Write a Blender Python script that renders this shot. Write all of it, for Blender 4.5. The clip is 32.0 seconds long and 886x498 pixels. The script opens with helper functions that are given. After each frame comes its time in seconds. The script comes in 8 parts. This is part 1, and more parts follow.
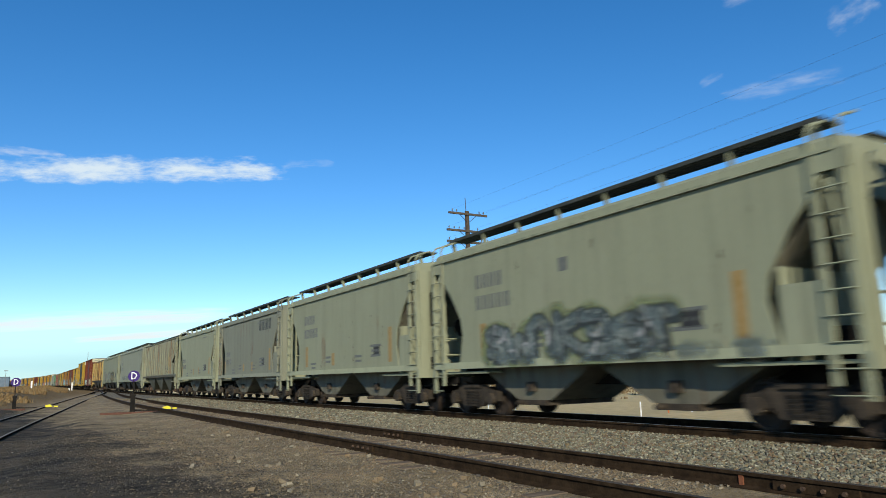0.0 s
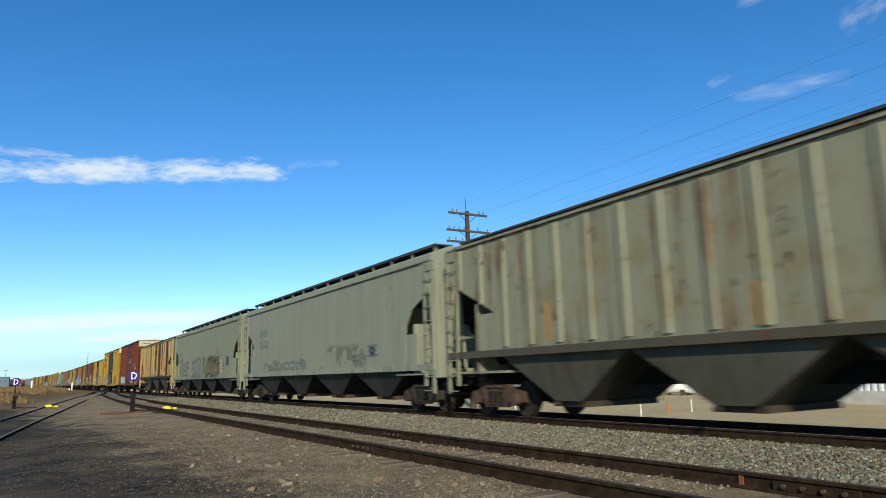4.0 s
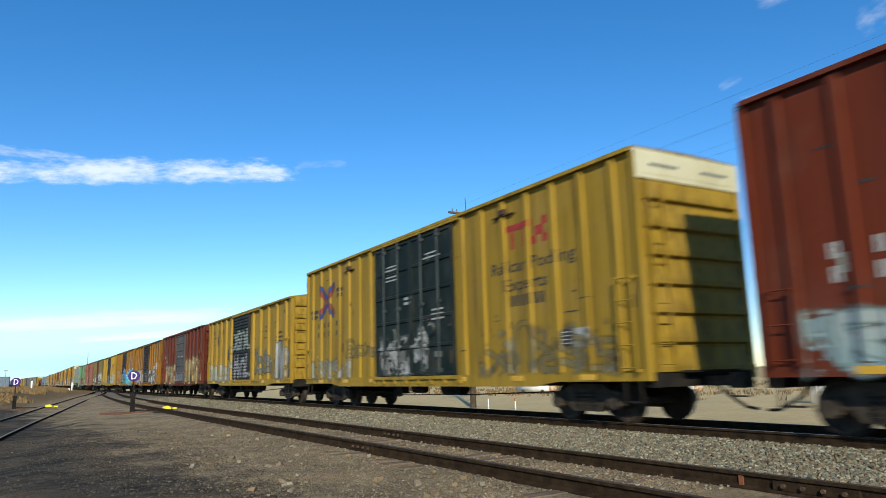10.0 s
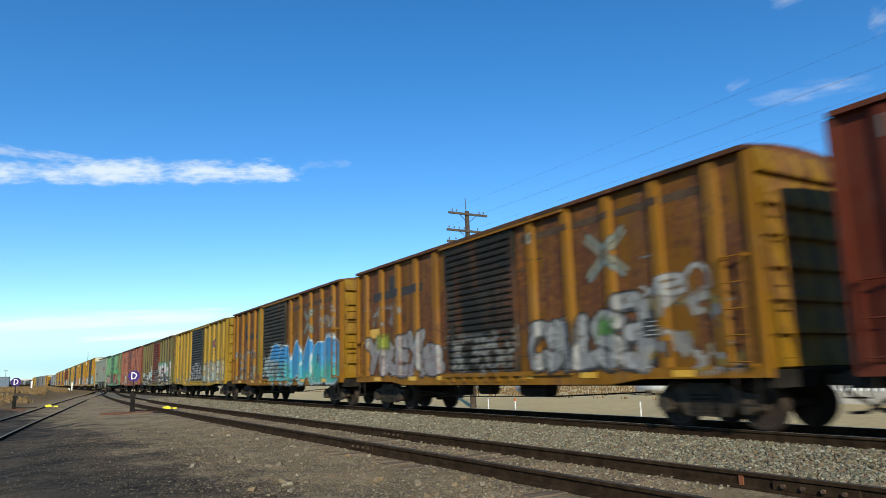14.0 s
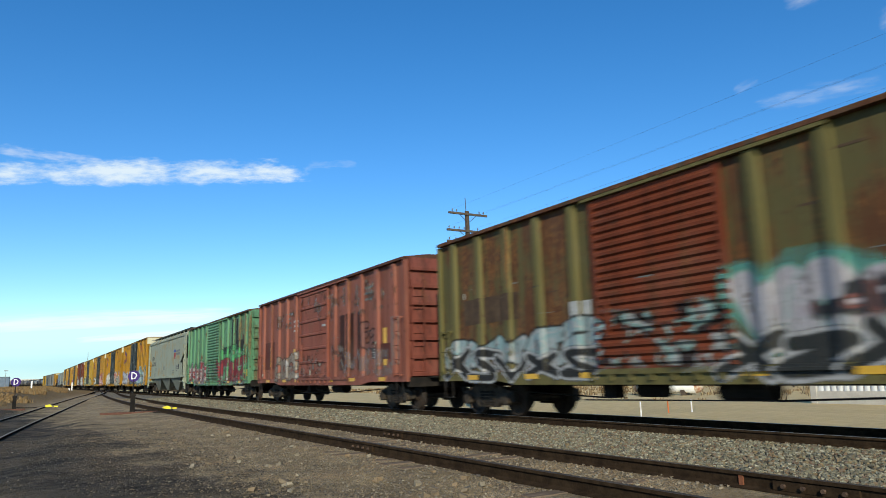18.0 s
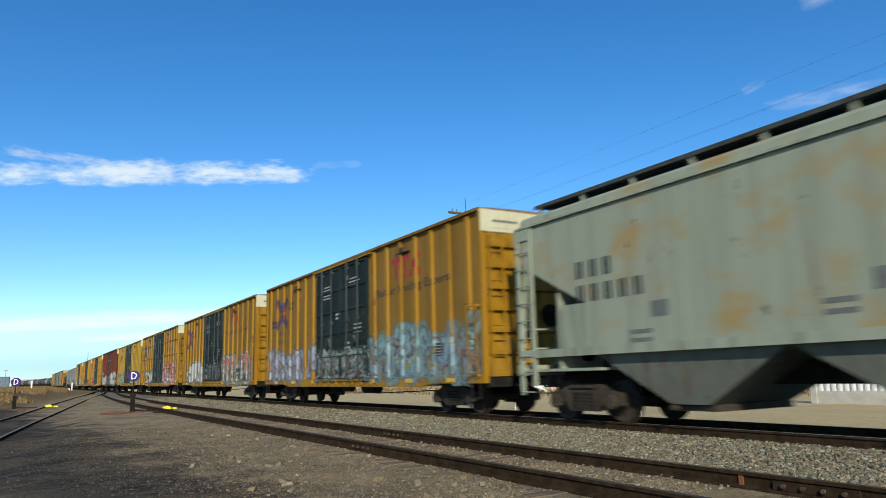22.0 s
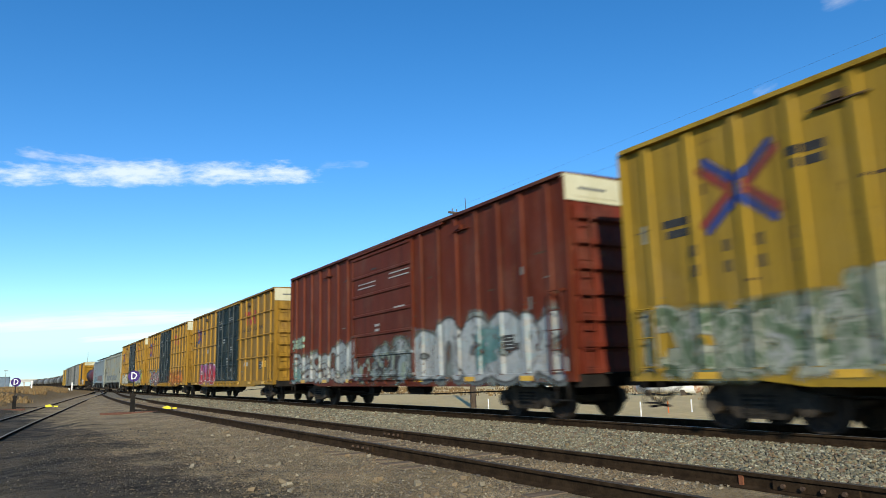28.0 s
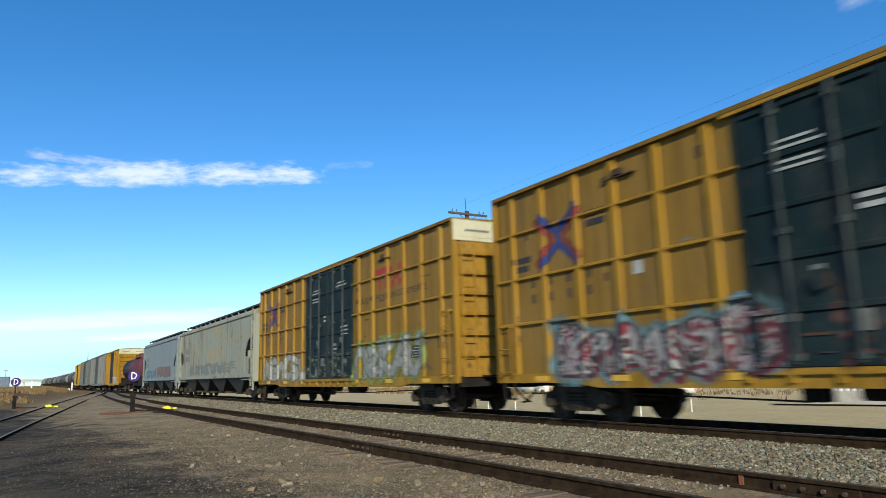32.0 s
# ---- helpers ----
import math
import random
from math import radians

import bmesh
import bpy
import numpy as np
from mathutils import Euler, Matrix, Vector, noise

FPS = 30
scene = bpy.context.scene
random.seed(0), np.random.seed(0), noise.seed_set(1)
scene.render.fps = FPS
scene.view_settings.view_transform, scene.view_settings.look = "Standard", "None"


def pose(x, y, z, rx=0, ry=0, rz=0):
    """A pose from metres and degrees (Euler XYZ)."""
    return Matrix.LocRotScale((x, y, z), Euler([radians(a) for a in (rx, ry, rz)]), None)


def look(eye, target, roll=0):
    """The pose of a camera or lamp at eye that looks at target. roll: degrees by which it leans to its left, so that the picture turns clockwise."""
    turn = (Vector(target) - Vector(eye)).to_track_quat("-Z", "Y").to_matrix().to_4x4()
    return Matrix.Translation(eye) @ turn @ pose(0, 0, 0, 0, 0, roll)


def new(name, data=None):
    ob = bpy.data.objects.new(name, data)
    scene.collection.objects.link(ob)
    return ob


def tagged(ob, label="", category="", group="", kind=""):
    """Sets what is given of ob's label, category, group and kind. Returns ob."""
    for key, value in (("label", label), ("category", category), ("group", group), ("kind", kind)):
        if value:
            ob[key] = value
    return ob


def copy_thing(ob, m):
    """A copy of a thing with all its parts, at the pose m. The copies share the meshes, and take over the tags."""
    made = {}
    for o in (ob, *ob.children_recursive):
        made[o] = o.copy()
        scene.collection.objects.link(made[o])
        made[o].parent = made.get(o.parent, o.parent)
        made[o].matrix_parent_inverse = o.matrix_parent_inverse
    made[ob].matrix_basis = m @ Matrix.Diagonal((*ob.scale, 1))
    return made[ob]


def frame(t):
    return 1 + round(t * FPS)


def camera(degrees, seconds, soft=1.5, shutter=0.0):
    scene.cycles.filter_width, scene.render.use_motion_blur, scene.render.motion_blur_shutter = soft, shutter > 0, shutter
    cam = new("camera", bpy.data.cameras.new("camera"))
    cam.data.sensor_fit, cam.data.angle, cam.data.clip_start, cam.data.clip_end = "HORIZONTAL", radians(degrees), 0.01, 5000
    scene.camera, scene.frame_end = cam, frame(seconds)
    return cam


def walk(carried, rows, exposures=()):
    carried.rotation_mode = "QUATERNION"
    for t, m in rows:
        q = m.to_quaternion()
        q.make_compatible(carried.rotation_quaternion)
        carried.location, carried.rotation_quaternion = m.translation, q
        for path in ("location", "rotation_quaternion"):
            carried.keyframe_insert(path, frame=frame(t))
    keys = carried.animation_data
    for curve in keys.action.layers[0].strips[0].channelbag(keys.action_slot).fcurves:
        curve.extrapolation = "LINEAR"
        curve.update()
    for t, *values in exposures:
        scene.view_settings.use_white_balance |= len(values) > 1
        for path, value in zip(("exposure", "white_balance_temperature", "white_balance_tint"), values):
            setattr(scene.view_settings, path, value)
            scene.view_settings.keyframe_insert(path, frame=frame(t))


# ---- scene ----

# ---- camera: it stands still on a tripod beside the siding ----
EYE = (0.0, 0.0, 1.06)
cam = camera(64.85, 32.0, soft=0.9, shutter=0.4)
STAND = pose(*EYE, 90 + 10.204, 1.522, -30.541)
walk(cam, [(0.0, STAND), (32.0, STAND)],
     [(0.0, -0.05), (3.0, -0.02), (8.3, 0.0), (9.3, 0.13), (10.8, 0.14), (12.0, 0.03), (14.0, 0.05), (22.4, 0.03), (23.3, 0.14), (28.0, 0.15), (32.0, 0.13)])

# ---- the train's way: straight along y at x = XT, far off bending to the left ----
XT, V, SC, RC = 11.35, 14.3, 290.0, 1800.0


def way(s):
    """The place and heading on the main track, s metres along it."""
    if s <= SC:
        return XT, s, 0.0
    a = (s - SC) / RC
    return XT - RC * (1 - math.cos(a)), SC + RC * math.sin(a), math.degrees(a)


# ---- light ----
SUN_EL, SUN_AZ = radians(25), radians(29)          # azimuth from -y towards -x
TO_SUN = Vector((-math.sin(SUN_AZ) * math.cos(SUN_EL), -math.cos(SUN_AZ) * math.cos(SUN_EL), math.sin(SUN_EL)))
world = bpy.data.worlds.new("world")
scene.world = world
world.use_nodes = True
wn = world.node_tree
sky = wn.nodes.new("ShaderNodeTexSky")
sky.sky_type, sky.sun_disc = "NISHITA", False
sky.sun_elevation = SUN_EL
sky.sun_rotation = math.atan2(TO_SUN.x, TO_SUN.y)
sky.altitude, sky.air_density, sky.dust_density, sky.ozone_density = 1500, 1.0, 0.3, 2.5
clear_air = wn.nodes.new("ShaderNodeHueSaturation")      # dry, very clear winter air
clear_air.inputs["Saturation"].default_value = 1.315
clear_air.inputs["Hue"].default_value = 0.5014
wn.links.new(sky.outputs[0], clear_air.inputs["Color"])
wn.links.new(clear_air.outputs[0], wn.nodes["Background"].inputs[0])
wn.nodes["Background"].inputs[1].default_value = 0.165
sun = new("sun", bpy.data.lights.new("sun", "SUN"))
sun.data.energy, sun.data.angle, sun.data.color = 4.9, radians(0.6), (0.98, 0.915, 0.715)
sun.matrix_basis = look((0, 0, 30), tuple(Vector((0, 0, 30)) - TO_SUN))


# ---- mesh and node helpers ----
class Mesh:
    """A heap of boxes, prisms and tubes that becomes one mesh."""

    def __init__(self):
        self.v, self.f = [], []

    def box(self, x0, x1, y0, y1, z0, z1):
        n = len(self.v)
        self.v += [(x, y, z) for x in (x0, x1) for y in (y0, y1) for z in (z0, z1)]
        self.f += [tuple(n + i for i in q) for q in
                   ((0, 1, 3, 2), (4, 6, 7, 5), (0, 4, 5, 1), (2, 3, 7, 6), (0, 2, 6, 4), (1, 5, 7, 3))]
        return self

    def prism(self, poly, axis, a, b):
        """poly: corners in the two other axes, in their order; pushed from a to b along axis (0, 1, 2)."""
        n, k = len(self.v), len(poly)
        for h in (a, b):
            for p, q in poly:
                self.v.append(((h, p, q), (p, h, q), (p, q, h))[axis])
        self.f += [tuple(range(n + k - 1, n - 1, -1)), tuple(range(n + k, n + 2 * k))]
        self.f += [(n + i, n + (i + 1) % k, n + k + (i + 1) % k, n + k + i) for i in range(k)]
        return self

    def tube(self, c, axis, r, a, b, n=12, r2=None):
        r2 = r if r2 is None else r2
        m = len(self.v)
        u, w = [(1, 2), (0, 2), (0, 1)][axis]
        for h, rr in ((a, r), (b, r2)):
            for i in range(n):
                p = [0, 0, 0]
                p[axis] = h
                p[u] = c[0] + rr * math.cos(2 * math.pi * i / n)
                p[w] = c[1] + rr * math.sin(2 * math.pi * i / n)
                self.v.append(tuple(p))
        self.f += [tuple(range(m + n - 1, m - 1, -1)), tuple(range(m + n, m + 2 * n))]
        self.f += [(m + i, m + (i + 1) % n, m + n + (i + 1) % n, m + n + i) for i in range(n)]
        return self

    def bar(self, p, q, r, n=5):
        """A round bar from p to q."""
        p, q = Vector(p), Vector(q)
        d = (q - p).normalized()
        a = d.orthogonal().normalized()
        b = d.cross(a)
        m = len(self.v)
        for c in (p, q):
            for i in range(n):
                t = 2 * math.pi * i / n
                self.v.append(tuple(c + a * r * math.cos(t) + b * r * math.sin(t)))
        self.f += [tuple(range(m + n - 1, m - 1, -1)), tuple(range(m + n, m + 2 * n))]
        self.f += [(m + i, m + (i + 1) % n, m + n + (i + 1) % n, m + n + i) for i in range(n)]
        return self


def solid(name, m, material, smooth=False):
    me = bpy.data.meshes.new(name)
    me.from_pydata(m.v, [], m.f)
    bm = bmesh.new()
    bm.from_mesh(me)
    bmesh.ops.recalc_face_normals(bm, faces=bm.faces)
    if smooth:
        for f in bm.faces:
            f.smooth = len(f.verts) == 4
    bm.to_mesh(me)
    bm.free()
    me.materials.append(material)
    return me


def part(name, m, material, parent, label="", smooth=False):
    """ONE mesh object under a thing or a part."""
    ob = new(name, solid(name, m, material, smooth))
    ob.parent = parent
    return tagged(ob, label)


def twin(ob):
    """The same part on the other side of its car."""
    o = ob.copy()
    scene.collection.objects.link(o)
    o.rotation_euler = (0, 0, math.pi)
    for c in ob.children:
        k = c.copy()
        scene.collection.objects.link(k)
        k.parent = o
    return o


def node(nt, kind, **ins):
    n = nt.nodes.new(kind)
    for key, val in ins.items():
        sock = n.inputs[int(key[1:])] if key[0] == "i" and key[1:].isdigit() else n.inputs[key]
        if isinstance(val, bpy.types.NodeSocket):
            nt.links.new(val, sock)
        else:
            sock.default_value = val
    return n


def calc(nt, op, a, b=0.0, c=0.0, clamp=False):
    n = node(nt, "ShaderNodeMath", i0=a, i1=b, i2=c)
    n.operation, n.use_clamp = op, clamp
    return n.outputs[0]


def blend(nt, fac, a, b, mode="MIX"):
    n = nt.nodes.new("ShaderNodeMix")
    n.data_type, n.blend_type = "RGBA", mode
    for i, val in ((0, fac), (6, a), (7, b)):
        if isinstance(val, bpy.types.NodeSocket):
            nt.links.new(val, n.inputs[i])
        else:
            n.inputs[i].default_value = val if i == 0 else (*val, 1)
    return n.outputs[2]


def step(nt, val, lo, hi):
    """0 below lo, 1 above hi (or the other way round), smooth between."""
    n = node(nt, "ShaderNodeMapRange", Value=val)
    n.interpolation_type = "SMOOTHSTEP"
    if lo <= hi:
        n.inputs[1].default_value, n.inputs[2].default_value = lo, hi
    else:
        n.inputs[1].default_value, n.inputs[2].default_value = hi, lo
        n.inputs[3].default_value, n.inputs[4].default_value = 1, 0
    return n.outputs[0]


def scaled(nt, vec, x, y, z, shift=0.0):
    n = node(nt, "ShaderNodeMapping", Vector=vec, Scale=(x, y, z), Location=(shift, shift * 0.7, shift * 0.3))
    return n.outputs[0]


def noise_of(nt, vec, scale, detail=4.0, rough=0.55):
    return node(nt, "ShaderNodeTexNoise", Vector=vec, Scale=scale, Detail=detail, Roughness=rough).outputs[0]


def start_mat(name):
    m = bpy.data.materials.new(name)
    m.use_nodes = True
    nt = m.node_tree
    return m, nt, nt.nodes["Principled BSDF"], nt.nodes.new("ShaderNodeTexCoord").outputs["Object"]


def bumped(nt, bsdf, height, strength, distance=0.01):
    b = node(nt, "ShaderNodeBump", Height=height, Strength=strength, Distance=distance)
    nt.links.new(b.outputs[0], bsdf.inputs["Normal"])


RUST, DUST = (0.075, 0.028, 0.012), (0.18, 0.15, 0.11)


def paint(name, rgb, rust=0.2, seed=0.0, fade=0.25, rough=0.56, runs=(), dirt=0.6, stain=None):
    """Weathered car paint with streaks, rust and dust."""
    m, nt, bsdf, co = start_mat(name)
    grey = sum(rgb) / 3
    rgb = tuple(max(0.004, 0.435 * (grey + (c - grey) * 1.18)) for c in rgb)
    streak = noise_of(nt, scaled(nt, co, 3.4, 3.4, 0.16, seed), 1.0, 6.0, 0.66)
    blotch = noise_of(nt, scaled(nt, co, 0.7, 0.7, 0.5, seed + 5), 1.0, 4.0, 0.6)
    grain = noise_of(nt, scaled(nt, co, 22, 22, 9, seed), 1.0, 3.0)
    dark = tuple(c * 0.45 for c in rgb)
    pale = tuple(min(1, c * 1.02 + 0.032) for c in rgb)
    col = blend(nt, calc(nt, "MULTIPLY", step(nt, streak, 0.46, 0.66), dirt), rgb, dark)
    thin = noise_of(nt, scaled(nt, co, 11, 11, 0.32, seed + 3), 1.0, 5.0, 0.7)
    soot = noise_of(nt, scaled(nt, co, 1.1, 1.1, 0.28, seed + 13), 1.0, 5.0, 0.68)
    col = blend(nt, calc(nt, "MULTIPLY", calc(nt, "MULTIPLY", step(nt, thin, 0.5, 0.66), step(nt, soot, 0.38, 0.62)), min(0.8, 0.9 * dirt)), col, tuple(0.4 * c + 0.006 for c in dark))
    col = blend(nt, calc(nt, "MULTIPLY", step(nt, blotch, 0.48, 0.75), fade * 1.6), col, pale)
    col = blend(nt, calc(nt, "MULTIPLY", step(nt, grain, 0.5, 0.8), 0.18), col, dark)
    if stain:                                            # rubbed smudges of another tone
        rub = noise_of(nt, scaled(nt, co, 1.0, 1.0, 1.5, seed + 17), 1.0, 3.0, 0.5)
        col = blend(nt, calc(nt, "MULTIPLY", step(nt, rub, 0.49, 0.74), 0.8), col, stain)
    if rust > 0:
        r = calc(nt, "ADD", calc(nt, "MULTIPLY", streak, 0.6), calc(nt, "MULTIPLY", blotch, 0.45))
        r = calc(nt, "ADD", r, calc(nt, "MULTIPLY", grain, 0.12))
        lo = 0.715 - 0.21 * rust
        mask = step(nt, r, lo, lo + 0.07)
        tone = blend(nt, step(nt, calc(nt, "ADD", calc(nt, "MULTIPLY", grain, 0.5), calc(nt, "MULTIPLY", soot, 0.5)), 0.46, 0.60), RUST, tuple(0.75 * a + 0.25 * b for a, b in zip((0.23, 0.088, 0.024), rgb)))
        col = blend(nt, calc(nt, "MULTIPLY", mask, min(0.95, 0.5 + 0.5 * rust)), col, tone)
        spot = noise_of(nt, scaled(nt, co, 5, 5, 2.6, seed + 21), 1.0, 6.0, 0.72)
        at = calc(nt, "ADD", spot, calc(nt, "MULTIPLY", calc(nt, "SUBTRACT", soot, 0.5), 0.5))
        lo = 0.70 - 0.16 * rust
        col = blend(nt, calc(nt, "MULTIPLY", step(nt, at, lo, lo + 0.035), 0.9), col, (0.060, 0.024, 0.012))
    sep = node(nt, "ShaderNodeSeparateXYZ", Vector=co)
    yy, zz = sep.outputs[1], sep.outputs[2]
    for a, b in runs:                                    # broad runs of rust down from the hatches
        ya = calc(nt, "ADD", yy, calc(nt, "MULTIPLY", calc(nt, "SUBTRACT", streak, 0.5), 0.35))
        near = calc(nt, "SUBTRACT", (b - a) / 2, calc(nt, "ABSOLUTE", calc(nt, "SUBTRACT", ya, (a + b) / 2)))
        col = blend(nt, calc(nt, "MULTIPLY", calc(nt, "MULTIPLY", step(nt, near, -0.65, 0.0), step(nt, thin, 0.36, 0.56)), 0.75), col, (0.30, 0.115, 0.026))
        col = blend(nt, calc(nt, "MULTIPLY", calc(nt, "MULTIPLY", step(nt, near, -0.12, 0.10), step(nt, thin, 0.20, 0.40)), 0.93), col, (0.024, 0.011, 0.007))
    dusty = noise_of(nt, scaled(nt, co, 1.3, 1.3, 0.9, seed + 9), 1.0, 5.0, 0.65)
    col = blend(nt, calc(nt, "MULTIPLY", step(nt, dusty, 0.45, 0.8), 0.14), col, DUST)
    nt.links.new(col, bsdf.inputs["Base Color"])
    nt.links.new(calc(nt, "ADD", rough, calc(nt, "MULTIPLY", grain, 0.2)), bsdf.inputs["Roughness"])
    bsdf.inputs["Specular IOR Level"].default_value = 0.22
    bumped(nt, bsdf, calc(nt, "ADD", blotch, calc(nt, "MULTIPLY", grain, 0.15)), 0.25, 0.03)
    return m


def plain(name, rgb, rgb2, scale=6.0, rough=0.8, metal=0.0, bump=0.3, stretch=(1, 1, 1), gloss=None):
    """A surface of two mingled tones at two scales."""
    m, nt, bsdf, co = start_mat(name)
    co = scaled(nt, co, *stretch)
    a, b = noise_of(nt, co, scale, 5.0, 0.6), noise_of(nt, co, scale * 7, 3.0)
    f = calc(nt, "ADD", calc(nt, "MULTIPLY", a, 0.7), calc(nt, "MULTIPLY", b, 0.3))
    nt.links.new(blend(nt, step(nt, f, 0.35, 0.65), rgb, rgb2), bsdf.inputs["Base Color"])
    bsdf.inputs["Roughness"].default_value, bsdf.inputs["Metallic"].default_value = rough, metal
    bsdf.inputs["Specular IOR Level"].default_value = gloss if gloss is not None else (0.5 if rough < 0.5 else 0.2)
    bumped(nt, bsdf, f, bump)
    return m


# grimy black, set darker still: shade under the cars put into the colour
MAT_UNDER = plain("shade-dark grimy underframe", (0.007, 0.0065, 0.006), (0.021, 0.017, 0.014), 3.0, 0.9)
MAT_TRUCK = plain("cast steel truck", (0.024, 0.020, 0.016), (0.072, 0.055, 0.040), 5.0, 0.8)
MAT_RUSTY = plain("rusty truck steel", (0.045, 0.029, 0.021), (0.12, 0.076, 0.050), 5.0, 0.85)
MAT_WHEEL = plain("wheel steel", (0.022, 0.019, 0.017), (0.06, 0.042, 0.032), 4.0, 0.7, 0.1)
# rods paler than the doors: the light they catch is put into the colour
MAT_ROD = plain("light-catching lock rod paint", (0.020, 0.028, 0.030), (0.060, 0.070, 0.070), 3.0, 0.55, 0, 0.1, (1, 1, 0.4))
MAT_GRATE = plain("dark grating", (0.030, 0.033, 0.030), (0.06, 0.064, 0.058), 8.0, 0.7)
MAT_CREAM = plain("cream end paint", (0.40, 0.365, 0.22), (0.52, 0.49, 0.345), 1.2, 0.6, 0, 0.2, (1, 1, 0.4))
MAT_WHITE = plain("white stencil", (0.27, 0.28, 0.27), (0.38, 0.38, 0.37), 8.0, 0.6, 0, 0.1)
MAT_BLACK = plain("black stencil", (0.02, 0.02, 0.022), (0.045, 0.045, 0.045), 8.0, 0.6, 0, 0.1)
MAT_RED = plain("faded red stencil", (0.24, 0.022, 0.022), (0.31, 0.04, 0.035), 6.0, 0.6, 0, 0.1)
MAT_BLUE = plain("blue stencil", (0.03, 0.06, 0.24), (0.05, 0.09, 0.30), 6.0, 0.6, 0, 0.1)
MAT_REFLECT = plain("amber reflector", (0.50, 0.27, 0.02), (0.6, 0.36, 0.04), 12.0, 0.4, 0, 0.1)
MAT_TAN = plain("tan patch paint", (0.26, 0.17, 0.06), (0.32, 0.22, 0.10), 6.0, 0.6, 0, 0.1)
MAT_GREY = plain("grey stencil", (0.10, 0.105, 0.10), (0.15, 0.155, 0.145), 8.0, 0.6, 0, 0.1)
MAT_OLIVE = plain("brown overspray", (0.045, 0.028, 0.018), (0.085, 0.055, 0.033), 4.0, 0.7, 0, 0.1)
MAT_PALE = plain("worn pale stencil", (0.22, 0.22, 0.17), (0.34, 0.34, 0.28), 3.0, 0.7, 0, 0.1)
HUES = {"p": MAT_PALE, "w": MAT_WHITE, "k": MAT_BLACK, "r": MAT_RED, "b": MAT_BLUE, "y": MAT_REFLECT, "t": MAT_TAN, "g": MAT_GREY, "o": MAT_OLIVE}


# ---- rolling gear, shared by all cars ----
def wheel_meshes():
    """The axle, and a wheel for each of its ends."""
    out = [solid("wheelset", Mesh().tube((0, 0), 0, 0.085, -0.98, 0.98, 10), MAT_WHEEL)]
    for sx in (-1, 1):
        m = Mesh()
        prof = [(0.13, 0.70), (0.455, 0.66), (0.455, 0.685), (0.42, 0.69), (0.412, 0.80), (0.35, 0.80), (0.34, 0.765), (0.16, 0.775), (0.15, 0.83), (0.09, 0.83)]
        n = 22
        for r, x in prof:
            m.v += [(sx * x, r * math.cos(2 * math.pi * i / n), r * math.sin(2 * math.pi * i / n)) for i in range(n)]
        for j in range(len(prof) - 1):
            m.f += [(j * n + i, j * n + (i + 1) % n, (j + 1) * n + (i + 1) % n, (j + 1) * n + i) for i in range(n)]
        out.append(solid("wheel", m, MAT_WHEEL))
    return out


WHEELS = wheel_meshes()
SPUN = []


def side_frame(sx):
    m = Mesh()
    outer = [(-1.12, 0.36), (-1.08, 0.60), (-0.72, 0.66), (-0.45, 0.78), (0.45, 0.78), (0.72, 0.66), (1.08, 0.60), (1.12, 0.36), (0.78, 0.34),
             (0.62, 0.42), (0.42, 0.22), (-0.42, 0.22), (-0.62, 0.42), (-0.78, 0.34)]
    m.prism(outer, 0, sx * 0.93, sx * 1.08)
    for y in (-0.865, 0.865):
        m.tube((y, 0.42), 0, 0.15, sx * 0.98, sx * 1.17, 10)
    m.box(min(sx * 1.08, sx * 1.13), max(sx * 1.08, sx * 1.13), -0.40, 0.40, 0.70, 0.79)
    return m


def springs():
    m = Mesh()
    for sx in (-1, 1):
        for y in (-0.22, 0.0, 0.22):
            for k in range(5):
                m.tube((sx * 1.05, y), 2, 0.085, 0.27 + 0.075 * k, 0.31 + 0.075 * k, 8)
    return m


TRUCK_MESH = {}


def truck(car, y, rusty=False):
    mat = MAT_RUSTY if rusty else MAT_TRUCK
    if rusty not in TRUCK_MESH:
        b = Mesh().box(-1.0, 1.0, -0.2, 0.2, 0.45, 0.70)
        b.tube((0, 0), 2, 0.2, 0.70, 0.80, 10)
        TRUCK_MESH[rusty] = [solid("truck", b, MAT_UNDER)] + [solid("side_frame", side_frame(s), mat) for s in (-1, 1)] + [solid("suspension", springs(), MAT_UNDER)]
    bol, fl, fr, sp = TRUCK_MESH[rusty]
    t = new("truck", bol)
    t.parent, t.location = car, (0, y, 0)
    for name, me in (("side_frame", fl), ("side_frame", fr), ("suspension", sp)):
        o = new(name, me)
        o.parent = t
        if name == "suspension":
            tagged(o, kind="stuff")
    for dy in (-0.865, 0.865):
        w = new("wheelset", WHEELS[0])
        w.parent = car
        w.matrix_parent_inverse = Matrix.Translation((0, y + dy, 0.42))
        SPUN.append(w)
        for me in WHEELS[1:]:
            o = new("wheel", me)
            o.parent = w


COUPLER = {}


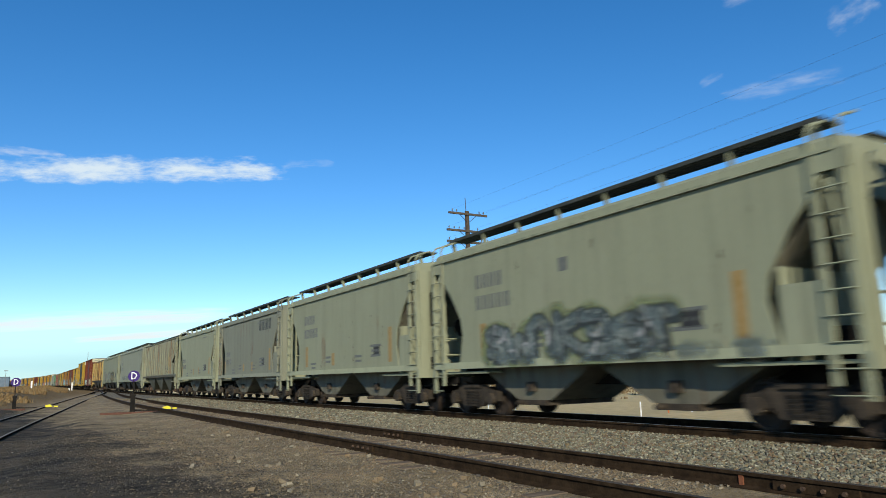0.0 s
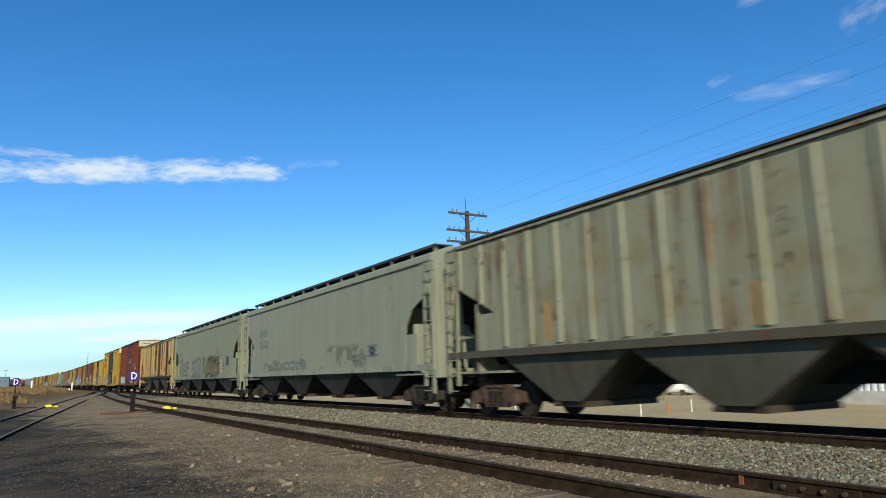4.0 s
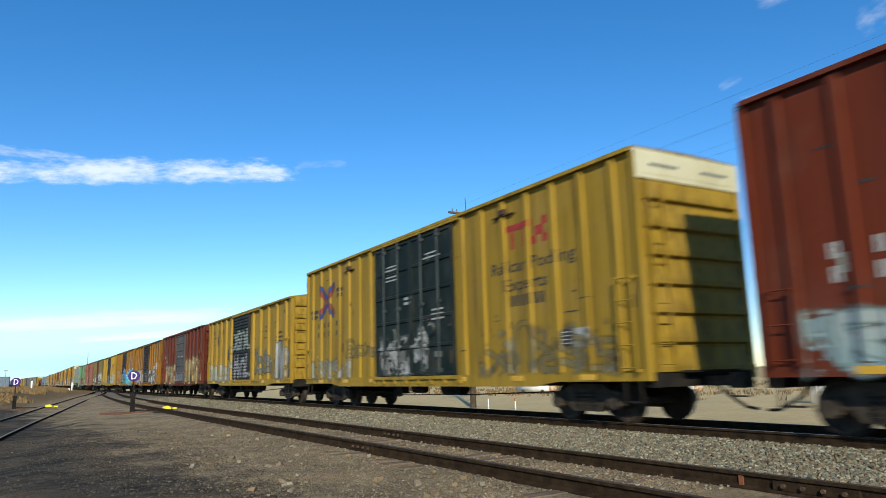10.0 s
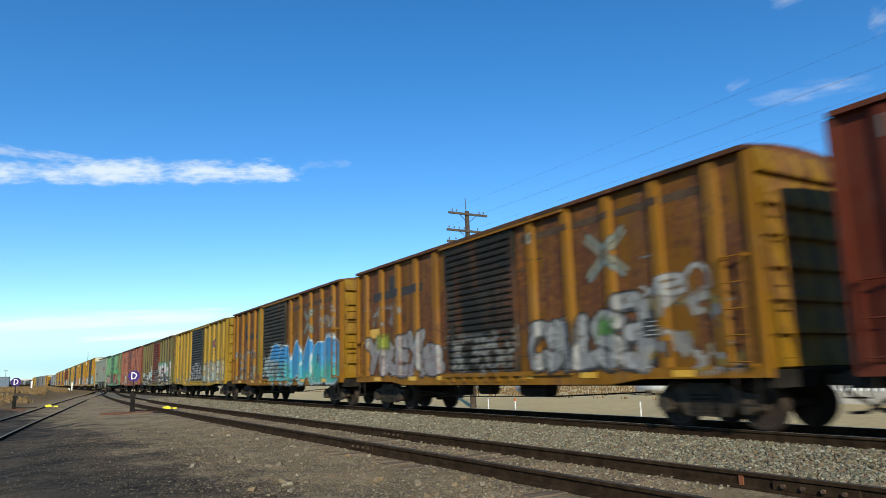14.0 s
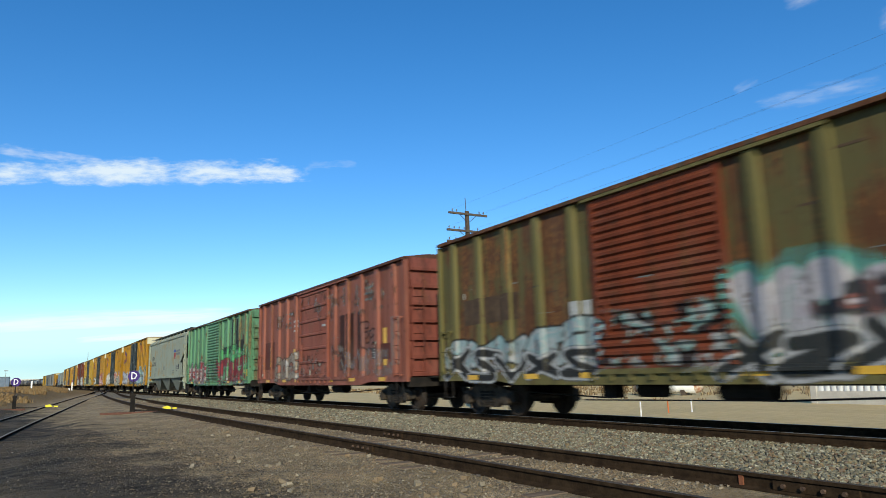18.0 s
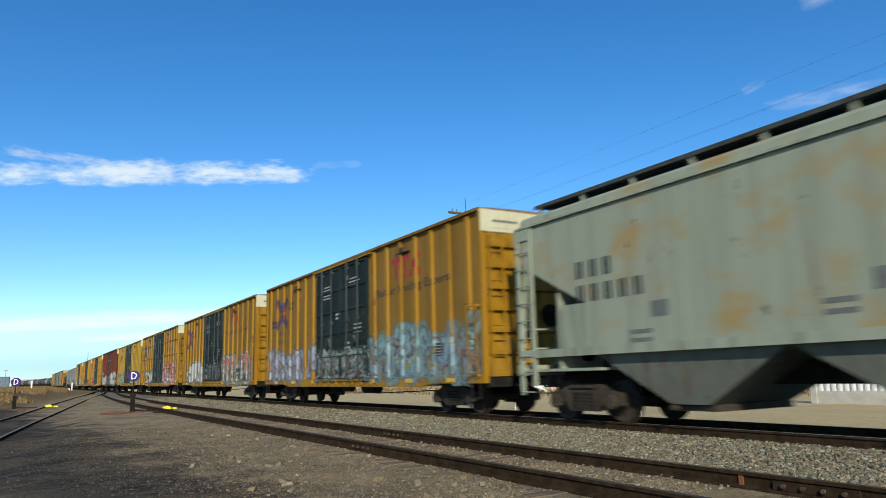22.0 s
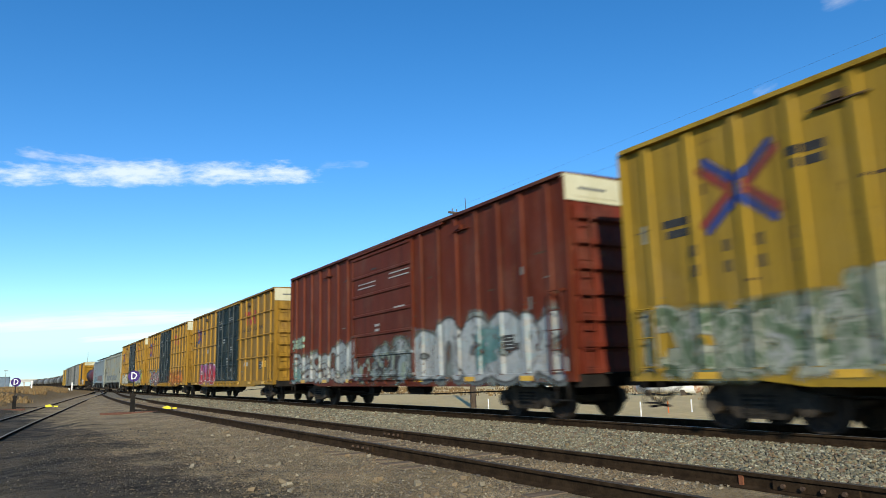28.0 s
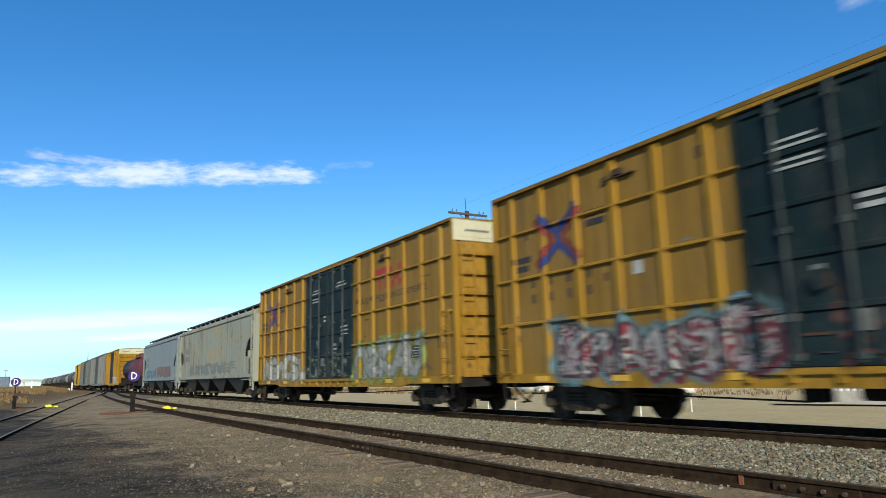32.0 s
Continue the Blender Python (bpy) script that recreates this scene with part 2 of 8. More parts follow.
def coupler(car, y, reach):
    """A drawbar with its knuckle, the hose beside it, at the car's end y."""
    key = round(reach, 1)
    if key not in COUPLER:
        m = Mesh().box(-0.09, 0.09, -0.2, reach - 0.25, 0.72, 0.90)
        m.prism([(-0.14, reach - 0.28), (0.16, reach - 0.28), (0.18, reach - 0.05), (0.05, reach), (-0.05, reach - 0.1), (-0.16, reach - 0.02)], 2, 0.68, 0.96)
        h = Mesh()
        pts = [(-0.3, 0.0, 0.75), (-0.32, 0.3 * reach, 0.52), (-0.25, 0.7 * reach, 0.32), (-0.15, reach, 0.30)]
        for p, q in zip(pts, pts[1:]):
            h.bar(p, q, 0.028, 6)
        COUPLER[key] = (solid("coupler", m, MAT_TRUCK), solid("brake_hose", h, MAT_UNDER))
    for name, me in zip(("coupler", "brake_hose"), COUPLER[key]):
        o = new(name, me)
        o.parent = car
        o.matrix_basis = pose(0, y, 0, 0, 0, 0 if y > 0 else 180)


def text_mesh(words, size, material, stretch=1.0):
    cu = bpy.data.curves.new("lettering", "FONT")
    cu.body, cu.size, cu.align_x, cu.align_y, cu.resolution_u = words, size, "CENTER", "CENTER", 2
    cu.offset = 0.012 * size
    ob = new("lettering", cu)
    me = bpy.data.meshes.new_from_object(ob.evaluated_get(bpy.context.evaluated_depsgraph_get()))
    bpy.data.objects.remove(ob)
    for v in me.vertices:
        v.co.x *= stretch
    me.materials.append(material)
    return me


def stencil(car, marks, depth):
    """Painted marks on the side towards -x. depth(y): where the surface lies there."""
    heaps = {}
    for mk in marks:
        kind = mk[0]
        if kind == "text":
            _, words, y, z, size, hue, stretch = mk
            me = text_mesh(words, size, HUES[hue], stretch)
            bm = bmesh.new()
            bm.from_mesh(me)
            half = max(abs(v.co.x) for v in bm.verts)
            for k in range(int(-half * 100) - 1, int(half * 100) + 2):      # cut where posts step out of the panels
                if depth(y - k / 100) != depth(y - (k + 1) / 100):
                    bmesh.ops.bisect_plane(bm, geom=bm.verts[:] + bm.edges[:] + bm.faces[:], plane_co=((k + 0.5) / 100, 0, 0), plane_no=(1, 0, 0))
            vs, fs = [], []
            for f in bm.faces:
                d = depth(y - f.calc_center_median().x) - 0.004
                fs.append(tuple(range(len(vs), len(vs) + len(f.verts))))
                vs += [(d, y - v.co.x, z + v.co.y) for v in f.verts]
            bm.free()
            me = bpy.data.meshes.new("lettering")
            me.from_pydata(vs, [], fs)
            me.materials.append(HUES[hue])
            o = new("lettering", me)
            o.parent = car
            tagged(o, kind="stuff")
            continue
        _, y0, y1, z0, z1, hue = mk
        h = heaps.setdefault(hue, Mesh())
        k = max(1, int((y1 - y0) / 0.08))
        for i in range(k):
            a, b = y0 + (y1 - y0) * i / k, y0 + (y1 - y0) * (i + 1) / k
            d = depth((a + b) / 2)
            h.box(d - 0.005, d + 0.002, a, b, z0, z1)
    for hue, h in heaps.items():
        tagged(part("marking", h, HUES[hue], car), kind="stuff")


# ---- sprayed writing: loose letter-like forms, worked out on a fine grid that lies on posts, ribs and sheets ----
FORMS = {
    "n": [[(0.05, 0), (0.05, 0.6), (0.3, 0.96), (0.62, 0.96), (0.9, 0.6), (0.92, 0)]],
    "a": [[(0, 0), (0.42, 1), (0.6, 1), (0.98, 0)], [(0.25, 0.36), (0.75, 0.36)]],
    "o": [[(0.5, 1), (0.1, 0.78), (0.06, 0.25), (0.5, 0), (0.92, 0.25), (0.9, 0.78), (0.5, 1)]],
    "s": [[(0.92, 0.86), (0.5, 1), (0.08, 0.82), (0.25, 0.55), (0.75, 0.45), (0.92, 0.2), (0.5, 0), (0.05, 0.12)]],
    "k": [[(0.1, 0), (0.12, 1)], [(0.88, 0.98), (0.2, 0.45), (0.95, 0)]],
    "l": [[(0.3, 0), (0.35, 1)], [(0.3, 0.02), (0.9, 0.08)]],
    "e": [[(0.92, 0.95), (0.15, 0.9), (0.1, 0.08), (0.92, 0.02)], [(0.15, 0.5), (0.7, 0.52)]],
    "r": [[(0.1, 0), (0.12, 1)], [(0.12, 0.96), (0.75, 0.92), (0.8, 0.62), (0.2, 0.48), (0.95, 0)]],
    "c": [[(0.92, 0.8), (0.55, 1), (0.12, 0.75), (0.08, 0.25), (0.5, 0), (0.92, 0.15)]],
    "u": [[(0.08, 1), (0.08, 0.3), (0.4, 0), (0.7, 0.05), (0.92, 0.35), (0.92, 1)]],
    "v": [[(0.02, 1), (0.45, 0.02), (0.55, 0.02), (0.98, 1)]],
    "m": [[(0.02, 0), (0.18, 1), (0.5, 0.3), (0.82, 1), (0.98, 0)]],
    "t": [[(0.0, 0.95), (1.0, 0.95)], [(0.5, 0.95), (0.46, 0)]],
    "x": [[(0.05, 1), (0.95, 0)], [(0.92, 1), (0.08, 0)]],
    "z": [[(0.05, 0.92), (0.9, 0.98), (0.1, 0.06), (0.95, 0.04)]],
    "b": [[(0.12, 0), (0.12, 1)], [(0.12, 0.95), (0.8, 0.88), (0.3, 0.52), (0.92, 0.3), (0.7, 0.02), (0.12, 0.03)]],
    "i": [[(0.5, 0), (0.5, 1)]],
    "y": [[(0.95, 1), (0.1, 0.1)], [(0.1, 1), (0.5, 0.5)]],
}


def curve_of(pts, k=4):
    """A smooth line through the points."""
    out = []
    for i in range(len(pts) - 1):
        p0, p1, p2, p3 = pts[max(0, i - 1)], pts[i], pts[i + 1], pts[min(len(pts) - 1, i + 2)]
        for j in range(k):
            t = j / k
            out.append(tuple(0.5 * (2 * b + (c - a) * t + (2 * a - 5 * b + 4 * c - d) * t * t + (3 * b - a - 3 * c + d) * t ** 3) for a, b, c, d in zip(p0, p1, p2, p3)))
    out.append(pts[-1])
    return out


def far_from(u, v, line):
    """How far the spots lie from a line of points."""
    best = np.full(u.shape, 9.0)
    for (a, b), (c, d) in zip(line, line[1:]):
        du, dv = c - a, d - b
        n = du * du + dv * dv or 1e-9
        t = np.clip(((u - a) * du + (v - b) * dv) / n, 0, 1)
        best = np.minimum(best, np.hypot(u - a - t * du, v - b - t * dv))
    return best


def cloudy_field(u, v, size, rng):
    """Smooth random values from 0 to 1 with blotches of that size."""
    gu, gv = (u - u.min()) / size, (v - v.min()) / size
    g = rng.random((int(gv.max()) + 3, int(gu.max()) + 3))
    i, j = gv.astype(int), gu.astype(int)
    fi, fj = gv - i, gu - j
    fi, fj = fi * fi * (3 - 2 * fi), fj * fj * (3 - 2 * fj)
    return (g[i, j] * (1 - fj) + g[i, j + 1] * fj) * (1 - fi) + (g[i + 1, j] * (1 - fj) + g[i + 1, j + 1] * fj) * fi


def spray_mat():
    m, nt, bsdf, co = start_mat("sprayed paint")
    at = nt.nodes.new("ShaderNodeVertexColor")
    at.layer_name = "spray"
    grain = noise_of(nt, scaled(nt, co, 16, 16, 7), 1.0, 4.0, 0.65)
    streak = noise_of(nt, scaled(nt, co, 7, 7, 0.35), 1.0, 5.0, 0.66)
    col = blend(nt, calc(nt, "MULTIPLY", step(nt, streak, 0.46, 0.68), 0.5), at.outputs[0], (0.05, 0.045, 0.04))
    col = blend(nt, calc(nt, "MULTIPLY", step(nt, grain, 0.48, 0.75), 0.22), col, (0.10, 0.085, 0.07))
    nt.links.new(col, bsdf.inputs["Base Color"])
    bsdf.inputs["Roughness"].default_value, bsdf.inputs["Specular IOR Level"].default_value = 0.62, 0.2
    chips = noise_of(nt, scaled(nt, co, 5, 5, 3.2), 1.0, 8.0, 0.74)
    gone = calc(nt, "MULTIPLY", step(nt, chips, 0.57, 0.64), 0.75)
    worn = calc(nt, "MULTIPLY", at.outputs[1], calc(nt, "SUBTRACT", step(nt, grain, 0.86, 0.62), gone, clamp=True))
    mix = node(nt, "ShaderNodeMixShader", Fac=worn)
    nt.links.new(nt.nodes.new("ShaderNodeBsdfTransparent").outputs[0], mix.inputs[1])
    nt.links.new(bsdf.outputs[0], mix.inputs[2])
    nt.links.new(mix.outputs[0], nt.nodes["Material Output"].inputs[0])
    return m


MAT_SPRAY = spray_mat()


def word(forms, y1, y0, z0, z1, fills, line, fat=0.2, rim=0.05, shade=None, back=None, spread=0.14, wild=0.08, slant=0.0, alpha=0.94, gleam=0.5, patch=0.0):
    """What is needed to spray a row of forms from y1 towards y0. fills: colours from top to bottom; shade: the colour of a thrown shadow; back: that of a halo."""
    return dict(forms=forms, y1=y1, y0=y0, z0=z0, z1=z1, fills=fills, line=line, fat=fat, rim=rim, shade=shade, back=back, spread=spread, wild=wild, slant=slant, alpha=alpha, gleam=gleam, patch=patch)


def smear(y1, y0, z0, z1, fills, alpha=0.7, size=0.3, cover=0.5):
    """Worn patches of paint with no form left."""
    return dict(forms="", y1=y1, y0=y0, z0=z0, z1=z1, fills=fills, alpha=alpha, size=size, cover=cover)


def cross(y, z, r, worn=False):
    """An open cross: four arms, each blue along one edge and red along the other, meeting in a blue bow."""
    blue, red = ((0.30, 0.34, 0.30), (0.34, 0.33, 0.25)) if worn else ((0.04, 0.09, 0.36), (0.42, 0.07, 0.06))
    return dict(forms="", cross=r, y0=y - r * 1.1, y1=y + r * 1.1, z0=z - r, z1=z + r, blue=blue, red=red)


def graffiti(car, art, skin, breaks, seed):
    """Each piece of art as a sheet of fine faces lying on the car's skin. breaks: the y and the z at which the skin bends."""
    for k, g in enumerate(art):
        rng = np.random.default_rng(int(seed * 10) * 50 + k)
        pad, d = (0.30 if g["forms"] else 0.1), 0.03
        lo, hi, zl, zh = g["y0"] - pad, g["y1"] + pad, max(g["z0"] - 0.2, 0.74), g["z1"] + pad
        ys = np.unique(np.round(np.concatenate([np.arange(lo, hi, d), [b for b in breaks[0] if lo < b < hi]]), 4))
        zs = np.unique(np.round(np.concatenate([np.arange(zl, zh, d), [b for b in breaks[1] if zl < b < zh]]), 4))
        y, z = np.meshgrid(ys, zs)
        u, v = g["y1"] - y, z
        rgb, cover = np.zeros(y.shape + (3,)), np.zeros(y.shape)

        def over(mask, col):
            nonlocal rgb, cover
            col = np.asarray(col, float)
            rgb = rgb * (1 - mask[..., None]) + col * mask[..., None]
            cover = cover * (1 - mask) + mask

        soft = lambda r, dist, w=0.035: np.clip((r - dist) / w + 0.5, 0, 1)
        wob = cloudy_field(u, v, 0.45, rng) - 0.5
        high = g["z1"] - g["z0"]
        if g["forms"]:
            n = len(g["forms"])
            cell = (g["y1"] - g["y0"]) / n
            fat = g["fat"] * min(cell, 0.75 * high)
            dist = []
            for i, f in enumerate(g["forms"]):
                best = np.full(y.shape, 9.0)
                tall = 1 + rng.uniform(-1, 0.35) * g["wild"] * 1.6
                drop = rng.uniform(0, 0.5) * g["wild"] * high
                wide = cell * rng.uniform(1.0, 1.25) - 1.2 * fat
                lean = g["slant"] + rng.uniform(-1, 1) * g["wild"]
                turned, upset = g["wild"] > 0.1 and rng.random() < 0.45, g["wild"] > 0.1 and rng.random() < 0.3
                for st in FORMS[f]:
                    pts = []
                    for a, b in curve_of(st):
                        a, b = (1 - a if turned else a) + rng.normal(0, 0.075 * g["wild"]), (1 - b if upset else b)
                        zz = g["z0"] + fat + drop + b * (high * tall - 2 * fat)
                        pts.append((i * cell + 0.6 * fat + a * wide + lean * b * high, zz))
                    best = np.minimum(best, far_from(u, v, pts))
                dist.append(best + wob * 0.05)
            al = np.minimum.reduce(dist)
            if g["back"] is not None:
                over(soft(fat + g["spread"], al + wob * 0.35, 0.22) * 0.8, g["back"])
            if g["shade"] is not None:
                sh = int(round(0.07 / d))
                for q in range(1, sh + 2):
                    moved = np.roll(np.roll(al, -q, 0), -q, 1)
                    over(soft(fat + g["rim"] * 0.8, moved), g["shade"])
            stops = np.linspace(1, 0, len(g["fills"])) if len(g["fills"]) > 1 else np.array([1.0])
            cols = np.array(g["fills"], float)
            for i, q in enumerate(dist):
                over(soft(fat + g["rim"], q) * g["alpha"], g["line"])
                tone = np.clip((v - g["z0"]) / high + 0.5 * wob + rng.uniform(-0.15, 0.15), 0, 1)
                fill = np.stack([np.interp(tone, stops[::-1], cols[::-1, c]) for c in range(3)], -1)
                if g["patch"]:
                    slab = cloudy_field(u + 0.4 * v, v - 0.3 * u, 0.26, rng) * 2.2 * len(cols)
                    fill = np.where((slab % 1.0 < 0.35 + 0.6 * g["patch"])[..., None], cols[slab.astype(int) % len(cols)], fill)
                inner = soft(fat, q) * g["alpha"]
                rgb = rgb * (1 - inner[..., None]) + fill * inner[..., None]
                cover = cover * (1 - inner) + inner
                lit = inner * np.clip((np.roll(np.roll(q, 1, 0), -1, 1) - q) / d, 0, 1) * soft(fat * 0.95, q) * (q > fat * 0.55)
                over(lit * g["gleam"] * 0.6, (0.66, 0.67, 0.66))
            for _ in range(int(n * 14 * g["patch"])):     # quick cuts and flashes across the forms
                a, b = rng.uniform(0, g["y1"] - g["y0"]), rng.uniform(g["z0"], g["z1"] - 0.15)
                turn, ln = rng.normal(1.2, 0.7), rng.uniform(0.15, 0.55) * high
                mark = curve_of([(a, b), (a + ln * 0.5 * math.cos(turn), b + ln * 0.5 * math.sin(turn)), (a + ln * math.cos(turn + 0.5), b + ln * math.sin(turn + 0.5))])
                over(soft(rng.uniform(0.015, 0.05), far_from(u, v, mark)) * soft(fat + g["rim"], al) * 0.9, (g["line"], *g["fills"], (0.6, 0.6, 0.6))[min(rng.integers(len(g["fills"]) + 4) % (len(g["fills"]) + 3), len(g["fills"]) + 1)])
        elif "cross" in g:
            r = g["cross"]
            mu, mz = (g["y1"] - g["y0"]) / 2, (g["z0"] + g["z1"]) / 2
            for sy in (-1, 1):
                for sz in (-1, 1):
                    for off, hue in ((0.115, g["red"]), (-0.115, g["blue"])):
                        arm = [(mu + sy * r * (q * 0.98 + off * 0.62), mz + sz * r * (q * 0.80 - off * 0.78)) for q in (0.22, 0.6, 0.95)]
                        over(soft(0.105 * r, far_from(u, v, arm), 0.03) * 0.9, hue)
            bow = curve_of([(mu - r * 0.30, mz + r * 0.40), (mu - r * 0.02, mz + r * 0.16), (mu + r * 0.02, mz - r * 0.16), (mu - r * 0.30, mz - r * 0.40)])
            over(soft(0.10 * r, far_from(u, v, bow), 0.03) * 0.9, g["blue"])
        else:
            field = 0.6 * cloudy_field(u, v, g["size"], rng) + 0.4 * cloudy_field(u, v, g["size"] * 0.35, rng)
            edge = np.minimum(np.minimum(y - g["y0"], g["y1"] - y), np.minimum(z - g["z0"], g["z1"] - z))
            mask = np.clip((field - (0.94 - g["cover"])) / 0.06, 0, 1) * np.clip(edge / 0.15 + 0.3 + wob, 0, 1) * g["alpha"]
            pick = (cloudy_field(u, v, g["size"] * 1.3, rng) * 2.4 * len(g["fills"])).astype(int) % len(g["fills"])
            rgb, cover = np.array(g["fills"], float)[pick] * mask[..., None], mask
        col = np.clip(0.54 * rgb / np.maximum(cover, 1e-4)[..., None], 0, 1)
        x = skin(y, z) - 0.006 - 0.0012 * k
        ny, nz = len(ys), len(zs)
        at = np.arange(ny * nz).reshape(nz, ny)
        quads = np.stack([at[:-1, :-1], at[:-1, 1:], at[1:, 1:], at[1:, :-1]], -1).reshape(-1, 4)
        quads = quads[cover.reshape(-1)[quads].max(1) > 0.03]
        if not len(quads):
            continue
        used = np.unique(quads)
        back_to = np.zeros(ny * nz, int)
        back_to[used] = np.arange(len(used))
        me = bpy.data.meshes.new("graffiti")
        me.from_pydata(np.stack([x, y, z], -1).reshape(-1, 3)[used], [], back_to[quads])
        lay = me.color_attributes.new("spray", "FLOAT_COLOR", "POINT")
        lay.data.foreach_set("color", np.concatenate([col, cover[..., None]], -1).reshape(-1, 4)[used].astype(np.float32).ravel())
        me.materials.append(MAT_SPRAY)
        o = new("graffiti", me)
        o.parent = car
        tagged(o, kind="stuff")


def ridge(dist, flat, foot, top, base):
    """The height of a pressed rib at a distance from its middle; far away nothing."""
    return np.where(dist <= foot, top + (base - top) * np.clip((dist - flat) / (foot - flat), 0, 1), 9.0)


def lines(y, z, n, wide, hue, gap=0.16, tall=0.08, rnd=0.35):
    """n lines of unreadable print, one below the other, centred on y, from z down."""
    r = random.Random(int(y * 97 + z * 13 + n))
    out = []
    for i in range(n):
        w = wide * (1 - rnd * r.random())
        out.append(("bar", y - w / 2, y + w / 2, z - i * gap - tall, z - i * gap, hue))
    return out


def glyphs(y, z, n, size, hue, pitch=None):
    """A row of n unreadable characters as blocks, from y towards -y."""
    pitch = pitch or size * 0.85
    out = []
    for i in range(n):
        b = y - i * pitch
        out += [("bar", b - size * 0.24, b, z, z + size, hue), ("bar", b - size * 0.62, b - size * 0.38, z, z + size, hue)]
    return out


def motions():
    for car, s in TRAIN:
        bend = min(32.0, max(0.0, (s - SC + 20) / V))
        times = {0.0, 32.0} | {4.0 * k for k in range(1, 8)}
        if bend > 0.5:
            times |= {0.5 * k for k in range(int(bend * 2) + 2)}
        keyed = []
        for t in sorted(t for t in times if t <= 32.0):
            x, y, a = way(s - V * t)
            keyed.append((t, pose(x, y, 0, 0, 0, a)))
        walk(car, keyed)
    first = SPUN[0]
    turn = math.degrees(V / FPS / 0.42)
    walk(first, [(i / FPS, pose(0, 0, 0, (turn * i) % 360 - 180)) for i in range(int(32 * FPS) + 1)])
    for w in SPUN[1:]:
        w.rotation_mode = "QUATERNION"
        data = w.animation_data_create()
        data.action = first.animation_data.action
        data.action_slot = first.animation_data.action_slot
    for cloud, at, drift in CLOUDS:
        walk(cloud, [(0.0, at), (32.0, Matrix.Translation(drift) @ at)])


TRAIN, CLOUDS = [], []


# ---- boxcars ----
W = 1.536


def ladder(car, y, z0, z1, mat, wide=0.42, rungs=None):
    m = Mesh()
    n = rungs or int((z1 - z0) / 0.38)
    for k in range(n + 1):
        z = z0 + (z1 - z0) * k / max(1, n)
        m.bar((-W - 0.07, y - wide / 2, z), (-W - 0.07, y + wide / 2, z), 0.014, 5)
    for dy in (-wide / 2, wide / 2):
        m.box(-W - 0.085, -W - 0.06, y + dy - 0.02, y + dy + 0.02, z0 - 0.1, z1 + 0.05)
        m.box(-W - 0.085, -W + 0.06, y + dy - 0.02, y + dy + 0.02, z1 - 0.02, z1 + 0.03)
        m.box(-W - 0.085, -W + 0.06, y + dy - 0.02, y + dy + 0.02, z0 - 0.08, z0 - 0.03)
    return part("ladder", m, mat, car)


